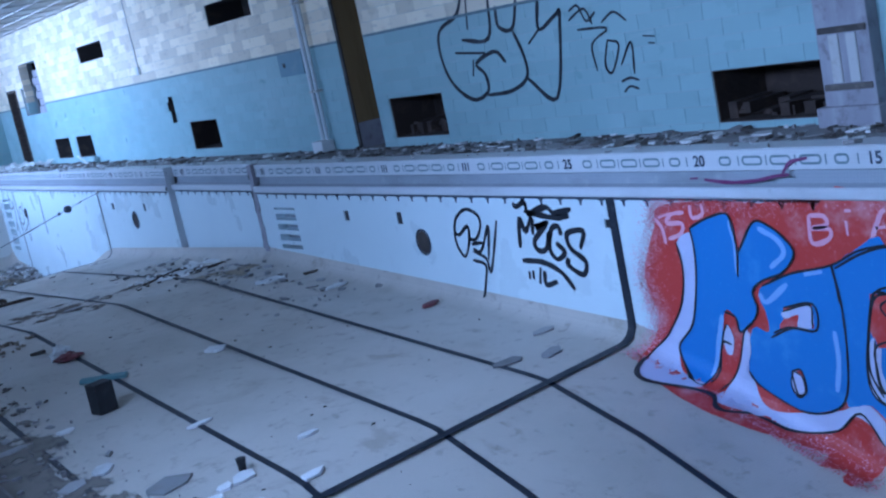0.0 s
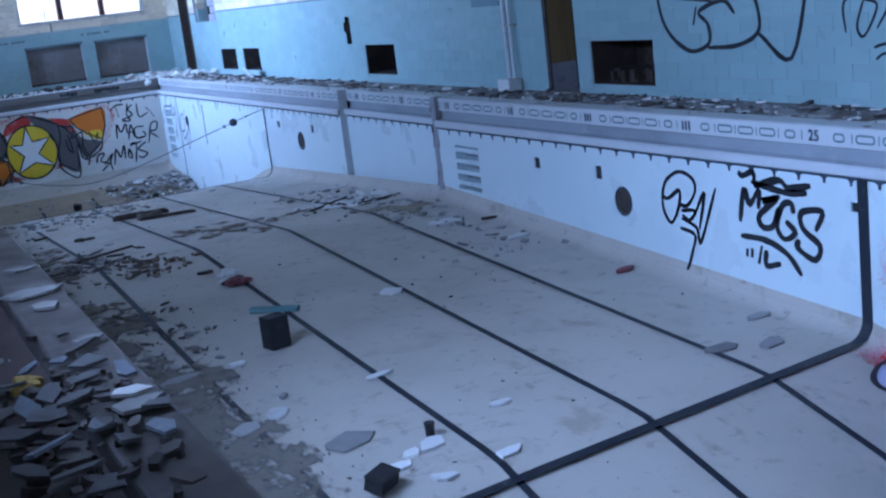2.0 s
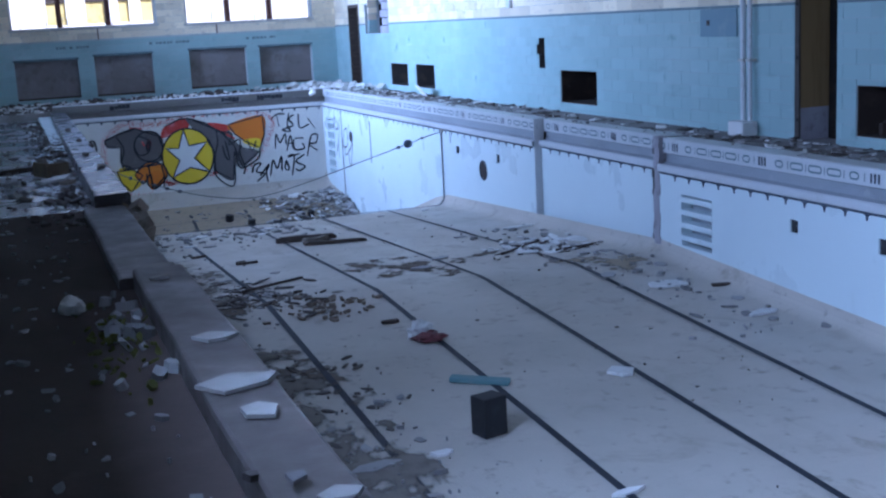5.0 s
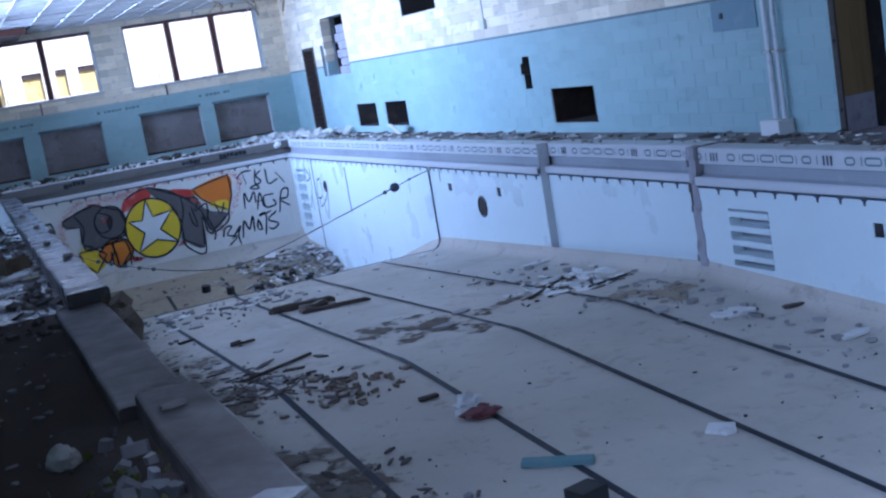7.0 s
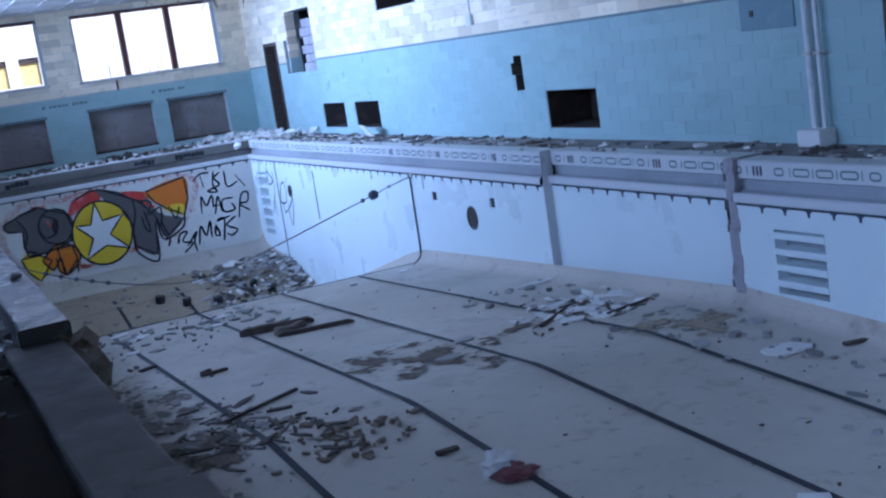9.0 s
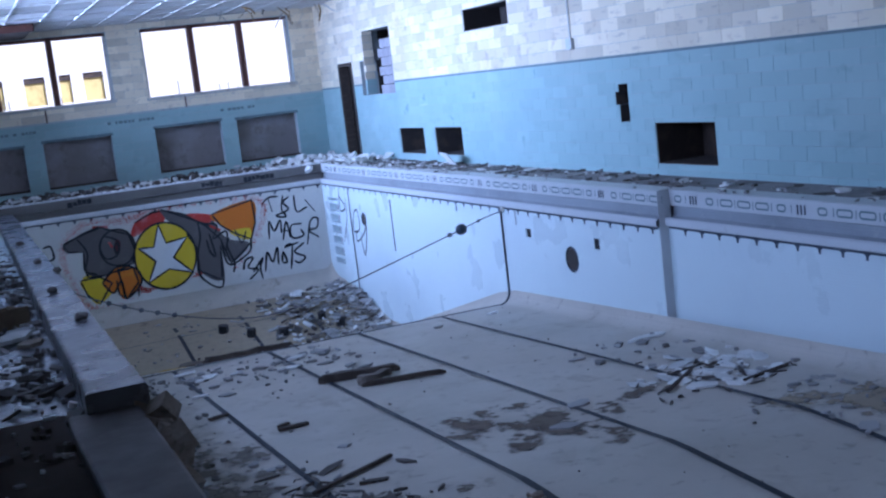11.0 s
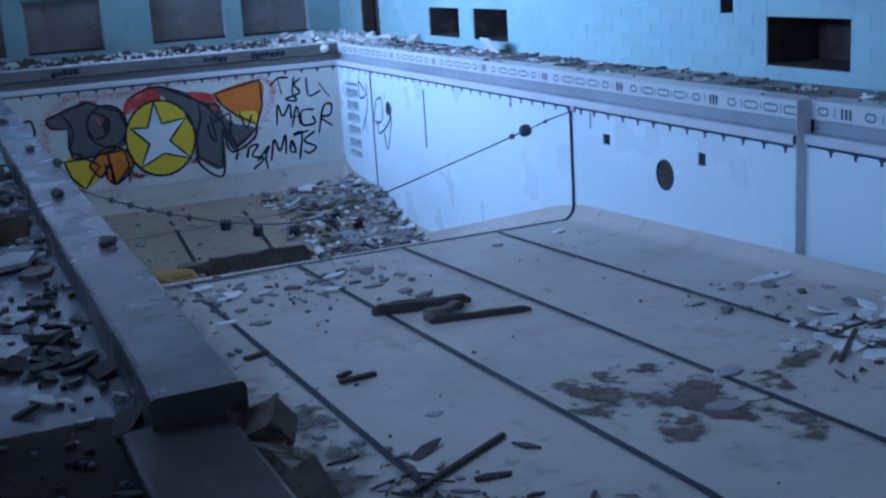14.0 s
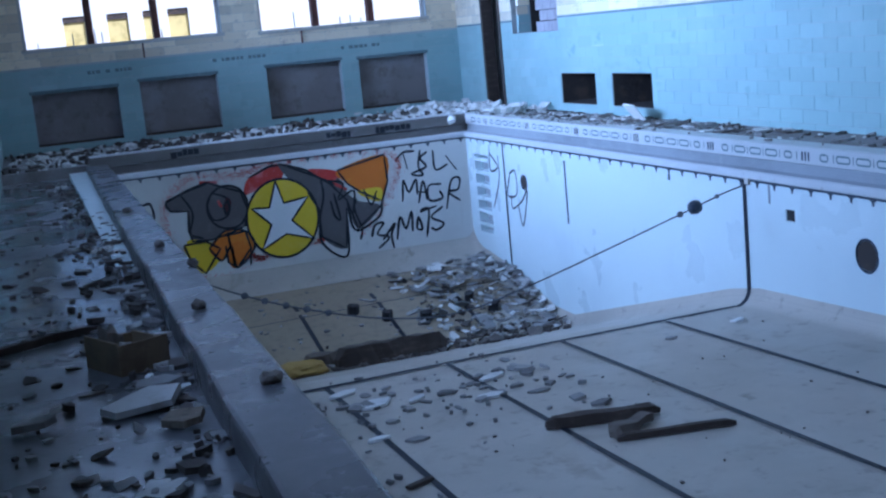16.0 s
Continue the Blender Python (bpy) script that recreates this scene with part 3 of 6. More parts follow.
ROUND = [(14.44, -0.655, 0.125), (5.575, -0.665, 0.12), (21.52, -0.68, 0.09)]
round_sq = [(y - r - 0.03, y + r + 0.03, z - r - 0.03, z + r + 0.03) for y, z, r in ROUND]
pool_wall = thing("pool_wall_east", "white tiled pool wall with niches, stained, painted with graffiti", "wall", kind="structure")
rects = []
for ya, yb, x in ((-6.0, REC[0], XP), (REC[0], REC[1], XP + REC[2]), (REC[1], YP, XP)):
    steps = [ya, *[float(v) for v in np.arange(math.ceil(ya / 0.7) * 0.7, yb, 0.7) if ya < v < yb], yb]
    for a, b in zip(steps, steps[1:]):
        low = min(floor_z(a), floor_z(b)) - 0.1
        rects += [(x, XP + 0.32, r[0], r[1], r[2], r[3]) for r in cells(a, b, low, TOPW, NICHES + round_sq)]
ob = new("tile_face", boxes_mesh("tile_face", rects, m_tile))
ob.parent = pool_wall
for y, z, r in ROUND:
    # square plate with a round hole, and a short dark pipe behind it
    bm = bmesh.new()
    n, h = 24, r + 0.03
    ring = [bm.verts.new((XP, y + r * math.cos(2 * math.pi * k / n), z + r * 1.05 * math.sin(2 * math.pi * k / n))) for k in range(n)]
    out = []
    for k in range(n):
        c, s = math.cos(2 * math.pi * k / n), math.sin(2 * math.pi * k / n)
        f = h / max(abs(c), abs(s))
        out.append(bm.verts.new((XP, y + f * c, z + f * s)))
    for k in range(n):
        bm.faces.new((ring[k], out[k], out[(k + 1) % n], ring[(k + 1) % n]))
    part("niche_plate", bm, m_tile, pool_wall)
    bm = lathe([(r, 0.0), (r, 0.25), (0.01, 0.251)], 24)
    bm.transform(Matrix.Translation((XP, y, z)) @ Matrix.Rotation(radians(90), 4, "Y"))
    part("lamp_niche", bm, m_niche, pool_wall, "round dark lamp niche")
    part("niche_ring", tube_along([(XP - 0.004, y + (r + 0.008) * math.cos(a), z + (r + 0.008) * 1.05 * math.sin(a)) for a in np.linspace(0, 2 * math.pi, 25)], 0.009, 6), m_navy, pool_wall)
# Small niches get a shallow black plate that paints the dark of the hole.
for a, b, c, d in NICHES:
    part("niche_back", box(XP + (0.13 if b - a > 0.3 else 0.015), XP + 0.2, a - 0.01, b + 0.01, c - 0.01, d + 0.01), m_gutter if b - a > 0.3 else m_black, pool_wall)
# Ladder niches: sills of white tile across a grey recess
for a, b, c, d, n in ((8.43, 9.0, -0.885, -0.355, 4), (22.82, 23.36, -1.58, -0.40, 6)):
    for k in range(n):
        z = c + (d - c) * (k + 0.62) / n
        part("toe_step", box(XP - 0.006, XP + 0.13, a, b, z - 0.028, z + 0.028, 0.006), m_tile, pool_wall, "white tiled toe step")
# Returns of the set-back stretch: one greyed for its shade, one broken and blackened
part("wall_return", box(XP + 0.001, XP + REC[2] + 0.04, REC[1] - 0.005, REC[1] - 0.001, floor_z(REC[1]), 0.2), m_lip, pool_wall, "grey return of the wall, shade put into its colour")
bm = bmesh.new()
z = floor_z(REC[0])
while z < 0.19:
    h = random.uniform(0.05, 0.13)
    y = random.uniform(-0.015, 0.015)
    add_box(bm, XP - random.uniform(0.0, 0.012), XP + 0.1, REC[0] - 0.10 + y, REC[0] + 0.02 + y * 0.5, z, min(z + h, 0.2))
    z += h
part("broken_return", bm, m_pillar, pool_wall, "broken blackened edge of missing tiles")
bm = bmesh.new()
for k in range(9):
    z = random.uniform(-0.95, 0.1)
    add_box(bm, XP - 0.006, XP + 0.02, REC[0] + 0.0, REC[0] + random.uniform(0.03, 0.06), z, z + random.uniform(0.04, 0.15))
part("mortar_scar", bm, m_kerb, pool_wall)

# Gutter, lip and raised curb along the long wall and the far end
CURB = [(0.30, -0.02), (0.30, 0.18), (0.285, 0.19), (0.055, 0.19), (0.042, 0.18), (0.042, 0.038)]
GUTTER = [(0.042, 0.038), (0.085, 0.026), (0.075, -0.064), (0.02, -0.1), (0.0, -0.077)]
LIP = [(0.0, -0.077), (-0.018, -0.075), (-0.032, -0.09), (-0.032, -0.145), (-0.02, -0.158), (0.0, -0.16)]


def run_profile(profile, stations):
    """A skin through the profile (outwards, up) set up at each station (x, y, direction outwards)."""
    bm = bmesh.new()
    old = None
    for x, y, dx, dy in stations:
        line = [bm.verts.new((x + dx * o, y + dy * o, z)) for o, z in profile]
        if old:
            for k in range(len(line) - 1):
                bm.faces.new((old[k], line[k], line[k + 1], old[k + 1]))
        old = line
    bmesh.ops.recalc_face_normals(bm, faces=bm.faces)
    return bm


STATIONS = [[(XP, -6.0, 1, 0), (XP, REC[0] - 0.1, 1, 0)], [(XP + REC[2], REC[0], 1, 0), (XP + REC[2], REC[1], 1, 0)], [(XP, REC[1], 1, 0), (XP, YP, 1, 1)], [(XP, YP, 1, 1), (XK, YP, 0, 1)]]
edge = thing("pool_edge", "raised curb with marker tiles above a grey scum gutter", "pool edge", kind="structure")
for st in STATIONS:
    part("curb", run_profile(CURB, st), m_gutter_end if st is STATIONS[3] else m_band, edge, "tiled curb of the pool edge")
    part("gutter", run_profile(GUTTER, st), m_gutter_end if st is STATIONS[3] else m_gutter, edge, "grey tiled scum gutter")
    part("gutter_lip", run_profile(LIP, st), m_lip, edge, "white rounded gutter lip")

part("coping", box(XK, XP + 0.05, YP + 0.045, YP + 0.30, 0.188, 0.202, 0.004), m_lip, edge, "pale worn coping of the far end")

# decks
deck_e = tagged(new("deck_east", boxes_mesh("deck_east", [(XP + 0.29, XB + WT, YN, YF + 0.3, -0.6, DECKL)], m_deck_r)), "narrow pool deck strewn with fallen plaster", "floor", kind="structure")
deck_n = tagged(new("deck_north", boxes_mesh("deck_north", [(XL - 0.3, XP + 0.29, YP + 0.29, YF + 0.3, -0.6, DECKL)], m_deck_r)), "end deck strewn with fallen plaster", "floor", kind="structure")


def deck_z(y):
    """The side deck falls slightly towards the far end."""
    return 0.08 - 0.0095 * max(0.0, y - 9.0)


def kerb_top(y):
    return 0.25 - 0.0112 * (y - 8.65)


def kerb_shift(y):
    return 0.0125 * max(0.0, y - 8.65)


def deck_length(rows, mat, name, label):
    verts, faces = [], []
    for y in rows:
        n = len(verts)
        verts += [(XL - 0.3, y, deck_z(y)), (-0.2, y, deck_z(y)), (-0.2, y, -0.6), (XL - 0.3, y, -0.6)]
        if n:
            faces += [(n - 4 + k, n + k, n + (k + 1) % 4, n - 4 + (k + 1) % 4) for k in range(4)]
    faces += [(0, 1, 2, 3), tuple(len(verts) - 1 - k for k in range(4))]
    data = bpy.data.meshes.new(name)
    data.from_pydata(verts, [], faces)
    data.materials.append(mat)
    bm = bmesh.new()
    bm.from_mesh(data)
    bmesh.ops.recalc_face_normals(bm, faces=bm.faces)
    bm.to_mesh(data)
    bm.free()
    return tagged(new(name, data), label, "floor", kind="structure")


# Shade and sheen sit in these two deck colours, split at y = 9.
deck_length([YN, 0.0, 9.0], m_deck, "deck_west_near", "dark deck with brown dirt, darkened for the shade there")
deck_length([9.0, 14.0, 19.0, YP + 0.29], m_deck_wet, "deck_west_far", "wet grey screed deck beside the pool, lightened for its sheen")
deck_s = tagged(new("deck_south", boxes_mesh("deck_south", [(-0.19, XP + 0.29, YN, YQ, -3.0, -0.02)], m_deck_r)), "concrete deck at the near end of the pool", "floor", kind="structure")
tagged(new("pool_wall_north", boxes_mesh("pool_wall_north", [(XK - 0.3, XP + 0.3, YP, YP + 0.28, -2.6, -0.162)], m_tile_end)), "white tiled end wall of the pool under a big mural", "wall", kind="structure")
tagged(new("pool_wall_west", boxes_mesh("pool_wall_west", [(XK - 0.3, XK, YQ, YP, -3.0, 0.02)], m_tile)), "white tiled pool wall below the kerb", "wall", kind="structure")


# ---------------------------------------------------------------- the yard beyond the end windows
m_render = Mat("pale_render", (0.72, 0.70, 0.65), 0.9).spots(0.6, 0.45, 0.7, (0.62, 0.59, 0.53), 0.6).done()
m_board = Mat("yellow_board", (0.62, 0.50, 0.20), 0.8).spots(1.5, 0.45, 0.7, (0.30, 0.22, 0.06), 0.6).done()
m_grass = Mat("dry_yard", (0.22, 0.20, 0.15), 0.95).spots(0.3, 0.45, 0.7, (0.12, 0.13, 0.06), 0.7).done()
bm = bmesh.new()
bmesh.ops.create_grid(bm, x_segments=2, y_segments=2, size=900, matrix=Matrix.Translation((0, 932, -0.35)))
tagged(part("ground", bm, m_grass), "dry bare yard outside the hall", "ground", kind="structure")
house = thing("outbuilding", "pale rendered building with yellow boarded windows", "building")
HW = [(1.66, 2.73), (3.80, 4.86), (5.60, 6.20), (6.85, 7.90), (-2.2, -1.0)]
for a, b, c, d in cells(-22.0, 34.0, -0.4, 7.0, [(a, b, 2.3, 3.8) for a, b in HW]):
    part("wall", box(a, b, 70.0, 70.4, c, d), m_render, house)
part("roof", box(-22.5, 34.5, 69.6, 80.0, 7.0, 7.25), m_gutter, house)
for a, b in HW:
    w = part("window", box(a, b, 70.25, 70.35, 2.3, 3.8), m_board, house, "yellow boarded window")
    part("lintel", box(a, b, 70.12, 70.22, 3.5, 3.8), m_niche, w)

# ---------------------------------------------------------------- kerb by the walker, in three lengths
def stone(name, x0, x1, y0, y1, drop, mat, wear=0.012, step=0.35):
    """A long block with rounded, slightly worn edges that follows the fall of the kerb."""
    bm = bmesh.new()
    old = first = None
    count = max(2, int((y1 - y0) / step))
    for k in range(count + 1):
        y = y0 + (y1 - y0) * k / count
        z1, s = (kerb_top(y) if drop is None else drop), kerb_shift(y)
        prof = [(x0, -0.2), (x0, z1 - 0.02), (x0 + 0.006, z1 - 0.006), (x0 + 0.02, z1), (x1 - 0.02, z1), (x1 - 0.006, z1 - 0.006), (x1, z1 - 0.02), (x1, -0.2)]
        ring = [bm.verts.new((s + x + wear * noise.noise((x * 3, y * 1.7, z * 3)), y, z + wear * 0.7 * noise.noise((y * 1.3, x * 4, 5)))) for x, z in prof]
        if old:
            for n in range(len(ring) - 1):
                bm.faces.new((old[n], ring[n], ring[n + 1], old[n + 1]))
        old = ring
        first = first or ring
    bm.faces.new(first[::-1])
    bm.faces.new(old)
    bmesh.ops.recalc_face_normals(bm, faces=bm.faces)
    return part(name, bm, mat)


tagged(stone("kerb_far", -0.345, -0.05, 8.62, YP + 0.05, None, m_kerb), "long smooth dark stone kerb with a dull sheen", "kerb", kind="structure")
tagged(stone("kerb_middle", -0.44, -0.10, 5.45, 8.66, 0.15, m_kerb_dusty), "lower dusty length of kerb beyond a break", "kerb", kind="structure")
tagged(stone("kerb_near", -0.36, -0.065, YQ, 5.45, 0.20, m_kerb_dusty), "worn dusty kerb under fallen tiles", "kerb", kind="structure")
# Broken core at the break
bm = bmesh.new()
for k in range(40):
    s = random.uniform(0.05, 0.14)
    bmesh.ops.create_cube(bm, size=s, matrix=Matrix.Translation((random.uniform(-0.12, 0.02), random.uniform(8.05, 8.7), random.uniform(-0.35, 0.12))) @ Euler((random.random(), random.random(), random.random())).to_matrix().to_4x4())
tagged(part("broken_masonry", bm, m_brickcore), "crumbled brown masonry where the kerb has broken away", "rubble", kind="stuff")

# ---------------------------------------------------------------- fittings on the long wall
pil = thing("pilaster", "grey peeling pilaster with dark worn bands", "pilaster", kind="structure")
part("shaft", box(XB - 0.13, XB + 0.01, 0.91, 1.39, 0.0, CEIL, 0.012), m_pillar, pil)
part("base_block", box(XB - 0.19, XB, 0.86, 1.44, DECKL, 0.24, 0.015), m_pillar, pil)
for z in (0.36, 0.80, 1.26, 1.75):
    part("worn_band", box(XB - 0.142, XB - 0.1, 0.93, 1.37, z, z + 0.05, 0.01), m_darkshard, pil)
for y in (1.07, 1.23):
    part("shaft_strip", box(XB - 0.145, XB - 0.12, y - 0.045, y + 0.045, 0.42, 0.79, 0.006), m_paper, pil)

pipes = thing("wall_pipes", "pair of white painted pipes rising from a concrete block", "pipe")
for y, r in ((9.80, 0.026), (9.93, 0.032)):
    part("pipe", tube_along([(XB - 0.07, y, 0.12), (XB - 0.07, y, 1.2), (XB - 0.07, y, CEIL)], r, 12), m_pipe, pipes)
    for z in (0.9, 2.1):
        part("pipe_clip", box(XB - 0.11, XB, y - 0.045, y + 0.045, z, z + 0.03, 0.004), m_sash, pipes)
part("base_block", box(XB - 0.22, XB - 0.02, 9.72, 10.02, DECKL, 0.24, 0.02), m_chalk, pipes)

chase = thing("wall_chase", "open vertical chase with a brown board and bolted steel post", "chase", kind="structure")
part("board", box(XB + 0.0, XB + 0.36, 8.985, 9.018, 0.42, CEIL, 0.004), m_wood, chase, "brown weathered board lining the jamb")
part("board", box(XB + 0.0, XB + 0.36, 8.99, 9.018, 0.0, 0.42, 0.004), m_pillar, chase, "grey lower jamb")
part("post", box(XB - 0.025, XB - 0.001, 8.985, 9.06, 0.0, CEIL, 0.004), m_darkshard, chase, "dark steel edge strip")
for z in (0.3, 0.95, 1.5, 2.0, 2.6):
    bm = lathe([(0.02, 0), (0.02, 0.012), (0.012, 0.018)], 8)
    bm.transform(Matrix.Translation((XB - 0.024, 9.02, z)) @ Matrix.Rotation(radians(-90), 4, "Y"))
    part("bolt", bm, m_black, chase)

vent = thing("wall_panel", "grey-blue metal access panel on the blue wall", "panel")
part("plate", box(XB - 0.022, XB - PROUD, 10.13, 10.88, 1.17, 1.485, 0.004), Mat("panel_paint", (0.20, 0.30, 0.34), 0.6).spots(5, 0.5, 0.7, (0.28, 0.36, 0.38), 0.6).done(), vent)
part("latch", box(XB - 0.034, XB - 0.02, 10.68, 10.73, 1.30, 1.36, 0.003), m_darkshard, vent)

drop = thing("hanging_conduit", "thin conduit ending in a small switch box", "conduit")
part("conduit", tube_along([(XB - 0.02, 16.55, CEIL), (XB - 0.025, 16.55, 2.4), (XB - 0.02, 16.56, 1.75)], 0.011, 8), m_pipe, drop)
part("switch_box", box(XB - 0.06, XB - PROUD, 16.49, 16.63, 1.66, 1.80, 0.008), m_pipe, drop)

# Grey blockwork seen inside the breach, and its ragged edge
lin = thing("breach_blockwork", "rough grey blockwork inside a broken wall opening", "blockwork", kind="structure")
for r in range(6):
    for c in range(4):
        y = 23.12 + c * 0.30 - (0.15 if r % 2 else 0)
        part("block", box(XB + 0.16, XB + 0.33, max(y, 23.13), y + 0.29, 1.30 + r * 0.17, 1.46 + r * 0.17, 0.006), m_pillar, lin)
for k in range(9):
    z = 1.32 + k * 0.14
    part("jagged_edge", box(XB - PROUD, XB + 0.2, 24.70 - random.uniform(0.0, 0.14), 24.705, z, z + 0.13), m_cream if z > BLUE_TOP else m_blue, lin)
jamb = thing("door_1", "open doorway with a brown timber frame", "door", kind="structure")
part("door_jamb", box(XB - 0.02, XB + 0.2, 26.20, 26.28, 0.0, 1.97, 0.005), m_darkwood, jamb)
part("door_jamb", box(XB - 0.02, XB + 0.2, 25.42, 25.50, 0.0, 1.97, 0.005), m_darkwood, jamb)
part("door_head", box(XB - 0.02, XB + 0.2, 25.50, 26.20, 1.90, 1.97, 0.005), m_darkwood, jamb)
part("door_leaf", box(XB + 0.24, XB + 0.30, 25.50, 26.05, 0.0, 1.9, 0.004), m_driftwood, jamb)

# Faint lettering above the recesses, illegible
for a, b in ((0.25, 0.95), (2.35, 3.25), (4.65, 5.35)):
    sign = thing("faded_lettering", "faded dark stencilled line of letters on the wall", "lettering")
    x = a
    while x < b:
        w = random.uniform(0.04, 0.08)
        part("letter_bar", box(x, x + w, YF - PROUD - 0.004, YF - PROUD, 1.30, 1.355), m_trimline, sign)
        x += w + (0.09 if random.random() < 0.2 else 0.022)
# Rusted conduit stubs under the windows, and torn strips at the ceiling corner
for x in (3.95, 1.2):
    part("conduit_stub", box(x, x + 0.025, YF - 0.03, YF, 1.48, 1.74), m_mullion, wall_n)
bay = thing("sagging_ceiling_panel", "dark brown water-stained panel sagging below the ceiling", "ceiling panel")
part("panel", box(-1.2, 1.02, 25.1, 27.35, CEIL - 0.13, CEIL - 0.10, 0.006), m_darkwood, bay)
part("edge_strip", box(-1.2, 1.05, 25.04, 25.10, CEIL - 0.15, CEIL - 0.02, 0.004), m_mullion, bay)
torn = thing("torn_ceiling_lath", "torn laths and wires hanging from the ceiling corner", "debris")
for k in range(16):
    p = Vector((random.uniform(4.6, 6.8), random.uniform(25.8, 27.4), CEIL))
    q = p + Vector((random.uniform(-0.5, 0.5), random.uniform(-0.4, 0.1), random.uniform(-0.5, -0.08)))
    part("lath", tube_along([p, (p + q) / 2 + Vector((0.05, 0, 0.02)), q], random.choice((0.006, 0.012, 0.02)), 5), random.choice((m_wood, m_driftwood, m_paper)), torn)

# ---------------------------------------------------------------- marker tiles, scalloped border
def ring_plate(bm, place, w, h, t, n=4):
    """A flat rounded ring; place(u, v) gives a point of the face."""
    def outline(ww, hh):
        r = min(hh * 0.48, ww * 0.3)
        pts = []
        for cx, cy, a0 in ((ww / 2 - r, hh / 2 - r, 0), (-ww / 2 + r, hh / 2 - r, 90), (-ww / 2 + r, -hh / 2 + r, 180), (ww / 2 - r, -hh / 2 + r, 270)):
            pts += [(cx + r * math.cos(radians(a0 + 90 * k / n)), cy + r * math.sin(radians(a0 + 90 * k / n))) for k in range(n + 1)]
        return pts
    out = [bm.verts.new(place(u, v)) for u, v in outline(w, h)]
    inn = [bm.verts.new(place(u, v)) for u, v in outline(w - 2 * t, h - 2 * t)]
    for k in range(len(out)):
        j = (k + 1) % len(out)
        bm.faces.new((out[k], out[j], inn[j], inn[k]))


def quad(bm, place, u0, u1, v0, v1):
    bm.faces.new([bm.verts.new(place(u, v)) for u, v in ((u0, v0), (u1, v0), (u1, v1), (u0, v1))])


FT5 = 1.524
for k in range(-3, 15):
    y0 = 1.55 + FT5 * k
    bm = bmesh.new()
    for n in range(1, 6):
        yc = y0 + FT5 * n / 6
        if yc > YP - 0.1:
            break
        x = XP + 0.039 + (REC[2] if REC[0] < yc < REC[1] else 0)
        place = lambda u, v, x=x, yc=yc: (x, yc - u, 0.107 + v)
        ring_plate(bm, place, 0.12 if n in (1, 5) else 0.19, 0.072, 0.017)
        quad(bm, place, 0.122, 0.134, -0.036, 0.036)
    if len(bm.faces):
        part("marker_pattern", bm, m_trimline, edge, "inlaid grey ring pattern")
    else:
        bm.free()
    x = XP + 0.037 + (REC[2] if REC[0] < y0 < REC[1] else 0)
    if k in (-1, 0, 1):
        cu = bpy.data.curves.new("marker_number", "FONT")
        cu.body, cu.size, cu.align_x, cu.align_y, cu.offset = str(20 + 5 * k), 0.115, "CENTER", "CENTER", 0.003
        cu.materials.append(m_navy)
        ob = new("marker_number", cu)
        ob.matrix_basis = Matrix(((0, 0, -1, x), (-1, 0, 0, y0), (0, 1, 0, 0.107), (0, 0, 0, 1)))
        ob.parent = edge
    elif y0 < YP - 0.1:
        bm = bmesh.new()
        for d in (-0.045, 0.0, 0.045):
            quad(bm, lambda u, v, x=x, y0=y0: (x, y0 - u, 0.107 + v), d - 0.011, d + 0.011, -0.04, 0.04)
        part("marker_number", bm, m_navy, edge)


def scallop_run(u0, u1, place, skip=()):
    bm = bmesh.new()
    quad(bm, place, u0, u1, -0.182, -0.158)
    u = u0 + 0.1
    while u < u1 - 0.05:
        w = 0.045
        pts = [(u - w, -0.182), (u + w, -0.182), (u + 0.018, -0.197), (u + 0.012, -0.233), (u - 0.012, -0.233), (u - 0.018, -0.197)]
        bm.faces.new([bm.verts.new(place(*p)) for p in pts[::-1]])
        u += 0.268
    return bm


part("scalloped_border", scallop_run(-6.0, REC[0] - 0.1, lambda u, v: (XP - 0.004, u, v)), m_navy, pool_wall, "dark scalloped waterline border")
part("scalloped_border", scallop_run(REC[0] + 0.03, REC[1] - 0.02, lambda u, v: (XP + REC[2] - 0.004, u, v)), m_navy, pool_wall, "dark scalloped waterline border")
part("scalloped_border", scallop_run(REC[1] + 0.02, YP - 0.02, lambda u, v: (XP - 0.004, u, v)), m_navy, pool_wall, "dark scalloped waterline border")
part("scalloped_border", scallop_run(XK, XP - 0.02, lambda u, v: (u, YP - 0.004, v)), m_navy, pool_wall, "dark scalloped waterline border")
for a, b in ((1.01, 1.42), (3.29, 3.66), (4.05, 4.60)):
    bm = bmesh.new()
    u = a
    while u < b:
        w = random.uniform(0.05, 0.09)
        quad(bm, lambda p, q: (p, YP + 0.036, q), u, min(u + w, b), 0.085 - random.uniform(0, 0.04), 0.135 + random.uniform(0, 0.03))
        u += w + 0.008
    part("edge_scrawl", bm, p_black, edge, "black scrawl on the curb face")
# A rust-stained crack and an iron scratch on the far stretch of the wall
part("wall_scratch", box(XP - 0.004, XP, 20.15, 20.19, -1.09, -0.28), m_navy, pool_wall, "dark vertical scratch")
part("wall_scratch", box(XP - 0.004, XP, 15.76, 15.79, -0.36, -0.17), m_gutter, pool_wall)

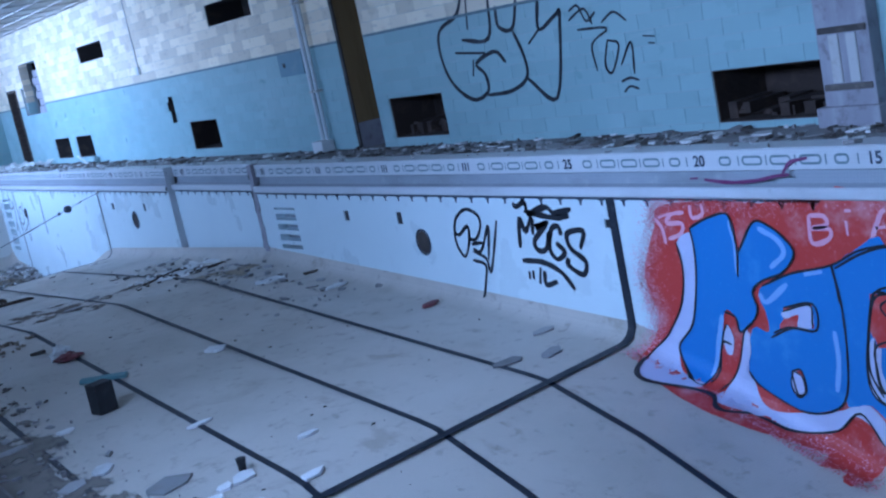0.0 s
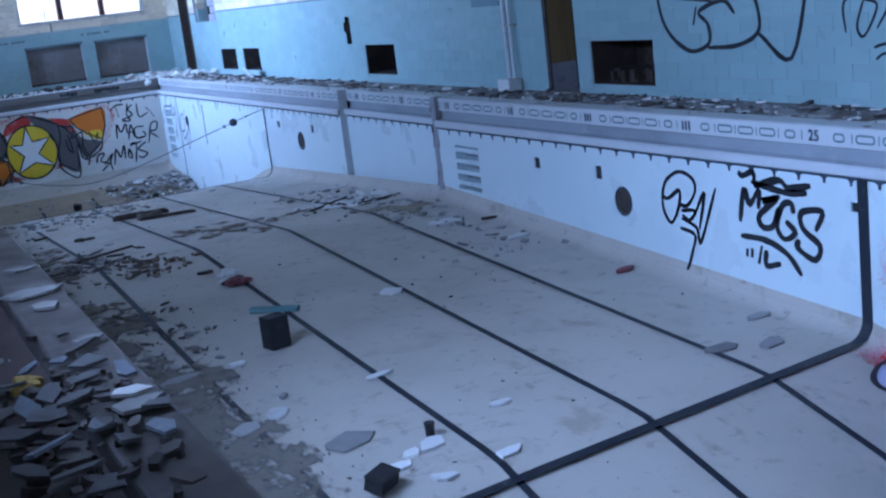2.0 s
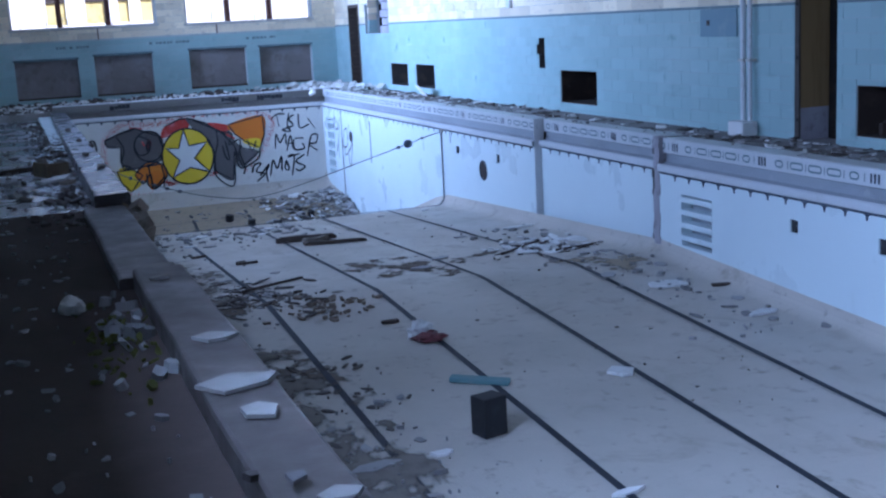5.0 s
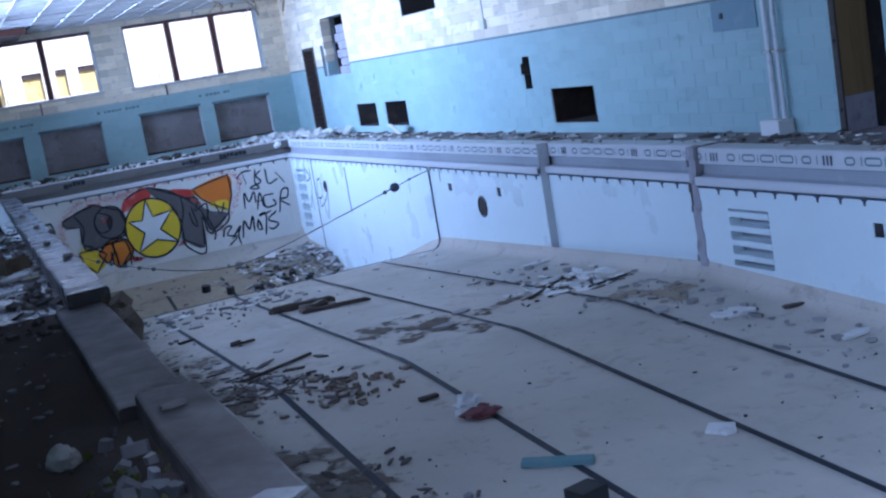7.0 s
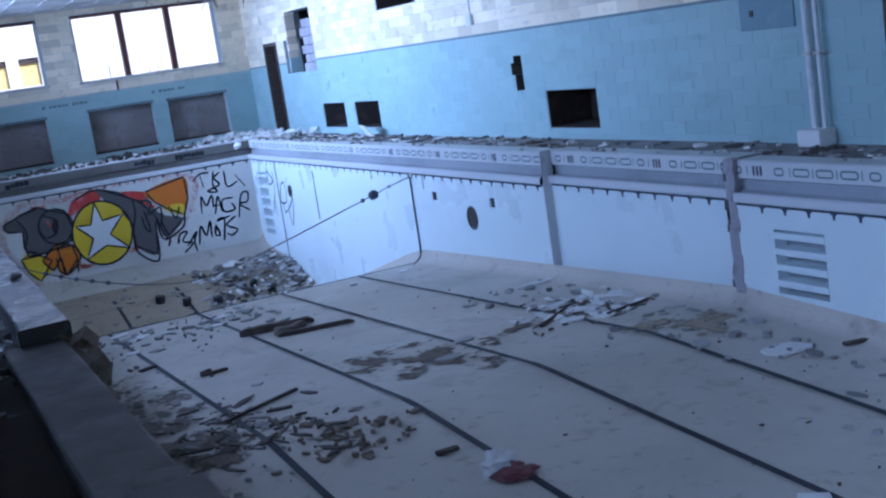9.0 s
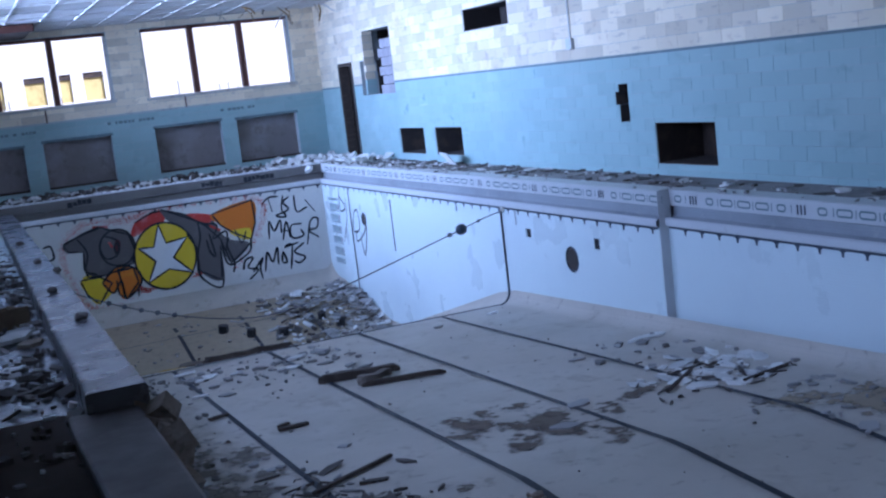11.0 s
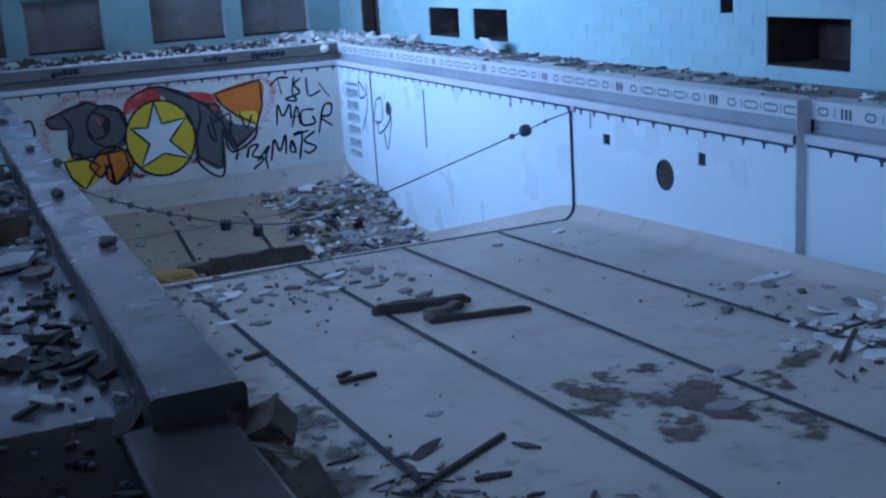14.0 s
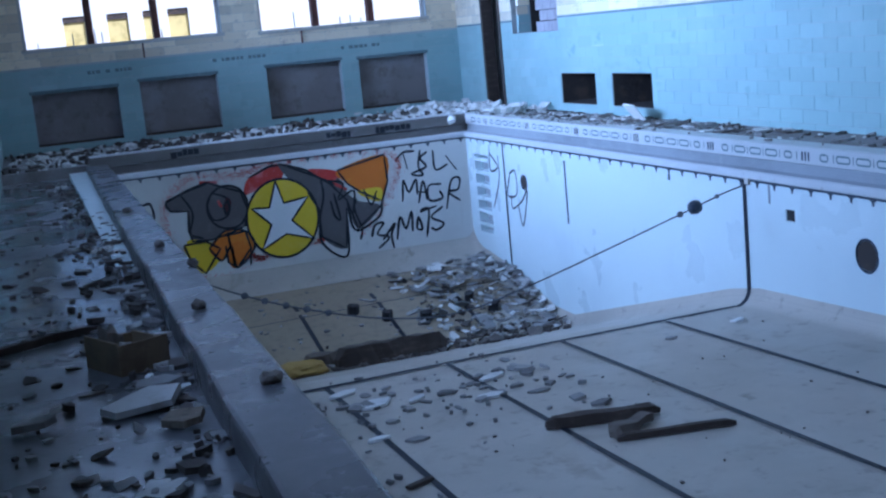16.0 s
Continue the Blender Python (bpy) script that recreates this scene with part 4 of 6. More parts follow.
# ---------------------------------------------------------------- safety rope across the pool
rope = thing("safety_rope", "sagging grey rope with small floats strung across the pool", "rope")
ROPE = ((0.07, -0.20), (0.6, -0.50), (1.3, -0.76), (1.9, -0.92), (2.5, -0.97), (3.3, -0.78), (4.5, -0.45), (5.45, -0.18))
sag = lambda x: sum(float(np.interp(x + d, [p[0] for p in ROPE], [p[1] for p in ROPE])) for d in (-0.25, -0.1, 0.1, 0.25)) / 4
part("rope", tube_along([(float(x), 16.1, sag(float(x))) for x in np.linspace(0.07, 5.45, 40)], 0.007, 6), m_rope, rope)
for x, r in ((4.86, 0.068), (4.70, 0.03), (1.30, 0.028), (1.12, 0.028), (0.95, 0.028), (0.78, 0.028), (0.62, 0.028), (5.1, 0.022)):
    bm = lathe([(r * 0.3, -r), (r * 0.8, -r * 0.7), (r, 0), (r * 0.8, r * 0.7), (r * 0.3, r)], 12)
    bm.transform(Matrix.Translation((x, 16.1, sag(x))) @ Matrix.Rotation(radians(80), 4, "Y"))
    part("float", bm, m_navy if r > 0.05 else m_rope, rope, "", True)
part("anchor", box(XP - 0.03, XP + 0.01, 16.07, 16.13, -0.21, -0.14, 0.006), m_sash, rope)


# ---------------------------------------------------------------- graffiti
def smooth_line(pts, closed=False, n=5):
    """Catmull-Rom through the points."""
    if len(pts) < 3:
        return [Vector(p) for p in pts]
    p = [Vector(q) for q in pts]
    if closed:
        p = [p[-1], *p, p[0], p[1]]
    else:
        p = [p[0] * 2 - p[1], *p, p[-1] * 2 - p[-2]]
    out = []
    for a, b, c, d in zip(p, p[1:], p[2:], p[3:]):
        for k in range(n):
            t = k / n
            out.append(0.5 * ((2 * b) + (c - a) * t + (2 * a - 5 * b + 4 * c - d) * t * t + (3 * b - a - 3 * c + d) * t ** 3))
    if not closed:
        out.append(p[-2])
    return out


def on_east(off):
    """Maps (along, up) to the pool's long wall; paint aimed lower runs over the cove and out on the floor."""
    def place(u, v):
        f = floor_z(u)
        r = COVE - off
        if v >= f + COVE:
            return (XP - off, u, v)
        slope = 0.38
        if v < f - slope * COVE:
            return (XP - COVE - (f - slope * COVE - v) / slope, u, f + off + 0.008)
        low, high = 0.0, math.pi / 2
        for _ in range(20):
            s = (low + high) / 2
            if COVE - r * math.sin(s) - slope * (COVE - r * math.cos(s)) > v - f:
                low = s
            else:
                high = s
        return (XP - COVE + r * math.cos(s), u, f + COVE - r * math.sin(s))
    return place


def on_far(off):
    return lambda u, v: (u, YP - off, max(v, floor_z(23.1) + 0.05))


def on_hall(off):
    return lambda u, v: (XB - PROUD - off, u, v)


def strokes(lines, width, place, curve=True):
    bm = bmesh.new()
    for line in lines:
        pts = smooth_line(line) if curve else [Vector(p) for p in line]
        if not curve:
            fine = []
            for a, b in zip(pts, pts[1:]):
                fine += [a.lerp(b, k / 4) for k in range(4)]
            pts = fine + [pts[-1]]
        old = None
        for i, p in enumerate(pts):
            d = pts[min(i + 1, len(pts) - 1)] - pts[max(i - 1, 0)]
            if d.length < 1e-6:
                continue
            d.normalize()
            w = width / 2 * (0.85 + 0.3 * noise.noise((p.x * 9, p.y * 9, 2)))
            if i in (0, len(pts) - 1):
                w *= 0.6
            side = Vector((-d.y, d.x)) * w
            pair = [bm.verts.new(place(*(p - side))), bm.verts.new(place(*(p + side)))]
            if old:
                bm.faces.new((old[0], old[1], pair[1], pair[0]))
            old = pair
    return bm


def fills(shapes, place, curve=True, cuts=2):
    bm = bmesh.new()
    for shape in shapes:
        pts = smooth_line(shape, True, 4) if curve else [Vector(p) for p in shape]
        verts = [bm.verts.new((p.x, p.y, 0)) for p in pts]
        edges = [bm.edges.new((verts[k], verts[(k + 1) % len(verts)])) for k in range(len(verts))]
        bmesh.ops.triangle_fill(bm, use_beauty=True, edges=edges)
    for _ in range(cuts * 2):
        long = [e for e in bm.edges if e.calc_length() > (0.055 if cuts > 2 else 0.12)]
        if long:
            bmesh.ops.subdivide_edges(bm, edges=long, cuts=1)
            bmesh.ops.triangulate(bm, faces=bm.faces)
    for v in bm.verts:
        v.co = place(v.co.x, v.co.y)
    bmesh.ops.recalc_face_normals(bm, faces=bm.faces)
    return bm


def speckle(shape, place, count, size, spread, top=-0.17):
    """A mist of fine spray dots round an outline."""
    bm = bmesh.new()
    pts = smooth_line(shape, True, 8)
    for k in range(count):
        p = random.choice(pts) + Vector((random.gauss(0, spread), random.gauss(0, spread)))
        if p.y > top or (place is not None and top < -0.1 and p.y < floor_z(p.x) - 0.10 and p.x < 12):
            continue
        r = size * random.uniform(0.3, 1.0)
        bm.faces.new([bm.verts.new(place(p.x + r * math.cos(a), p.y + r * math.sin(a))) for a in (0.3, 1.87, 3.44, 5.01)])
    return bm


def each_fill(name, shapes, place, mat, parent, label="", curve=True, cuts=2):
    for shape in shapes:
        part(name, fills([shape], place, curve, cuts), mat, parent, label)


def each_stroke(lines, width, place, mat, parent, label="", name="stroke", curve=True):
    for line in lines:
        part(name, strokes([line], width, place, curve), mat, parent, label)


MURAL_RED = [
    [(2.02, -0.23), (1.53, -0.18), (0.99, -0.19), (-0.03, -0.22), (0.25, -2.07), (0.52, -2.03), (0.80, -1.98), (1.14, -1.92), (1.60, -1.80), (1.83, -1.73), (2.20, -1.60), (2.35, -1.45), (2.23, -1.16), (2.28, -0.97), (2.30, -0.75), (2.10, -0.39)],
    [(0.48, -0.18), (-0.24, -0.23), (-0.47, -0.24), (-0.38, -1.92), (-0.12, -1.95), (0.28, -2.02), (0.64, -1.96)],
]
MURAL_HALO = [
    [(1.88, -0.51), (1.70, -0.43), (1.68, -0.63), (1.78, -0.93), (1.87, -1.18), (2.04, -1.39), (1.95, -1.57), (1.71, -1.64), (1.74, -1.70), (2.04, -1.69), (2.23, -1.58), (2.28, -1.44), (2.12, -1.26), (1.94, -1.02), (1.86, -0.75)],
    [(1.54, -1.72), (1.43, -1.49), (1.28, -1.17), (1.30, -1.58), (1.15, -1.76), (0.87, -1.74), (0.52, -1.66), (0.34, -1.58), (0.19, -1.70), (0.22, -1.87), (0.38, -1.66), (0.60, -1.82), (0.90, -1.89), (1.16, -1.82), (1.37, -1.80)],
    [(0.22, -1.20), (0.14, -1.15), (0.16, -1.33), (0.09, -1.45), (-0.01, -1.46), (0.06, -1.54), (0.20, -1.52)],
    [(0.61, -1.72), (0.40, -1.61), (0.22, -1.69), (0.00, -1.81), (-0.13, -1.83), (-0.12, -1.90), (0.12, -1.87), (0.37, -1.70), (0.49, -1.71)],
]
MURAL_BLUE = [
    [(1.71, -0.39), (1.52, -0.31), (1.32, -0.27), (1.28, -0.39), (1.27, -0.56), (1.08, -0.33), (0.94, -0.35), (0.81, -0.44), (0.75, -0.55), (0.88, -0.69), (1.07, -0.76), (1.19, -0.85), (1.16, -0.98), (1.22, -1.08), (1.36, -1.18), (1.39, -1.07), (1.49, -1.03), (1.57, -1.30), (1.67, -1.64), (1.84, -1.61), (2.04, -1.39), (1.85, -1.17), (1.74, -0.84), (1.70, -0.58)],
    [(1.08, -0.80), (0.80, -0.69), (0.45, -0.61), (0.27, -0.51), (0.00, -0.46), (0.17, -1.53), (0.33, -1.48), (0.47, -1.58), (0.63, -1.68), (0.87, -1.73), (1.07, -1.67), (1.26, -1.58), (1.34, -1.48), (1.24, -1.14), (1.09, -1.15), (1.09, -1.00), (1.13, -0.90)],
    [(0.42, -0.68), (0.20, -0.53), (-0.02, -0.46), (-0.21, -0.48), (-0.35, -0.59), (-0.38, -1.23), (-0.28, -1.84), (-0.13, -1.83), (0.07, -1.76), (0.29, -1.59), (0.48, -1.62), (0.42, -1.24), (0.39, -0.95)],
]
MURAL_HOLES = [
    [(0.92, -0.95), (0.66, -0.90), (0.67, -1.08), (0.93, -1.08)],
    [(0.93, -1.43), (0.84, -1.41), (0.82, -1.56), (0.90, -1.60)],
    [(1.54, -1.35), (1.44, -1.34), (1.40, -1.39), (1.53, -1.59), (1.65, -1.60)],
    [(0.17, -0.79), (0.00, -0.77), (-0.12, -1.01), (-0.19, -1.03), (-0.18, -1.11), (0.16, -1.16), (0.20, -0.99)],
]
MURAL_LINES = [
    [(1.71, -0.39), (1.52, -0.31), (1.32, -0.27), (1.28, -0.39), (1.27, -0.56), (1.30, -0.74)],
    [(1.26, -0.56), (1.08, -0.33), (0.94, -0.35), (0.81, -0.44), (0.75, -0.55), (0.88, -0.69), (1.07, -0.76), (1.18, -0.85), (1.16, -0.98), (1.22, -1.08), (1.36, -1.18), (1.39, -1.07), (1.49, -1.03)],
    [(1.47, -1.29), (1.57, -1.30), (1.67, -1.64), (1.84, -1.61), (2.04, -1.39), (1.85, -1.17), (1.74, -0.84), (1.70, -0.58), (1.71, -0.39)],
    [(1.08, -0.80), (0.80, -0.69), (0.45, -0.61), (0.22, -0.50), (0.00, -0.45)],
    [(1.34, -1.48), (1.26, -1.58), (1.07, -1.67), (0.87, -1.73), (0.63, -1.69), (0.48, -1.56), (0.42, -1.26), (0.41, -0.86), (0.45, -0.61)],
    [(1.07, -1.19), (0.87, -1.10), (0.65, -1.09), (0.65, -0.90), (0.92, -0.95)],
    [(0.93, -1.43), (0.84, -1.41), (0.82, -1.56), (0.90, -1.60), (0.93, -1.43)],
    [(1.88, -0.51), (1.86, -0.75), (1.94, -1.02), (2.12, -1.26), (2.28, -1.44), (2.23, -1.58), (2.04, -1.69), (1.72, -1.71), (1.54, -1.74), (1.38, -1.83), (1.16, -1.83), (0.90, -1.89), (0.60, -1.83), (0.38, -1.66), (0.22, -1.87)],
    [(0.05, -0.77), (0.15, -0.80), (0.22, -1.07), (0.25, -1.33), (0.17, -1.51)],
    [(0.42, -0.63), (0.20, -0.52), (-0.02, -0.46), (-0.21, -0.48)],
    [(0.00, -0.77), (0.13, -0.81), (0.20, -0.99), (0.27, -1.35), (0.19, -1.54), (0.06, -1.55), (-0.01, -1.46), (0.05, -1.43), (0.16, -1.47), (0.19, -1.33), (0.16, -1.14), (-0.18, -1.07)],
    [(0.00, -0.77), (-0.12, -1.01), (-0.19, -1.04)],
]
MURAL_TAGS = [
    [(1.75, -0.27), (1.89, -0.29), (1.95, -0.36), (1.79, -0.36), (1.82, -0.44), (1.96, -0.49)],
    [(1.68, -0.21), (1.67, -0.31), (1.56, -0.28), (1.56, -0.20)],
    [(2.07, -0.33), (2.01, -0.41), (2.00, -0.53)],
    [(2.04, -0.32), (1.89, -0.28)],
    [(0.58, -0.27), (0.58, -0.46), (0.44, -0.43), (0.42, -0.36), (0.57, -0.36), (0.44, -0.33), (0.46, -0.27), (0.58, -0.27)],
    [(0.28, -0.30), (0.28, -0.40)],
    [(0.28, -0.23), (0.23, -0.23)],
    [(0.10, -0.42), (0.01, -0.25), (-0.03, -0.22)],
    [(0.06, -0.34), (-0.02, -0.33)],
]
TAG_PEN = [
    [(4.96, -0.53), (4.88, -0.39), (4.69, -0.30), (4.51, -0.35), (4.49, -0.46), (4.60, -0.59), (4.72, -0.60)],
    [(4.96, -0.53), (4.88, -0.56), (4.71, -0.47), (4.73, -0.62), (4.85, -0.78), (4.95, -0.68), (4.96, -0.53)],
    [(4.70, -0.65), (4.51, -0.63), (4.58, -0.72), (4.69, -0.69)],
    [(4.52, -0.68), (4.45, -0.57), (4.36, -0.46), (4.46, -0.79)],
    [(4.21, -0.40), (4.45, -0.90), (4.50, -0.78), (4.70, -0.72)],
    [(4.73, -0.81), (4.53, -0.85), (4.58, -1.01), (4.66, -1.19)],
]
TAG_MACS = [
    [(3.92, -0.65), (3.85, -0.37), (3.79, -0.49), (3.67, -0.36), (3.69, -0.52)],
    [(3.43, -0.39), (3.64, -0.45), (3.47, -0.41), (3.68, -0.57), (3.65, -0.66), (3.53, -0.64), (3.45, -0.48)],
    [(3.29, -0.51), (3.31, -0.43), (3.41, -0.46), (3.48, -0.64), (3.40, -0.73), (3.28, -0.66), (3.38, -0.58)],
    [(3.06, -0.62), (2.98, -0.46), (3.20, -0.49), (3.19, -0.62), (3.02, -0.73), (3.08, -0.85), (3.26, -0.78), (3.24, -0.71)],
    [(3.91, -0.23), (3.86, -0.26), (3.73, -0.22), (3.71, -0.33), (3.59, -0.29), (3.42, -0.26), (3.33, -0.31), (3.09, -0.27)],
    [(3.76, -0.30), (3.55, -0.33), (3.34, -0.35), (3.13, -0.33)],
    [(3.92, -0.77), (3.62, -0.77), (3.38, -0.85), (3.23, -1.00)],
    [(3.85, -0.87), (3.86, -0.94)],
    [(3.79, -0.86), (3.80, -0.94)],
    [(3.67, -0.82), (3.72, -0.98)],
    [(3.62, -0.85), (3.63, -0.98), (3.46, -0.94)],
]
THROW_UP = [
    [(6.14, 1.70), (6.29, 1.52), (6.67, 1.38), (6.74, 1.10), (6.61, 0.78), (6.27, 0.57), (5.96, 0.64), (5.95, 0.83), (6.08, 0.96), (5.71, 1.06), (5.54, 0.93)],
    [(5.65, 1.64), (5.77, 1.21), (6.27, 1.24)],
    [(6.44, 1.11), (5.88, 1.06)],
    [(6.12, 1.01), (6.18, 0.83)],
    [(6.05, 1.69), (6.12, 1.34)],
    [(5.55, 1.53), (5.55, 1.31), (5.32, 1.27), (5.17, 1.57)],
    [(5.33, 1.25), (5.21, 0.96), (5.23, 0.74), (5.53, 0.62), (5.97, 0.60)],
    [(4.82, 1.53), (4.89, 1.21), (4.59, 1.32), (4.53, 1.29), (4.79, 0.50), (5.23, 0.74)],
    [(5.10, 1.08), (4.89, 1.21)],
]
TAG_BLUEWALL = [
    [(4.38, 1.33), (4.24, 1.37), (4.15, 1.21), (4.00, 1.28)],
    [(4.41, 1.24), (4.16, 1.33), (4.07, 1.17)],
    [(3.94, 1.17), (3.75, 1.25), (3.59, 1.15)],
    [(4.30, 1.14), (3.87, 1.11), (4.12, 0.98), (4.11, 0.72)],
    [(3.90, 0.99), (3.98, 0.77), (3.90, 0.69), (3.75, 0.94), (3.90, 1.00)],
    [(3.76, 0.75), (3.58, 0.95), (3.60, 0.65)],
    [(3.80, 0.59), (3.67, 0.62), (3.55, 0.59)],
    [(3.78, 0.49), (3.69, 0.54), (3.57, 0.51)],
    [(3.41, 0.99), (3.25, 0.97)],
    [(3.35, 0.92), (3.27, 0.91)],
]
STAR_GREY = [
    [(0.84, -0.56), (1.16, -0.42), (1.45, -0.34), (1.72, -0.46), (1.92, -0.54), (1.99, -0.80), (1.93, -1.04), (1.76, -1.10), (1.43, -1.18), (1.15, -1.16), (1.13, -0.97), (1.14, -0.72), (0.89, -0.69)],
    [(2.52, -0.21), (2.90, -0.34), (3.25, -0.60), (3.39, -0.53), (3.50, -0.76), (3.65, -0.91), (3.99, -1.04), (3.61, -1.33), (3.47, -1.01), (3.40, -1.60), (3.04, -1.37), (3.04, -0.95), (2.90, -0.68), (2.63, -0.43)],
]
STAR_RED = [
    [(1.97, -0.59), (2.06, -0.36), (2.37, -0.23), (2.53, -0.23), (2.55, -0.42), (2.20, -0.54)],
    [(2.94, -0.35), (3.36, -0.42), (3.39, -0.57), (3.25, -0.60)],
    [(2.90, -0.68), (3.11, -0.75), (3.29, -0.69), (3.32, -1.16), (3.16, -1.01)],
]
STAR_WHITE = [
    [(2.44, -0.45), (2.53, -0.79), (2.90, -0.74), (2.62, -1.06), (2.93, -1.38), (2.52, -1.25), (2.14, -1.43), (2.31, -1.08), (2.05, -0.81), (2.31, -0.83)],
]
STAR_ORANGE = [
    [(3.38, -0.42), (4.12, -0.27), (4.14, -0.67), (4.00, -0.95), (3.71, -0.79), (3.51, -0.63)],
    [(1.55, -1.15), (1.92, -1.12), (1.97, -1.38), (1.74, -1.64), (1.62, -1.54), (1.61, -1.29), (1.40, -1.34)],
]
STAR_YELLOW = [
    [(3.65, -0.78), (4.02, -0.76), (3.98, -0.97)],
    [(1.02, -1.20), (1.34, -1.19), (1.53, -1.32), (1.28, -1.65), (1.10, -1.46)],
]
STAR_LINES = [
    [(0.84, -0.56), (1.16, -0.42), (1.45, -0.34), (1.72, -0.46), (1.92, -0.54), (1.99, -0.80), (1.93, -1.04), (1.76, -1.10), (1.43, -1.18), (1.15, -1.16), (1.13, -0.97), (1.14, -0.72), (0.89, -0.69), (0.84, -0.56)],
    [(2.44, -0.45), (2.53, -0.79), (2.90, -0.74), (2.62, -1.06), (2.93, -1.38), (2.52, -1.25), (2.14, -1.43), (2.31, -1.08), (2.05, -0.81), (2.31, -0.83), (2.44, -0.45)],
    [(2.52, -0.21), (2.90, -0.34), (3.25, -0.60), (3.48, -0.88), (3.61, -1.33), (3.99, -1.04), (4.14, -0.67), (4.12, -0.27), (3.38, -0.42), (3.51, -0.63), (3.71, -0.79), (4.00, -0.95)],
    [(3.47, -1.01), (3.40, -1.60), (3.04, -1.37), (3.04, -0.95), (2.90, -0.68)],
    [(1.02, -1.20), (1.34, -1.19), (1.53, -1.32), (1.28, -1.65), (1.10, -1.46), (1.02, -1.20)],
    [(1.55, -1.15), (1.92, -1.12), (1.97, -1.38), (1.74, -1.64), (1.62, -1.54), (1.61, -1.29)],
    [(1.97, -1.38), (1.94, -1.63)],
    [(2.06, -0.36), (2.37, -0.23), (2.53, -0.23)],
    [(1.65, -0.71), (1.72, -0.64), (1.74, -0.77), (1.67, -0.84), (1.65, -0.71)],
]
TAG_FBL = [
    [(4.29, -0.39), (4.43, -0.28), (4.61, -0.28)],
    [(4.43, -0.30), (4.47, -0.54)],
    [(4.70, -0.27), (4.65, -0.52), (4.71, -0.66), (4.53, -0.62), (4.77, -0.54), (4.69, -0.40), (4.81, -0.31)],
    [(4.90, -0.30), (4.92, -0.60), (5.13, -0.54)],
    [(5.10, -0.41), (5.26, -0.65)],
    [(4.35, -1.02), (4.39, -0.70), (4.46, -0.89), (4.59, -0.71), (4.59, -0.95)],
    [(4.60, -1.08), (4.70, -0.75), (4.74, -1.05)],
    [(4.61, -0.91), (4.77, -0.93)],
    [(4.99, -0.83), (4.78, -0.84), (4.78, -1.06), (4.99, -1.05), (4.95, -0.93)],
    [(5.04, -1.23), (5.15, -0.81), (5.29, -0.78), (5.25, -0.95), (5.09, -0.97), (5.28, -1.13)],
]
TAG_BEMOTS = [
    [(3.81, -1.49), (3.87, -1.32), (4.01, -1.30), (3.90, -1.46), (4.08, -1.53), (3.90, -1.68)],
    [(3.98, -1.56), (4.19, -1.33), (4.12, -1.49), (4.14, -1.71)],
    [(4.20, -1.59), (4.28, -1.25), (4.36, -1.44), (4.47, -1.19), (4.46, -1.50)],
    [(4.53, -1.46), (4.57, -1.29), (4.62, -1.48), (4.53, -1.47)],
    [(4.68, -1.62), (4.75, -1.19), (4.61, -1.21), (4.88, -1.16)],
    [(4.98, -1.18), (4.78, -1.32), (4.97, -1.44), (4.85, -1.53), (4.76, -1.48)],
    [(3.58, -1.37), (3.67, -1.36), (3.63, -1.50)],
    [(0.51, -0.56), (0.63, -0.55), (0.66, -0.74), (0.56, -0.80)],
]
TAG_FAINT = [
    [(22.72, -0.24), (22.74, -0.60), (22.45, -0.53), (22.75, -0.34)],
    [(22.41, -0.37), (22.43, -0.73), (22.73, -1.17)],
    [(22.01, -0.59), (22.14, -0.91), (21.81, -0.87), (21.81, -0.55), (22.01, -0.59)],
    [(22.01, -0.89), (21.99, -1.09), (21.64, -0.95), (21.43, -0.79), (21.66, -1.30), (21.78, -1.02)],
]
g = thing("graffiti_mural", "big blue bubble letters on a red sprayed cloud", "graffiti")
each_fill("red_cloud", MURAL_RED[:1], on_east(0.004), p_red, g, "red spray cloud", cuts=3)
each_fill("red_cloud", MURAL_RED[1:], on_east(0.0045), p_red, g, "red spray cloud", cuts=3)
tagged(part("overspray", speckle(MURAL_RED[0], on_east(0.005), 9000, 0.0055, 0.05), p_red, g, "fine mist of red spray"), kind="stuff")
tagged(part("overspray", speckle(MURAL_RED[0], on_east(0.0052), 9000, 0.0055, 0.075), p_pink, g, "fine mist of pink spray"), kind="stuff")
each_fill("highlight", MURAL_HALO[:2], on_east(0.007), p_lilac, g, "pale lilac shadow of the letters", cuts=3)
each_fill("letter", MURAL_BLUE[:1], on_east(0.009), p_blue, g, "blue letter", cuts=3)
each_fill("letter", MURAL_BLUE[1:2], on_east(0.010), p_blue, g, "blue letter", cuts=3)
each_fill("letter", MURAL_BLUE[2:], on_east(0.011), p_blue, g, "blue letter", cuts=3)
each_fill("highlight", MURAL_HALO[2:], on_east(0.0125), p_lilac, g, "pale lilac shadow of the letters", cuts=3)
each_fill("counter", MURAL_HOLES, on_east(0.0135), p_red, g, "red counters of the letters", curve=False)
each_stroke(MURAL_LINES, 0.021, on_east(0.015), p_black, g, "dark outline", "outline")
each_stroke(MURAL_TAGS, 0.04, on_east(0.008), p_pink, g, "small pink letters SU and BIA", "small_letter")
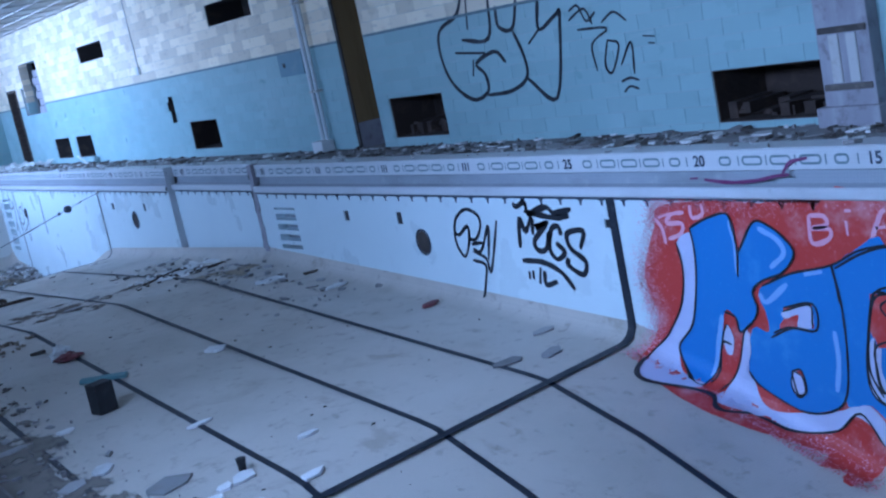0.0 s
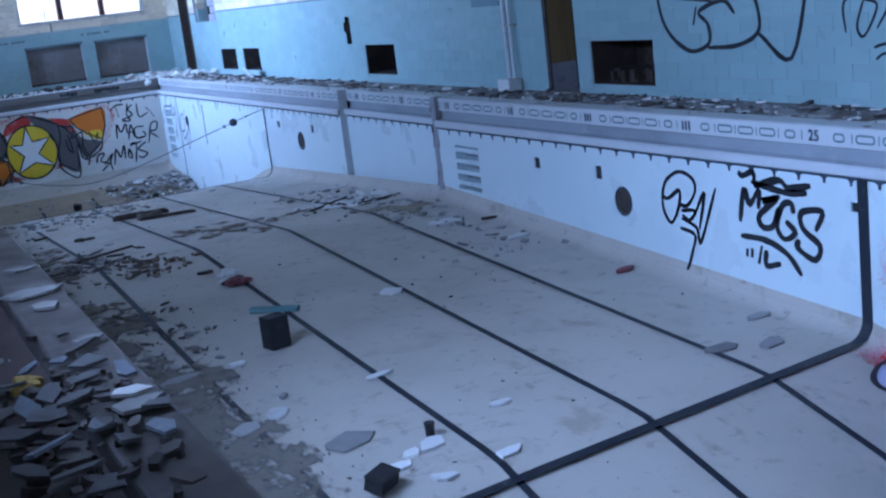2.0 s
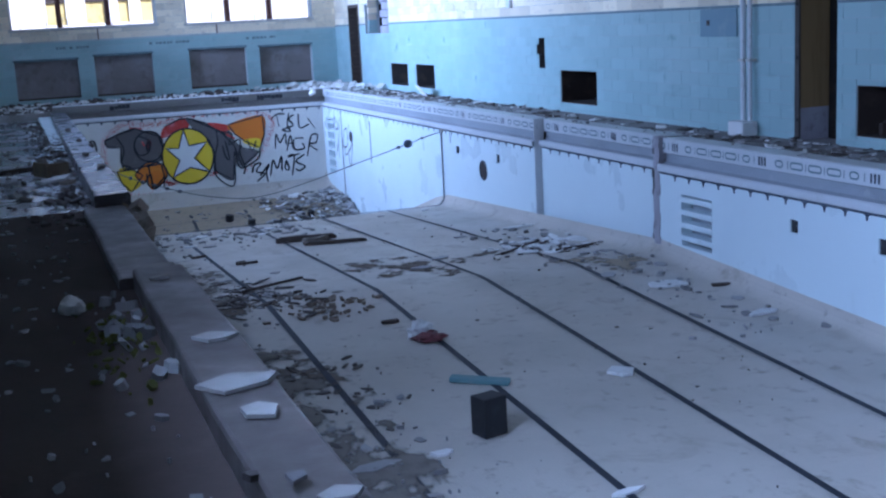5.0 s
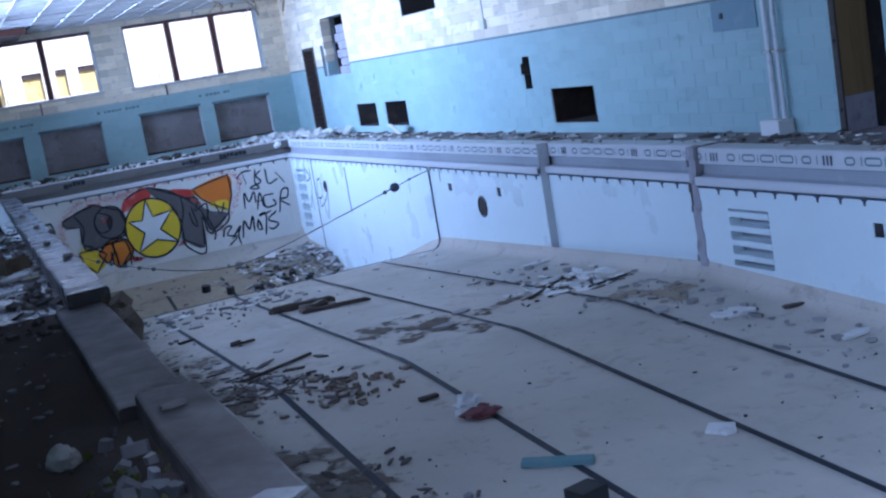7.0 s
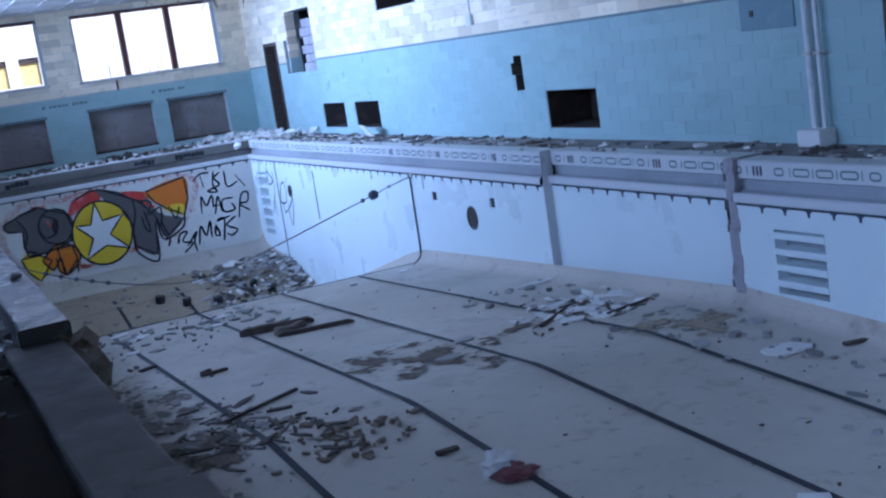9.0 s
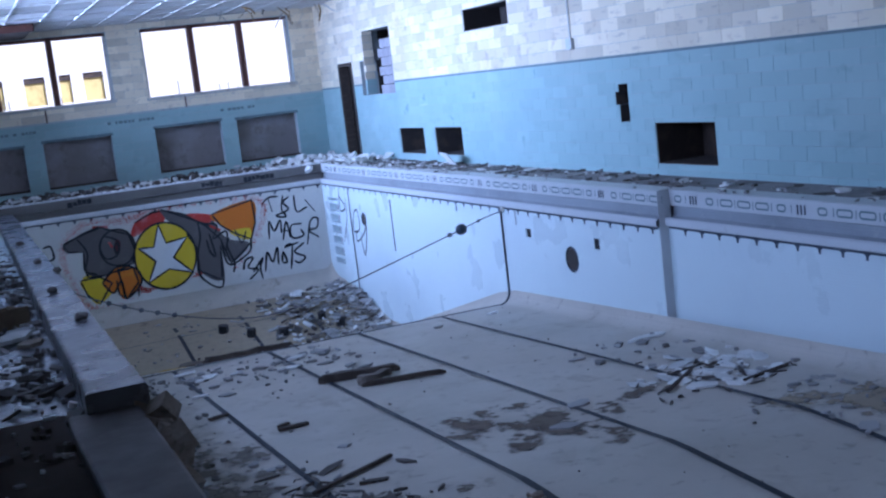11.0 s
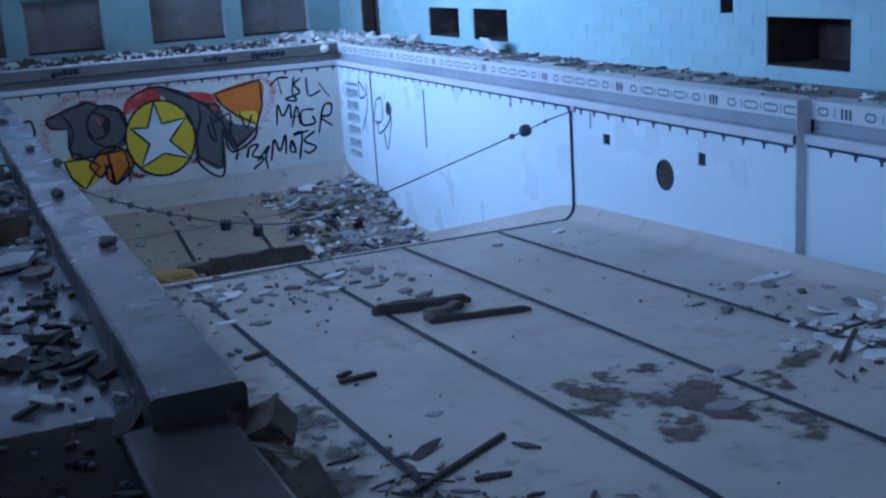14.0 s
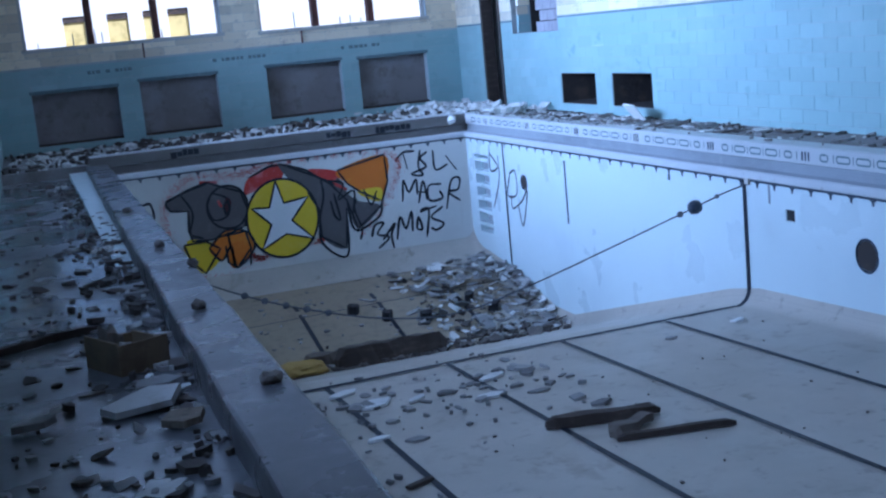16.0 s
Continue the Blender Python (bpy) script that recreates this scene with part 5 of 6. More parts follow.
# airbrushed edges and inner shadows of the letters
MURAL_GLINTS = [
    [(1.30, -0.32), (1.28, -0.51), (1.30, -0.73)],
    [(1.04, -0.37), (0.88, -0.45), (0.84, -0.55), (0.98, -0.66)],
    [(1.12, -0.86), (1.06, -0.92), (0.85, -0.77)],
    [(1.52, -1.06), (1.60, -1.28), (1.69, -1.58)],
    [(0.69, -0.69), (0.53, -0.66)],
    [(0.50, -1.08), (0.50, -1.30), (0.55, -1.53)],
]
MURAL_INNER = [
    [(1.49, -1.13), (1.44, -1.23), (1.48, -1.37), (1.54, -1.35), (1.54, -1.22)],
    [(1.29, -1.16), (1.29, -1.33), (1.39, -1.56), (1.29, -1.76), (1.15, -1.81), (1.28, -1.82), (1.47, -1.73), (1.52, -1.64), (1.40, -1.41), (1.34, -1.21)],
    [(0.93, -0.98), (0.68, -0.91), (0.68, -1.07), (0.81, -1.08), (0.79, -0.99), (0.91, -1.03)],
    [(0.91, -1.42), (0.84, -1.46), (0.84, -1.57), (0.90, -1.61), (0.94, -1.53)],
    [(0.18, -1.11), (0.20, -1.34), (0.16, -1.48), (0.03, -1.41), (-0.01, -1.49), (0.12, -1.57), (0.25, -1.50), (0.27, -1.30), (0.22, -1.13)],
]
MURAL_CORES = [
    [(1.58, -1.33), (1.41, -1.35), (1.52, -1.59), (1.68, -1.69), (1.64, -1.50)],
    [(0.18, -0.89), (0.14, -0.95), (-0.03, -1.04), (0.19, -1.09)],
    [(0.94, -1.05), (0.81, -1.00), (0.82, -1.08), (0.97, -1.12)],
]
MURAL_SEAMS = [
    [(1.49, -1.13), (1.54, -1.22), (1.60, -1.39), (1.70, -1.65)],
    [(1.22, -1.09), (1.32, -1.17), (1.41, -1.41), (1.56, -1.68)],
    [(0.93, -0.98), (0.68, -0.91), (0.68, -1.07)],
    [(1.04, -1.15), (0.88, -1.09), (0.68, -1.10)],
    [(0.91, -1.42), (0.84, -1.46), (0.83, -1.57), (0.90, -1.62), (0.95, -1.53), (0.91, -1.42)],
    [(0.18, -0.89), (0.12, -0.77), (-0.01, -0.73), (0.01, -0.80), (0.10, -0.88), (-0.04, -1.02)],
    [(0.18, -1.11), (0.20, -1.34), (0.16, -1.48), (0.03, -1.41), (-0.01, -1.49), (0.12, -1.57), (0.25, -1.50), (0.27, -1.30), (0.19, -0.91)],
    [(0.44, -0.61), (0.43, -0.73), (0.42, -0.88)],
]
each_stroke(MURAL_GLINTS, 0.05, on_east(0.0132), p_sky, g, "pale airbrushed edge", "highlight")
each_fill("counter", MURAL_CORES, on_east(0.0140), p_red, g, "red counters of the letters", cuts=3)
each_fill("highlight", MURAL_INNER, on_east(0.0145), p_lilac, g, "pale lilac shadow inside the letters", cuts=3)
each_stroke(MURAL_SEAMS, 0.018, on_east(0.0155), p_black, g, "dark outline", "outline")
each_stroke([[(1.52, -0.026), (1.36, -0.042), (1.22, -0.048), (1.0, -0.032), (0.85, -0.005), (0.72, 0.006)], [(1.66, -0.018), (1.58, -0.016)], [(0.78, 0.01), (0.70, 0.09), (0.55, 0.12)]], 0.03, lambda u, v: (XP + 0.03, u, v), p_plum, g, "plum paint streak on the gutter", "streak")
g = thing("graffiti_tag", "black marker tag with looping letters on white tile", "graffiti", "tags on the pool wall")
each_stroke(TAG_PEN, 0.042, on_east(0.004), p_black, g, "", "stroke")
g = thing("graffiti_tag", "bold black tag with an underline on white tile", "graffiti", "tags on the pool wall")
each_stroke(TAG_MACS, 0.064, on_east(0.004), p_black, g, "", "stroke")
g = thing("graffiti_tag", "thin faint tags beside the toe steps", "graffiti", "tags on the pool wall")
each_stroke(TAG_FAINT, 0.035, on_east(0.004), p_black, g, "", "stroke")
g = thing("graffiti_throw_up", "large black outlined bubble letters on the blue wall", "graffiti")
each_stroke(THROW_UP, 0.055, on_hall(0.004), p_black, g, "", "outline")
g = thing("graffiti_tag", "thin black tags on the blue glazed wall", "graffiti", "tags on the hall wall")
each_stroke(TAG_BLUEWALL, 0.03, on_hall(0.004), p_black, g, "", "stroke")
g = thing("graffiti_star_mural", "mural of a white star on yellow between grey and orange letters", "graffiti")
each_fill("red_cloud", STAR_RED, on_far(0.004), p_red, g, "red spray shapes")
each_fill("letter", STAR_GREY[:1], on_far(0.006), p_grey, g, "grey letter")
each_fill("letter", STAR_GREY[1:], on_far(0.006), p_grey, g, "grey letter")
each_fill("letter", STAR_ORANGE, on_far(0.008), p_orange, g, "orange letters")
each_fill("letter", STAR_YELLOW, on_far(0.010), p_yellow, g, "yellow letters")
disc = [(2.49 + 0.53 * math.cos(a), -1.01 + 0.58 * math.sin(a)) for a in np.linspace(0, 2 * math.pi, 33)[:-1]]
part("disc", fills([disc], on_far(0.012), curve=False), p_yellow, g, "yellow disc")
part("star", fills(STAR_WHITE, on_far(0.014), curve=False), p_white, g, "white star")
each_stroke(STAR_LINES, 0.035, on_far(0.017), p_black, g, "black outline", "outline", curve=False)
part("outline", strokes([disc + disc[:1]], 0.04, on_far(0.0165)), p_black, g, "black ring")
tagged(part("overspray", speckle([(1.0, -1.5), (1.3, -1.74), (2.4, -1.66), (3.3, -1.72), (4.2, -0.8), (4.15, -0.25), (2.5, -0.2), (1.9, -0.3), (1.2, -0.28), (0.8, -0.7)], on_far(0.005), 4200, 0.008, 0.035), p_red, g, "red overspray and drips"), kind="stuff")
tagged(part("overspray", speckle([(1.9, -1.45), (2.2, -1.62), (2.5, -1.66), (2.8, -1.6), (3.05, -1.4), (2.9, -1.5), (2.5, -1.6), (2.1, -1.55)], on_far(0.0055), 2200, 0.010, 0.03), p_red, g, "red fringe of spray below the disc"), kind="stuff")
each_stroke([[(1.05, -0.45), (1.2, -0.75), (1.12, -1.05)], [(1.5, -0.5), (1.72, -0.62), (1.7, -0.85), (1.5, -0.9), (1.42, -0.7), (1.5, -0.5)]], 0.035, on_far(0.0165), p_black, g, "black letter line", "outline")
each_stroke([[(3.2, -0.55), (3.45, -0.62), (3.35, -0.85), (3.6, -0.75), (3.55, -1.1)], [(3.75, -0.75), (3.85, -1.0), (3.95, -0.8)]], 0.035, on_far(0.0165), p_black, g, "black letter line", "outline")
each_stroke([[(1.58, -0.62), (1.62, -0.72)], [(1.35, -0.33), (1.6, -0.36)], [(3.3, -0.6), (3.5, -0.72)]], 0.07, on_far(0.016), p_red, g, "small red touch", "red_touch")
STAR_O = [(2.00, -0.80), (1.93, -0.95), (1.80, -1.04), (1.65, -1.04), (1.51, -0.97), (1.43, -0.83), (1.42, -0.67), (1.49, -0.53), (1.62, -0.44), (1.77, -0.43), (1.91, -0.50), (1.99, -0.64)]
STAR_SLIT = [(1.71, -0.59), (1.77, -0.66), (1.73, -0.80), (1.66, -0.82), (1.66, -0.70)]
STAR_FLAME = [(1.37, -1.30), (1.64, -1.07), (1.95, -1.14), (2.02, -1.39), (1.73, -1.63), (1.69, -1.31), (1.53, -1.50)]
STAR_BLOCK = [(1.07, -1.15), (1.31, -1.17), (1.50, -1.29), (1.49, -1.50), (1.27, -1.63), (1.11, -1.42)]
STAR_SEAMS = [
    [(2.52, -0.20), (3.12, -0.50), (3.32, -0.62)],
    [(3.12, -0.50), (3.13, -0.78), (3.05, -1.07), (3.04, -1.47), (3.40, -1.71), (3.46, -0.99)],
    [(3.29, -0.75), (3.35, -1.14), (3.27, -1.08), (3.23, -0.85)],
    [(3.48, -0.88), (3.56, -1.34), (3.94, -1.20), (4.02, -1.00)],
    [(3.63, -0.87), (3.58, -1.03), (3.68, -1.35)],
    [(0.84, -0.55), (1.13, -0.44), (1.45, -0.36)],
    [(1.13, -0.84), (1.13, -1.05), (1.31, -1.14)],
    [(1.66, -1.09), (1.68, -1.31), (1.73, -1.63)],
]
each_fill("letter", [STAR_O], on_far(0.0075), p_grey, g, "round grey letter")
each_fill("letter", [STAR_BLOCK], on_far(0.0105), p_yellow, g, "yellow letter")
each_fill("letter", [STAR_FLAME], on_far(0.0112), p_orange, g, "orange flame shape")
each_fill("counter", [STAR_SLIT], on_far(0.0165), p_darkred, g, "dark red slit in the round letter")
each_stroke([STAR_O + STAR_O[:1], STAR_FLAME + STAR_FLAME[:1], *STAR_SEAMS], 0.04, on_far(0.0172), p_black, g, "black outline", "outline")
g = thing("graffiti_tag", "black three-line tag beside the star mural", "graffiti", "tags on the end wall")
each_stroke(TAG_FBL, 0.04, on_far(0.004), p_black, g, "", "stroke")
each_stroke(TAG_BEMOTS, 0.044, on_far(0.005), p_black, g, "", "stroke")


# ---------------------------------------------------------------- fallen tiles, rubble, rubbish
def shard_bm(w, d, t, sides=6, rough=0.28, seed=0):
    """An irregular flat piece with a chipped outline, lying on z = 0."""
    rnd = random.Random(seed)
    bm = bmesh.new()
    pts = []
    for k in range(sides):
        a = 2 * math.pi * (k + rnd.uniform(-0.3, 0.3)) / sides
        f = 1 - rnd.uniform(0, rough)
        pts.append((w / 2 * f * math.cos(a), d / 2 * f * math.sin(a)))
    low = [bm.verts.new((x, y, 0)) for x, y in pts]
    top = [bm.verts.new((x * 0.97, y * 0.97, t * rnd.uniform(0.8, 1.1))) for x, y in pts]
    bm.faces.new(low[::-1])
    bm.faces.new(top)
    for k in range(sides):
        j = (k + 1) % sides
        bm.faces.new((low[k], low[j], top[j], top[k]))
    return bm


def lay(x, y, z, turn=0.0, tilt=0.0, lean=0.0):
    return pose(x, y, z, tilt, lean, turn)


def floor_slope(y):
    return math.degrees(math.atan2(floor_z(y + 0.1) - floor_z(y - 0.1), 0.2))


def on_floor(name, label, category, bm, mat, x, y, turn=0.0, lift=0.004, group="", parts=()):
    ob = tagged(part(name, bm, mat), label, category, group)
    ob.matrix_basis = pose(x, y, floor_z(y) + lift, floor_slope(y), 0, 0) @ pose(0, 0, 0, 0, 0, turn)
    return ob


def scatter(name, label, count, place, sizes, thick, mat, seed, tilt=10.0, sides=(4, 7), slim=(0.35, 1.0)):
    """Uncountable small pieces as one mesh. place(rnd) gives (x, y, z)."""
    rnd = random.Random(seed)
    verts, faces = [], []
    for _ in range(count):
        x, y, z = place(rnd)
        s = sizes[0] + (sizes[1] - sizes[0]) * rnd.random() ** 2.2
        asp = rnd.uniform(*slim)
        t = rnd.uniform(*thick)
        n = rnd.randint(*sides)
        m = pose(x, y, z, rnd.gauss(0, tilt), rnd.gauss(0, tilt), rnd.uniform(0, 360))
        base = len(verts)
        ring = []
        for k in range(n):
            a = 2 * math.pi * (k + rnd.uniform(-0.3, 0.3)) / n
            f = 1 - rnd.uniform(0, 0.3)
            ring.append((s / 2 * f * math.cos(a), s * asp / 2 * f * math.sin(a)))
        verts += [tuple(m @ Vector((px, py, 0))) for px, py in ring] + [tuple(m @ Vector((px, py, t))) for px, py in ring]
        faces.append(tuple(base + n + k for k in range(n)))
        faces.append(tuple(base + n - 1 - k for k in range(n)))
        for k in range(n):
            j = (k + 1) % n
            faces.append((base + k, base + j, base + n + j, base + n + k))
    data = bpy.data.meshes.new(name)
    data.from_pydata(verts, [], faces)
    data.materials.append(mat)
    return tagged(new(name, data), label, "debris", kind="stuff")


# the side deck and the end deck, thickest towards the far corner
def east_deck(rnd):
    y = rnd.choice((rnd.uniform(-5, 27.3), rnd.uniform(17, 27.3), rnd.uniform(-3, 10)))
    return (rnd.uniform(5.78, 6.86), y, DECKL)


def end_deck(rnd):
    return (rnd.uniform(-1.3, 6.8), 24.05 + 3.3 * rnd.random() ** 1.3, DECKL)


def curb_top(rnd):
    y = rnd.choice((rnd.uniform(-2, 23), rnd.uniform(19, 23.5)))
    return (XP + rnd.uniform(0.08, 0.28) + (REC[2] if REC[0] < y < REC[1] else 0), y, 0.19)


scatter("deck_rubble", "pale plaster flakes fallen on the side deck", 380, east_deck, (0.05, 0.30), (0.008, 0.025), m_chalk, 11, 5)
scatter("deck_rubble", "grey and dark crumbs of fallen plaster", 800, east_deck, (0.04, 0.28), (0.008, 0.03), m_greyshard, 12, 6)
scatter("deck_rubble", "dark rotten flakes on the side deck", 750, east_deck, (0.04, 0.30), (0.008, 0.03), m_darkshard, 13, 6)
scatter("deck_rubble", "pale plaster flakes on the end deck", 420, end_deck, (0.05, 0.32), (0.01, 0.06), m_chalk, 14, 10)
scatter("deck_rubble", "dark rubble on the end deck", 520, end_deck, (0.05, 0.30), (0.01, 0.08), m_darkshard, 15, 12)
scatter("curb_crumbs", "crumbs lying along the pool edge", 130, curb_top, (0.03, 0.14), (0.006, 0.03), m_greyshard, 16, 8)
scatter("curb_crumbs", "pale crumbs lying along the far pool edge", 90, lambda r: (r.uniform(0.2, 5.6), YP + r.uniform(0.06, 0.28), 0.19), (0.03, 0.2), (0.006, 0.03), m_chalk, 17, 8)


def by_kerb(rnd):
    y = rnd.uniform(8.0, 23.2)
    return (-0.36 + kerb_shift(y) - abs(rnd.gauss(0, 0.22)), y, deck_z(y))


def west_deck(rnd):
    y = rnd.uniform(9.5, 23.5)
    return (rnd.uniform(-1.2, -0.4), y, deck_z(y))


scatter("kerb_rubble", "dark damp shards heaped along the kerb", 300, by_kerb, (0.03, 0.20), (0.008, 0.035), m_darkshard, 21, 12)
scatter("kerb_rubble", "grey shards lying along the kerb", 150, by_kerb, (0.03, 0.20), (0.008, 0.03), m_greyshard, 22, 12)
scatter("kerb_rubble", "a few pale chips along the kerb", 60, by_kerb, (0.03, 0.20), (0.008, 0.03), m_chalk, 23, 12)
scatter("deck_litter", "dark scraps on the side deck", 130, west_deck, (0.02, 0.16), (0.005, 0.02), m_darkshard, 24, 8)
scatter("deck_litter", "grey grit on the side deck", 130, west_deck, (0.02, 0.12), (0.005, 0.02), m_greyshard, 25, 8)
scatter("deck_litter", "grit and crumbs on the dark near deck", 220, lambda r: (r.uniform(-1.2, -0.45), r.uniform(-4, 9.0), DECKL), (0.015, 0.09), (0.004, 0.02), m_greyshard, 26, 8)


def near_heap(rnd):
    y = rnd.gauss(0.6, 0.45)
    x = -0.42 + rnd.gauss(0, 0.13)
    z = 0.203 if -0.38 < x else DECKL
    if x > -0.1:
        x, z = rnd.uniform(-0.36, -0.1), 0.203
    return (x, y, z)


scatter("kerb_rubble", "dark slabs and crumbs piled on the near kerb", 70, near_heap, (0.04, 0.16), (0.008, 0.025), m_darkshard, 27, 9)
scatter("kerb_rubble", "dark crumbs piled on the near kerb", 130, near_heap, (0.03, 0.18), (0.008, 0.04), m_darkshard, 28, 10)


# pool floor
def fl(x, y, dz=0.004):
    return (x, y, floor_z(y) + dz)


scatter("floor_grit", "grit and crumbs over the pool floor", 170, lambda r: fl(r.uniform(0.1, 5.2), r.uniform(2, 16)), (0.01, 0.045), (0.004, 0.012), m_darkshard, 31, 6)
scatter("floor_grit", "crumbs swept against the kerb side", 240, lambda r: fl(0.15 + abs(r.gauss(0, 0.5)), r.uniform(2.5, 15.8)), (0.015, 0.12), (0.005, 0.03), m_greyshard, 32, 8)
scatter("twig_litter", "dark splinters and bark near the kerb", 90, lambda r: fl(r.gauss(1.15, 0.33), r.gauss(9.9, 0.45)), (0.04, 0.40), (0.006, 0.02), m_darkshard, 33, 5, (4, 5), (0.06, 0.3))
scatter("twig_litter", "pale splinters mixed with bark", 80, lambda r: fl(r.gauss(1.0, 0.4), r.gauss(10.0, 0.6)), (0.03, 0.20), (0.006, 0.02), m_greyshard, 34, 6, (4, 6), (0.2, 0.8))
scatter("rubble_patch", "yellowish crumbs in a loose patch", 70, lambda r: fl(r.gauss(1.70, 0.25), r.gauss(9.1, 0.25)), (0.03, 0.14), (0.01, 0.035), m_brickcore, 35, 10)
scatter("rubble_patch", "dark crumbs in a loose patch by the kerb", 90, lambda r: fl(r.gauss(0.95, 0.35), r.gauss(7.0, 0.6)), (0.02, 0.18), (0.006, 0.02), m_darkshard, 36, 6, (4, 6), (0.15, 0.6))
scatter("rubble_patch", "crumbs and shards near the first lane line", 120, lambda r: fl(r.gauss(0.9, 0.35), r.gauss(5.0, 0.9)), (0.02, 0.14), (0.006, 0.03), m_greyshard, 37, 8)
scatter("tile_chips", "chips of tile along the drop to the deep end", 120, lambda r: fl(r.uniform(0.7, 2.9), r.gauss(15.0, 0.45)), (0.03, 0.2), (0.008, 0.03), m_greyshard, 38, 6)
scatter("tile_chips", "pale chips below the side wall", 110, lambda r: fl(r.gauss(4.9, 0.3), r.uniform(6.5, 12.8)), (0.03, 0.2), (0.008, 0.03), m_greyshard, 39, 6)
scatter("tile_chips", "thin pale sheets and splinters below the side wall", 60, lambda r: fl(r.gauss(4.75, 0.3), r.gauss(10.9, 0.35)), (0.08, 0.36), (0.006, 0.02), m_chalk, 40, 5)
scatter("tile_chips", "dark splinters among the sheets", 40, lambda r: fl(r.gauss(4.6, 0.35), r.gauss(10.8, 0.4)), (0.08, 0.4), (0.006, 0.02), m_darkshard, 41, 5, (4, 4), (0.05, 0.2))


# deep end: a slope of rubble in the far corner
def deep_heap(rnd):
    u, v = rnd.random(), rnd.random()
    x = 5.38 - 1.7 * u ** 1.6
    y = 20.1 + 3.1 * v
    k = max(0.0, 1 - (5.4 - x) / 1.6) * max(0.0, 1 - abs(y - 21.9) / 2.2)
    return (x, y, floor_z(y) + 0.02 + 0.22 * k * rnd.uniform(0.7, 1.0))


scatter("deep_rubble", "grey rubble heaped in the deep corner", 230, deep_heap, (0.05, 0.38), (0.01, 0.03), m_greyshard, 51, 14)
scatter("deep_rubble", "pale tile pieces on the deep heap", 80, deep_heap, (0.06, 0.36), (0.01, 0.04), m_chalk, 52, 16)
scatter("deep_rubble", "dark rubble in the deep corner", 130, deep_heap, (0.04, 0.24), (0.01, 0.035), m_darkshard, 53, 16)
scatter("deep_litter", "scattered chips over the deep floor", 90, lambda r: fl(r.uniform(1.4, 4.5), r.uniform(20.3, 23.0)), (0.04, 0.22), (0.008, 0.03), m_greyshard, 54, 6)
scatter("deep_litter", "dark sludge and bark under the drop", 260, lambda r: fl(r.uniform(2.2, 5.2), r.gauss(20.3, 0.25)), (0.05, 0.3), (0.01, 0.05), m_darkshard, 55, 10)

# single pieces that stand out on the floor: (x, y, width, depth, turn, material)
WHITE = [(3.26, 6.28, 0.27, 0.26, 20), (2.28, 4.38, 0.27, 0.09, 10), (2.72, 3.30, 0.22, 0.10, 5), (2.38, 2.58, 0.26, 0.12, 10), (2.04, 3.00, 0.30, 0.18, 25),
         (1.70, 2.82, 0.26, 0.14, 12), (1.89, 2.53, 0.22, 0.12, -20), (1.86, 2.95, 0.18, 0.12, 50), (4.87, 8.28, 0.50, 0.26, -12), (5.10, 7.10, 0.42, 0.14, 8), (1.36, 15.14, 0.42, 0.26, 20), (2.40, 15.27, 0.34, 0.12, 30),
         (2.18, 14.74, 0.26, 0.16, 0), (1.13, 14.22, 0.24, 0.09, 15), (5.16, 12.56, 0.56, 0.16, 8), (4.9, 15.55, 0.20, 0.10, 10), (1.24, 15.62, 0.34, 0.16, 25), (1.38, 4.16, 0.26, 0.18, 60), (1.46, 5.38, 0.18, 0.10, 0), (1.68, 15.05, 0.22, 0.1, 40)]
for k, (x, y, w, d, a) in enumerate(WHITE):
    on_floor("tile_slab", "broken white tile slab lying on the pool floor", "tile", shard_bm(w, d, 0.022, 5 + k % 3, 0.22, 100 + k), m_chalk, x, y, a, 0.005, "white slabs on the pool floor")
GREYS = [(1.62, 3.40, 0.44, 0.30, 20), (4.52, 3.14, 0.36, 0.20, 0), (4.88, 2.98, 0.36, 0.18, 15), (5.22, 3.50, 0.34, 0.14, 5), (1.00, 5.36, 0.40, 0.14, 8), (1.12, 4.05, 0.34, 0.24, 40), (1.36, 14.05, 0.2, 0.14, 0),
         (2.53, 14.62, 0.24, 0.08, -5), (2.90, 14.85, 0.12, 0.07, 20), (4.13, 15.40, 0.14, 0.08, 0), (4.25, 12.3, 0.2, 0.1, 0), (3.45, 10.85, 0.34, 0.2, 25), (3.05, 10.35, 0.34, 0.2, 10)]
for k, (x, y, w, d, a) in enumerate(GREYS):
    on_floor("concrete_flake", "thin grey flake lying on the pool floor", "debris", shard_bm(w, d, 0.016, 6, 0.3, 200 + k), m_greyshard, x, y, a, 0.005, "grey flakes on the pool floor")
STICKS = [(5.36, 8.02, 0.32, 0.05, -15), (1.50, 12.18, 0.26, 0.05, 4), (1.45, 12.3, 0.12, 0.04, 30), (1.45, 10.45, 0.85, 0.03, 32), (2.05, 8.32, 0.16, 0.05, 0), (4.35, 10.8, 0.7, 0.03, 40), (4.95, 10.45, 0.6, 0.025, 15), (1.08, 13.15, 0.2, 0.05, 25)]
for k, (x, y, l, w, a) in enumerate(STICKS):
    bm = box(-l / 2, l / 2, -w / 2, w / 2, 0, 0.025, 0.006)
    on_floor("splinter", "dark splinter of wood on the pool floor", "stick", bm, m_darkwood, x, y, a, 0.006, "splinters on the pool floor")

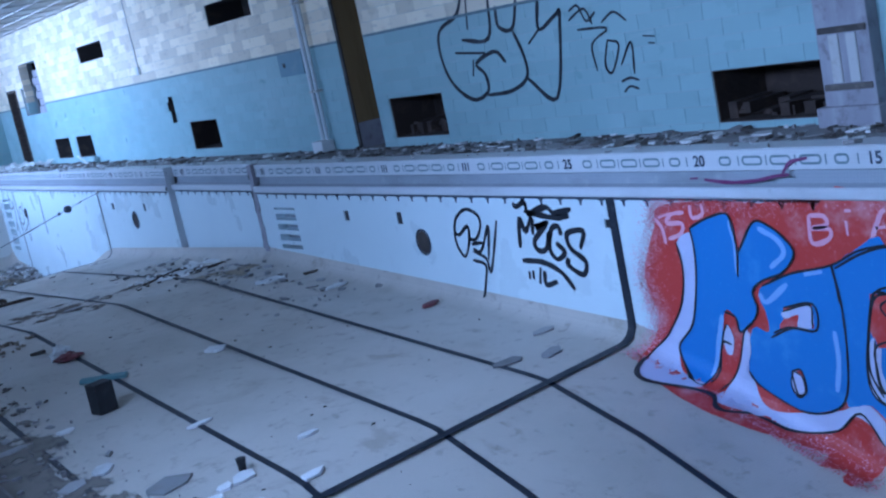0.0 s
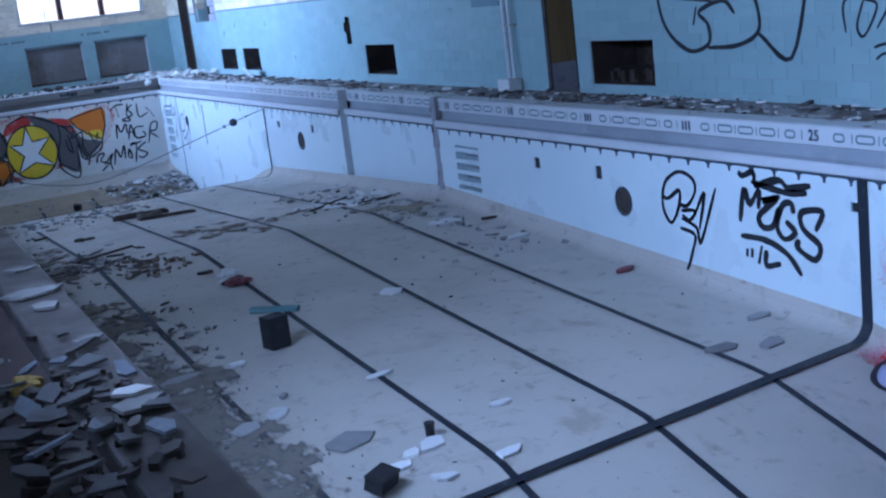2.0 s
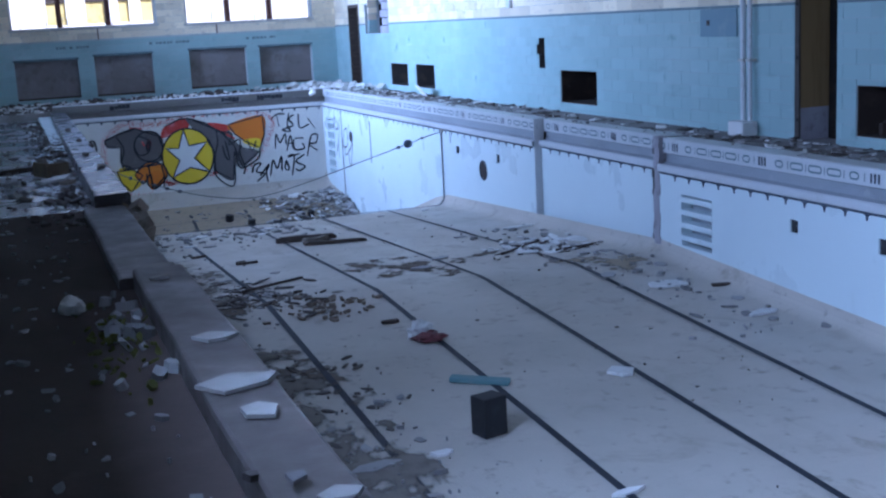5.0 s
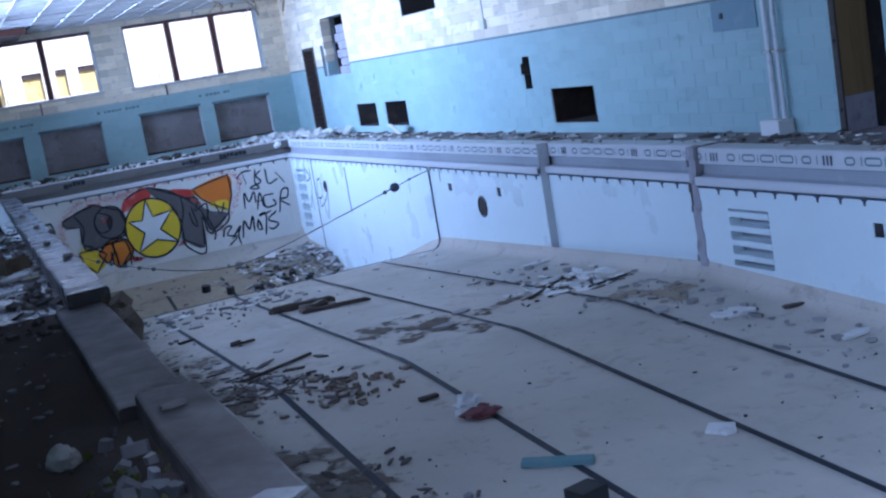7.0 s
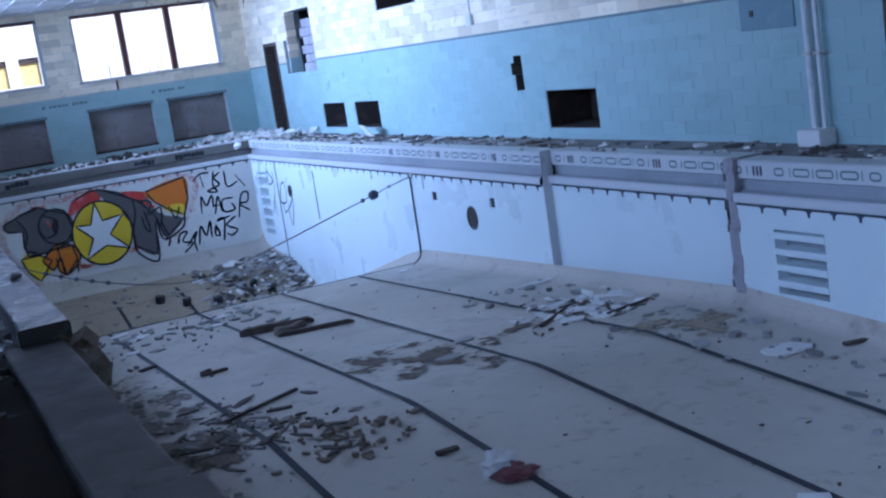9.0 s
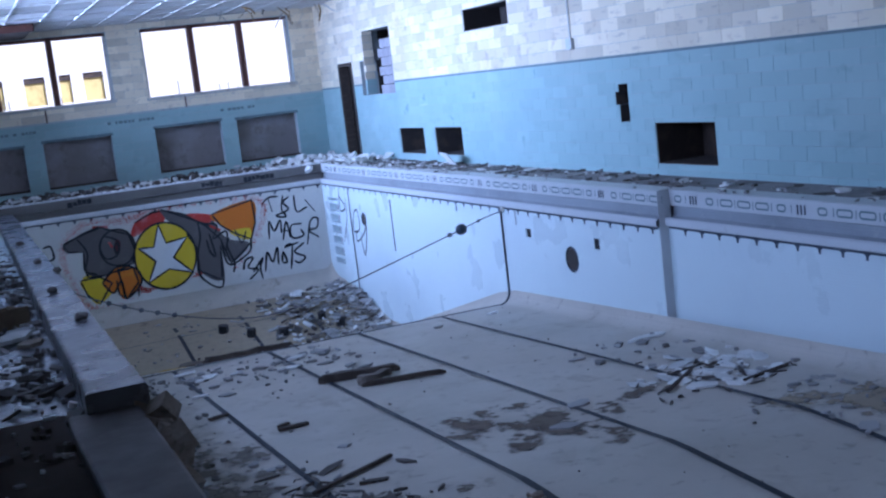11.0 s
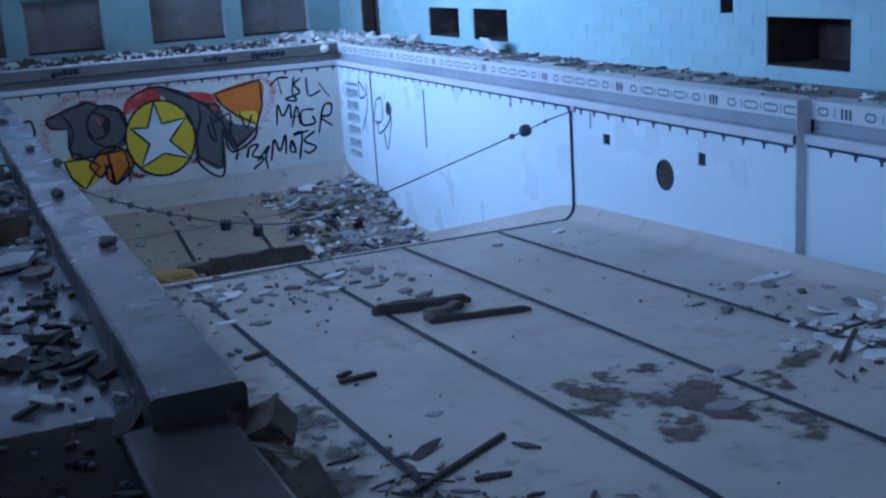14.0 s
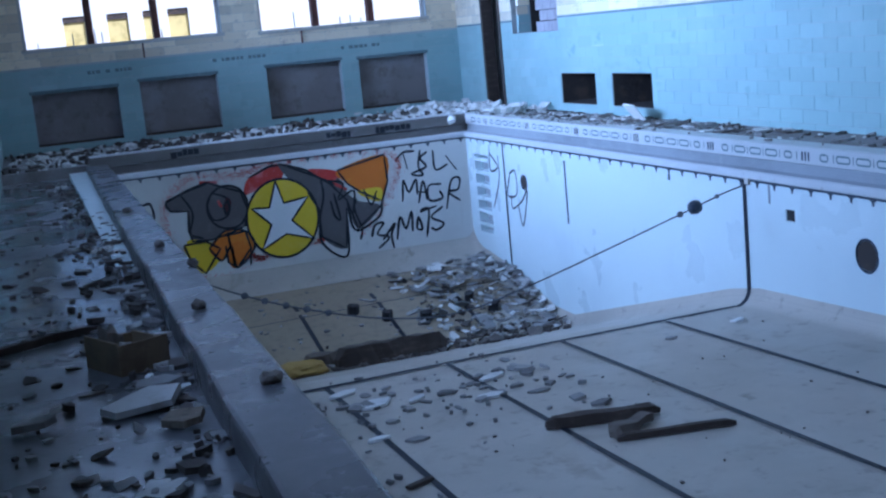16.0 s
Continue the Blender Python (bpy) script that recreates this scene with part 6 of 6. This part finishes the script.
# a drift of dirt across the floor, thin and ragged
def drift(name, cx, cy, rx, ry, h, turn, mat, label, seed, cover=0.34, lift=0.0):
    bm = bmesh.new()
    n = 150
    grid = {}
    dens = bm.verts.layers.float.new("dirt_amount")
    ca, sa = math.cos(radians(turn)), math.sin(radians(turn))
    for i in range(n + 1):
        for j in range(n + 1):
            u, v = 2 * i / n - 1, 2 * j / n - 1
            x, y = cx + ca * u * rx - sa * v * ry, cy + sa * u * rx + ca * v * ry
            f = cover - (u * u + v * v) + 0.9 * noise.fractal((x * 2.2 + seed, y * 2.2, seed), 0.5, 2.0, 5) + 0.4 * noise.noise((x * 12, y * 12, seed))
            if f > -0.25:
                v0 = grid[i, j] = bm.verts.new((x, y, floor_z(y) + 0.009 + lift + 0.1 * max(0.0, min(h, h * f))))
                v0[dens] = min(1.0, 1.3 * f)
    for i in range(n):
        for j in range(n):
            c = [(i, j), (i + 1, j), (i + 1, j + 1), (i, j + 1)]
            if all(k in grid for k in c):
                bm.faces.new([grid[k] for k in c])
    return tagged(part(name, bm, mat, smooth=True), label, "dirt", kind="stuff")




def soft_dirt(name, colour, dark):
    """Thin dirt that thins out to nothing where its amount falls."""
    mat = Mat(name, colour, 0.95, spec=0.1).spots(9, 0.45, 0.7, dark, 0.7)
    t = mat.t
    att = t.nodes.new("ShaderNodeAttribute")
    att.attribute_name = "dirt_amount"
    add = t.nodes.new("ShaderNodeMath")
    add.operation = "MULTIPLY_ADD"
    add.inputs[1].default_value = 1.2
    t.links.new(mat.noise(6.0, 8.0, 0.68, (1.0, 0.6, 1.0)), add.inputs[0])
    sub = t.nodes.new("ShaderNodeMath")
    sub.operation = "SUBTRACT"
    sub.inputs[1].default_value = 0.62
    t.links.new(att.outputs["Fac"], add.inputs[2])
    t.links.new(add.outputs[0], sub.inputs[0])
    cover = mat.ramp(sub.outputs[0], -0.12, 0.8)
    t.links.new(cover, mat.b.inputs["Alpha"])
    return mat.done()


m_dirt = soft_dirt("dry_dirt", (0.19, 0.155, 0.125), (0.11, 0.09, 0.07))
m_dust = soft_dirt("pale_dust", (0.36, 0.30, 0.22), (0.27, 0.23, 0.18))
m_silt = soft_dirt("grey_silt", (0.22, 0.195, 0.165), (0.14, 0.12, 0.10))
drift("dirt_drift", 2.85, 10.75, 0.75, 0.85, 0.02, 20, m_dirt, "dark drift of dirt on the pool floor", 3)
drift("dirt_drift", 3.25, 9.95, 0.35, 0.4, 0.012, 20, m_dirt, "dark stain of dirt beside the drift", 15)
drift("dirt_drift", 3.6, 10.6, 1.2, 0.22, 0.012, 28, m_dirt, "thin trail of dirt along a floor joint", 5)
drift("dirt_drift", 1.0, 9.6, 1.0, 0.75, 0.015, 0, m_dirt, "brown dirt among the bark", 7)
drift("dirt_drift", 0.75, 7.2, 0.7, 0.9, 0.012, 0, m_dirt, "brown dirt by the kerb", 8)
drift("dirt_drift", 0.7, 4.6, 0.65, 1.5, 0.012, 0, m_dirt, "brown dirt by the kerb", 9)
drift("silt_drift", 0.40, 4.2, 1.0, 4.6, 0.008, 0, m_silt, "grey silt spread beside the kerb", 21, 0.85, 0.004)
drift("silt_drift", 0.5, 11.0, 0.7, 2.6, 0.008, 0, m_silt, "grey silt thinning out beside the kerb", 22, 0.5, 0.004)
drift("dust_drift", 4.75, 9.5, 0.65, 0.55, 0.01, 0, m_dust, "pale dust under the broken wall edge", 4)
drift("dust_drift", 2.2, 21.6, 2.2, 1.7, 0.010, 0, m_dust, "tan silt over the deep floor", 6, 1.7)
drift("dust_drift", 2.9, 21.9, 2.2, 1.5, 0.012, 20, m_dust, "tan silt over the deep floor", 13, 1.5)

# black box, teal plank, red bag, old timber
crate = thing("speaker_box", "black box standing open on the pool floor", "box", at=pose(1.88, 5.58, floor_z(5.58) + 0.004, 0, 0, 14))
for x0, x1, y0, y1, z0, z1 in ((-0.105, 0.105, -0.09, -0.075, 0, 0.30), (-0.105, -0.09, -0.075, 0.09, 0, 0.30), (0.09, 0.105, -0.075, 0.09, 0, 0.30), (-0.09, 0.09, -0.075, 0.09, 0, 0.015), (-0.09, 0.09, -0.075, 0.09, 0.285, 0.30), (-0.09, 0.09, 0.04, 0.05, 0.015, 0.285)):
    part("panel", box(x0 * 0.88, x1 * 0.88, y0 * 0.88, y1 * 0.88, z0 * 0.9, z1 * 0.9, 0.003), m_black, crate)
plank = on_floor("teal_plank", "faded teal painted plank on the pool floor", "plank", box(-0.23, 0.23, -0.045, 0.045, 0, 0.04, 0.006), m_teal, 2.19, 6.53, -36, 0.006)
bag = thing("plastic_bag", "crumpled white and red plastic bag on the floor", "bag", at=pose(2.16, 7.80, floor_z(7.8), 0, 0, 0))


def lump(rx, ry, rz, seed, rough=0.35, sub=3):
    bm = bmesh.new()
    bmesh.ops.create_icosphere(bm, subdivisions=sub, radius=1.0)
    for v in bm.verts:
        f = 1 + rough * noise.fractal(v.co * 1.8 + Vector((seed, 0, 0)), 0.9, 2.0, 4)
        v.co = Vector((v.co.x * rx * f, v.co.y * ry * f, max(v.co.z, -0.6) * rz * f + rz * 0.6))
    return bm


part("white_part", lump(0.10, 0.10, 0.09, 4.0, 0.5), m_chalk, bag)
bm = lump(0.13, 0.10, 0.05, 8.0, 0.5)
bm.transform(Matrix.Translation((0.04, -0.12, 0)))
part("red_part", bm, m_redcloth, bag, "dull red plastic")


def beam(l, w, h, seed, ragged=0.03):
    bm = bmesh.new()
    old = None
    n = 14
    for i in range(n + 1):
        x = -l / 2 + l * i / n
        k = 0.55 if i in (0, n) else 1.0
        ring = []
        for a, (cy, cz) in enumerate(((-1, 0), (1, 0), (1, 1), (-1, 1))):
            j = ragged * noise.noise((x * 4 + seed, a * 7.0, seed))
            ring.append(bm.verts.new((x + 0.04 * noise.noise((a * 3.0, seed, i // n)), cy * w / 2 * k + j, max(0.0, cz * h * k + j * 0.7))))
        if old:
            for a in range(4):
                bm.faces.new((old[a], ring[a], ring[(a + 1) % 4], old[(a + 1) % 4]))
        else:
            bm.faces.new(ring[::-1])
        old = ring
    bm.faces.new(old)
    bmesh.ops.recalc_face_normals(bm, faces=bm.faces)
    return bm


on_floor("rotten_beam", "rotten grey-brown beam with a ragged end", "timber", beam(0.80, 0.10, 0.075, 2.0, 0.05), m_darkwood, 2.56, 13.60, -14, 0.006)
on_floor("rotten_beam", "short chunk of rotten timber", "timber", beam(0.40, 0.10, 0.07, 6.0, 0.06), m_driftwood, 2.62, 13.28, 22, 0.006)
on_floor("timber_rail", "thin dark timber rail on the pool floor", "timber", beam(0.80, 0.045, 0.045, 9.0, 0.006), m_darkwood, 2.82, 13.06, -12, 0.006)
on_floor("timber_baulk", "thick dark timber lying in the deep end", "timber", beam(1.5, 0.22, 0.26, 12.0, 0.05), m_darkwood, 2.95, 20.15, 12, 0.0)
on_floor("timber_baulk", "second dark timber lying in the deep end", "timber", beam(1.1, 0.16, 0.16, 15.0, 0.05), m_driftwood, 2.45, 20.55, 6, 0.0)
tub = on_floor("yellow_sheet", "yellow foam sheet against the drop", "sheet", lump(0.38, 0.22, 0.12, 21.0, 0.25), m_yellowfoam, 1.75, 20.25, 0, 0.0)
for k, (x, y) in enumerate(((2.95, 21.9), (3.32, 21.55), (3.80, 21.35), (4.55, 21.7), (4.75, 21.3))):
    bm = shard_bm(0.18, 0.16, 0.13, 7, 0.15, 300 + k)
    on_floor("dark_block", "small dark lump of rubble on the deep floor", "rubble", bm, m_black, x, y, 30 * k, 0.004, "dark lumps on the deep floor")
cup = lathe([(0.028, 0), (0.036, 0.09), (0.038, 0.09), (0.038, 0.095), (0.03, 0.095)], 14)
on_floor("black_cup", "small black cup standing on the pool floor", "cup", cup, m_black, 2.09, 3.14, 0, 0.004)
bk = thing("battery_box", "small black plastic box tipped on the pool floor", "box", at=pose(1.50, 2.62, floor_z(2.62) + 0.004, 0, 0, 35) @ pose(0, 0, 0.03, 14, 0, 0))
part("case", box(-0.10, 0.10, -0.065, 0.065, -0.01, 0.075, 0.008), m_black, bk)
part("lid", box(-0.104, 0.104, -0.069, 0.069, 0.075, 0.092, 0.005), m_damp_black, bk)
on_floor("red_scrap", "dull red and white scrap below the wall", "scrap", shard_bm(0.28, 0.12, 0.03, 7, 0.3, 77), m_redcloth, 5.2, 5.28, 10, 0.006)

# on the kerb
m_darktile = Mat("dark_tile_back", (0.135, 0.125, 0.12), 0.75).spots(6, 0.45, 0.7, (0.075, 0.065, 0.058), 0.7).relief(25, 0.4, 0.006).done()
m_kerbtile = Mat("dusty_fallen_tile", (0.25, 0.235, 0.215), 0.8).spots(6, 0.45, 0.7, (0.16, 0.145, 0.13), 0.6).relief(25, 0.4, 0.006).each(0.15).done()
KERB = [(-0.19, 3.58, 0.24, 0.22, 10, 0.205), (-0.22, 2.85, 0.40, 0.28, 15, 0.205), (-0.22, 2.45, 0.16, 0.22, 0, 0.205), (-0.20, 5.62, 0.28, 0.30, 40, 0.158), (-0.25, 5.05, 0.14, 0.1, 10, 0.205), (-0.16, 1.56, 0.2, 0.14, 20, 0.22), (-0.19, 0.55, 0.13, 0.17, 60, 0.245), (-0.2, 0.45, 0.26, 0.18, 15, 0.225)]
for k, (x, y, w, d, a, z) in enumerate(KERB):
    ob = tagged(part("fallen_tile", shard_bm(w, d, 0.015, 5, 0.3, 400 + k), m_paper if k == 6 else m_kerbtile), "broken flat tile resting on the kerb", "tile", "tiles on the kerb")
    ob.matrix_basis = lay(x, y, z, a)
for k, (x, y) in enumerate(((-0.12, 10.95), (-0.16, 12.6), (0.0, 14.0), (-0.10, 15.0), (-0.12, 17.4))):
    ob = tagged(part("kerb_stone_chip", lump(0.045, 0.035, 0.03, 30.0 + k, 0.4, 2), m_darkshard), "small dark stone lying on the kerb", "stone", "stones on the kerb")
    ob.matrix_basis = lay(x, y, kerb_top(y) + 0.002, 40 * k)

m_slate = Mat("blue_grey_tile_back", (0.17, 0.18, 0.20), 0.6).spots(5, 0.45, 0.7, (0.15, 0.15, 0.16), 0.7).spots(22, 0.56, 0.7, (0.4, 0.41, 0.42), 0.4).relief(25, 0.4, 0.006).each(0.3).done()
# heap on the near kerb: big leaning tile slabs
BIG = [(-0.20, 0.60, 0.17, 0.14, 30), (-0.51, 0.50, 0.28, 0.13, 25), (-0.48, 0.18, 0.24, 0.13, 10), (-0.22, 1.45, 0.20, 0.07, 10), (-0.33, 1.28, 0.14, 0.10, 60), (-0.28, 0.95, 0.18, 0.11, 20), (-0.13, 0.40, 0.18, 0.13, 35), (-0.43, 1.58, 0.15, 0.10, 40), (-0.46, 0.85, 0.22, 0.14, 15), (-0.30, 0.12, 0.2, 0.12, 70), (-0.55, -0.2, 0.3, 0.2, 50),
       (-0.40, 1.15, 0.26, 0.15, 75), (-0.24, 1.18, 0.22, 0.12, 5), (-0.52, 1.02, 0.24, 0.12, 100), (-0.36, 0.72, 0.26, 0.12, 40), (-0.58, 0.72, 0.26, 0.14, 15), (-0.34, 0.34, 0.24, 0.16, 55), (-0.60, 0.30, 0.22, 0.16, 80), (-0.40, -0.02, 0.26, 0.15, 20), (-0.18, 0.14, 0.22, 0.12, 90), (-0.52, 1.38, 0.18, 0.10, 130), (-0.26, 1.72, 0.22, 0.11, 65), (-0.14, 0.92, 0.20, 0.10, 120)]
for k, (x, y, w, d, a) in enumerate(BIG):
    ob = tagged(part("fallen_slab", shard_bm(w, d, 0.014, 4 + k % 3, 0.42, 500 + k), m_slate if k == 0 else (m_slate if k % 3 == 1 else m_darktile)), "broken tile slab leaning on the heap", "tile", "slabs on the near heap")
    ob.matrix_basis = lay(x, y, (0.225 if x > -0.38 else DECKL + 0.06), a, random.uniform(-16, 16), random.uniform(-18, 10))

# on the dark deck
foam = tagged(part("foam_block", lump(0.07, 0.065, 0.05, 40.0, 0.45), m_yellowfoam), "torn block of yellow foam on the deck", "foam")
foam.matrix_basis = lay(-0.46, 1.45, DECKL, 20)
lmp = tagged(part("concrete_lump", lump(0.07, 0.06, 0.06, 44.0, 0.3), m_paper), "pale rounded concrete lump on the deck", "concrete")
lmp.matrix_basis = lay(-0.73, 5.0, DECKL, 0)
moss = scatter("moss_clump", "yellow-green moss and leaves by the kerb", 90, lambda r: (-0.58 + r.gauss(0, 0.09), 4.15 + r.gauss(0, 0.35), DECKL + r.uniform(0, 0.05)), (0.02, 0.09), (0.004, 0.02), m_moss, 61, 30)
scatter("kerb_rubble", "pale lumps among the moss", 22, lambda r: (-0.5 + r.gauss(0, 0.07), 4.4 + r.gauss(0, 0.45), DECKL), (0.06, 0.22), (0.03, 0.09), m_greyshard, 62, 20)
bat = tagged(part("batten", box(-0.10, 0.10, -0.022, 0.022, 0, 0.03, 0.004), m_driftwood), "short pale batten on the dark deck", "batten")
bat.matrix_basis = lay(-1.14, 1.78, DECKL, 12)
ctn = thing("cardboard_box", "crushed open cardboard box with rags beside the kerb", "box", at=lay(-0.56, 12.3, deck_z(12.3), 24))
m_card = Mat("wet_cardboard", (0.22, 0.16, 0.10), 0.9).spots(6, 0.45, 0.7, (0.13, 0.09, 0.06), 0.7).relief(20, 0.4, 0.008).done()
for x0, x1, y0, y1, z0, z1 in ((-0.13, 0.13, -0.17, -0.16, 0, 0.15), (-0.13, 0.13, 0.16, 0.17, 0, 0.12), (-0.13, -0.12, -0.16, 0.16, 0, 0.16), (0.12, 0.13, -0.16, 0.16, 0, 0.13), (-0.12, 0.12, -0.16, 0.16, 0, 0.01)):
    part("side", box(x0, x1, y0, y1, z0, z1), m_card, ctn)
bm = lump(0.09, 0.12, 0.07, 50.0, 0.6)
part("cloth", bm, m_paper, ctn, "crumpled pale cloth")
bm = lump(0.06, 0.07, 0.12, 55.0, 0.5)
bm.transform(Matrix.Translation((-0.05, 0.07, 0)))
part("cloth", bm, m_driftwood, ctn)
for k, (x, y, w, d, a) in enumerate(((-0.56, 11.5, 0.40, 0.34, 10), (-0.44, 11.15, 0.2, 0.2, 30), (-0.48, 11.75, 0.26, 0.2, -20), (-1.0, 11.45, 0.2, 0.12, 0))):
    ob = tagged(part("tile_panel", shard_bm(w, d, 0.03, 5, 0.15, 600 + k), (m_paper, m_brickcore, m_greyshard, m_greyshard)[k]), "broken panel of old tiles lying on the deck", "tile", "panels on the deck")
    ob.matrix_basis = lay(x, y, deck_z(y) + 0.02, a, 0, -6)
ob = tagged(part("timber_rail", beam(0.7, 0.05, 0.04, 30.0, 0.008), m_darkwood), "thin dark rail lying on the deck", "timber")
ob.matrix_basis = lay(-0.98, 13.1, deck_z(13.1), 25)
ob = tagged(part("leaning_sheet", box(-0.22, 0.22, -0.01, 0.01, 0, 0.28, 0.003), m_chalk), "white sheet leaning against the blue wall", "sheet")
ob.matrix_basis = lay(6.68, 20.35, DECKL, 80, 0, 0) @ pose(0, 0, 0, -38, 0, 0)
# ribs of fallen plaster heaps on the end deck near the corner
scatter("deck_rubble", "heap of plaster in the far corner of the deck", 260, lambda r: (6.1 + r.gauss(0, 0.45), r.uniform(23.5, 27.3), DECKL + r.uniform(0, 0.08)), (0.06, 0.34), (0.02, 0.07), m_chalk, 71, 18)

# ---------------------------------------------------------------- single glazed blocks of the nearest stretch
shapes = {}
for mat, rects in SINGLE:
    for a, b, c, d in rects:
        key = (mat.name, round(b - a, 3), round(d - c, 3))
        if key not in shapes:
            w, h = (b - a) / 2, (d - c) / 2
            shapes[key] = boxes_mesh("glazed_block", [(-PROUD, 0.001, -w, w, -h, h)], mat)
        ob = new("glazed_block", shapes[key])
        ob.location = (XB, (a + b) / 2, (c + d) / 2)
        ob.parent = wall_e
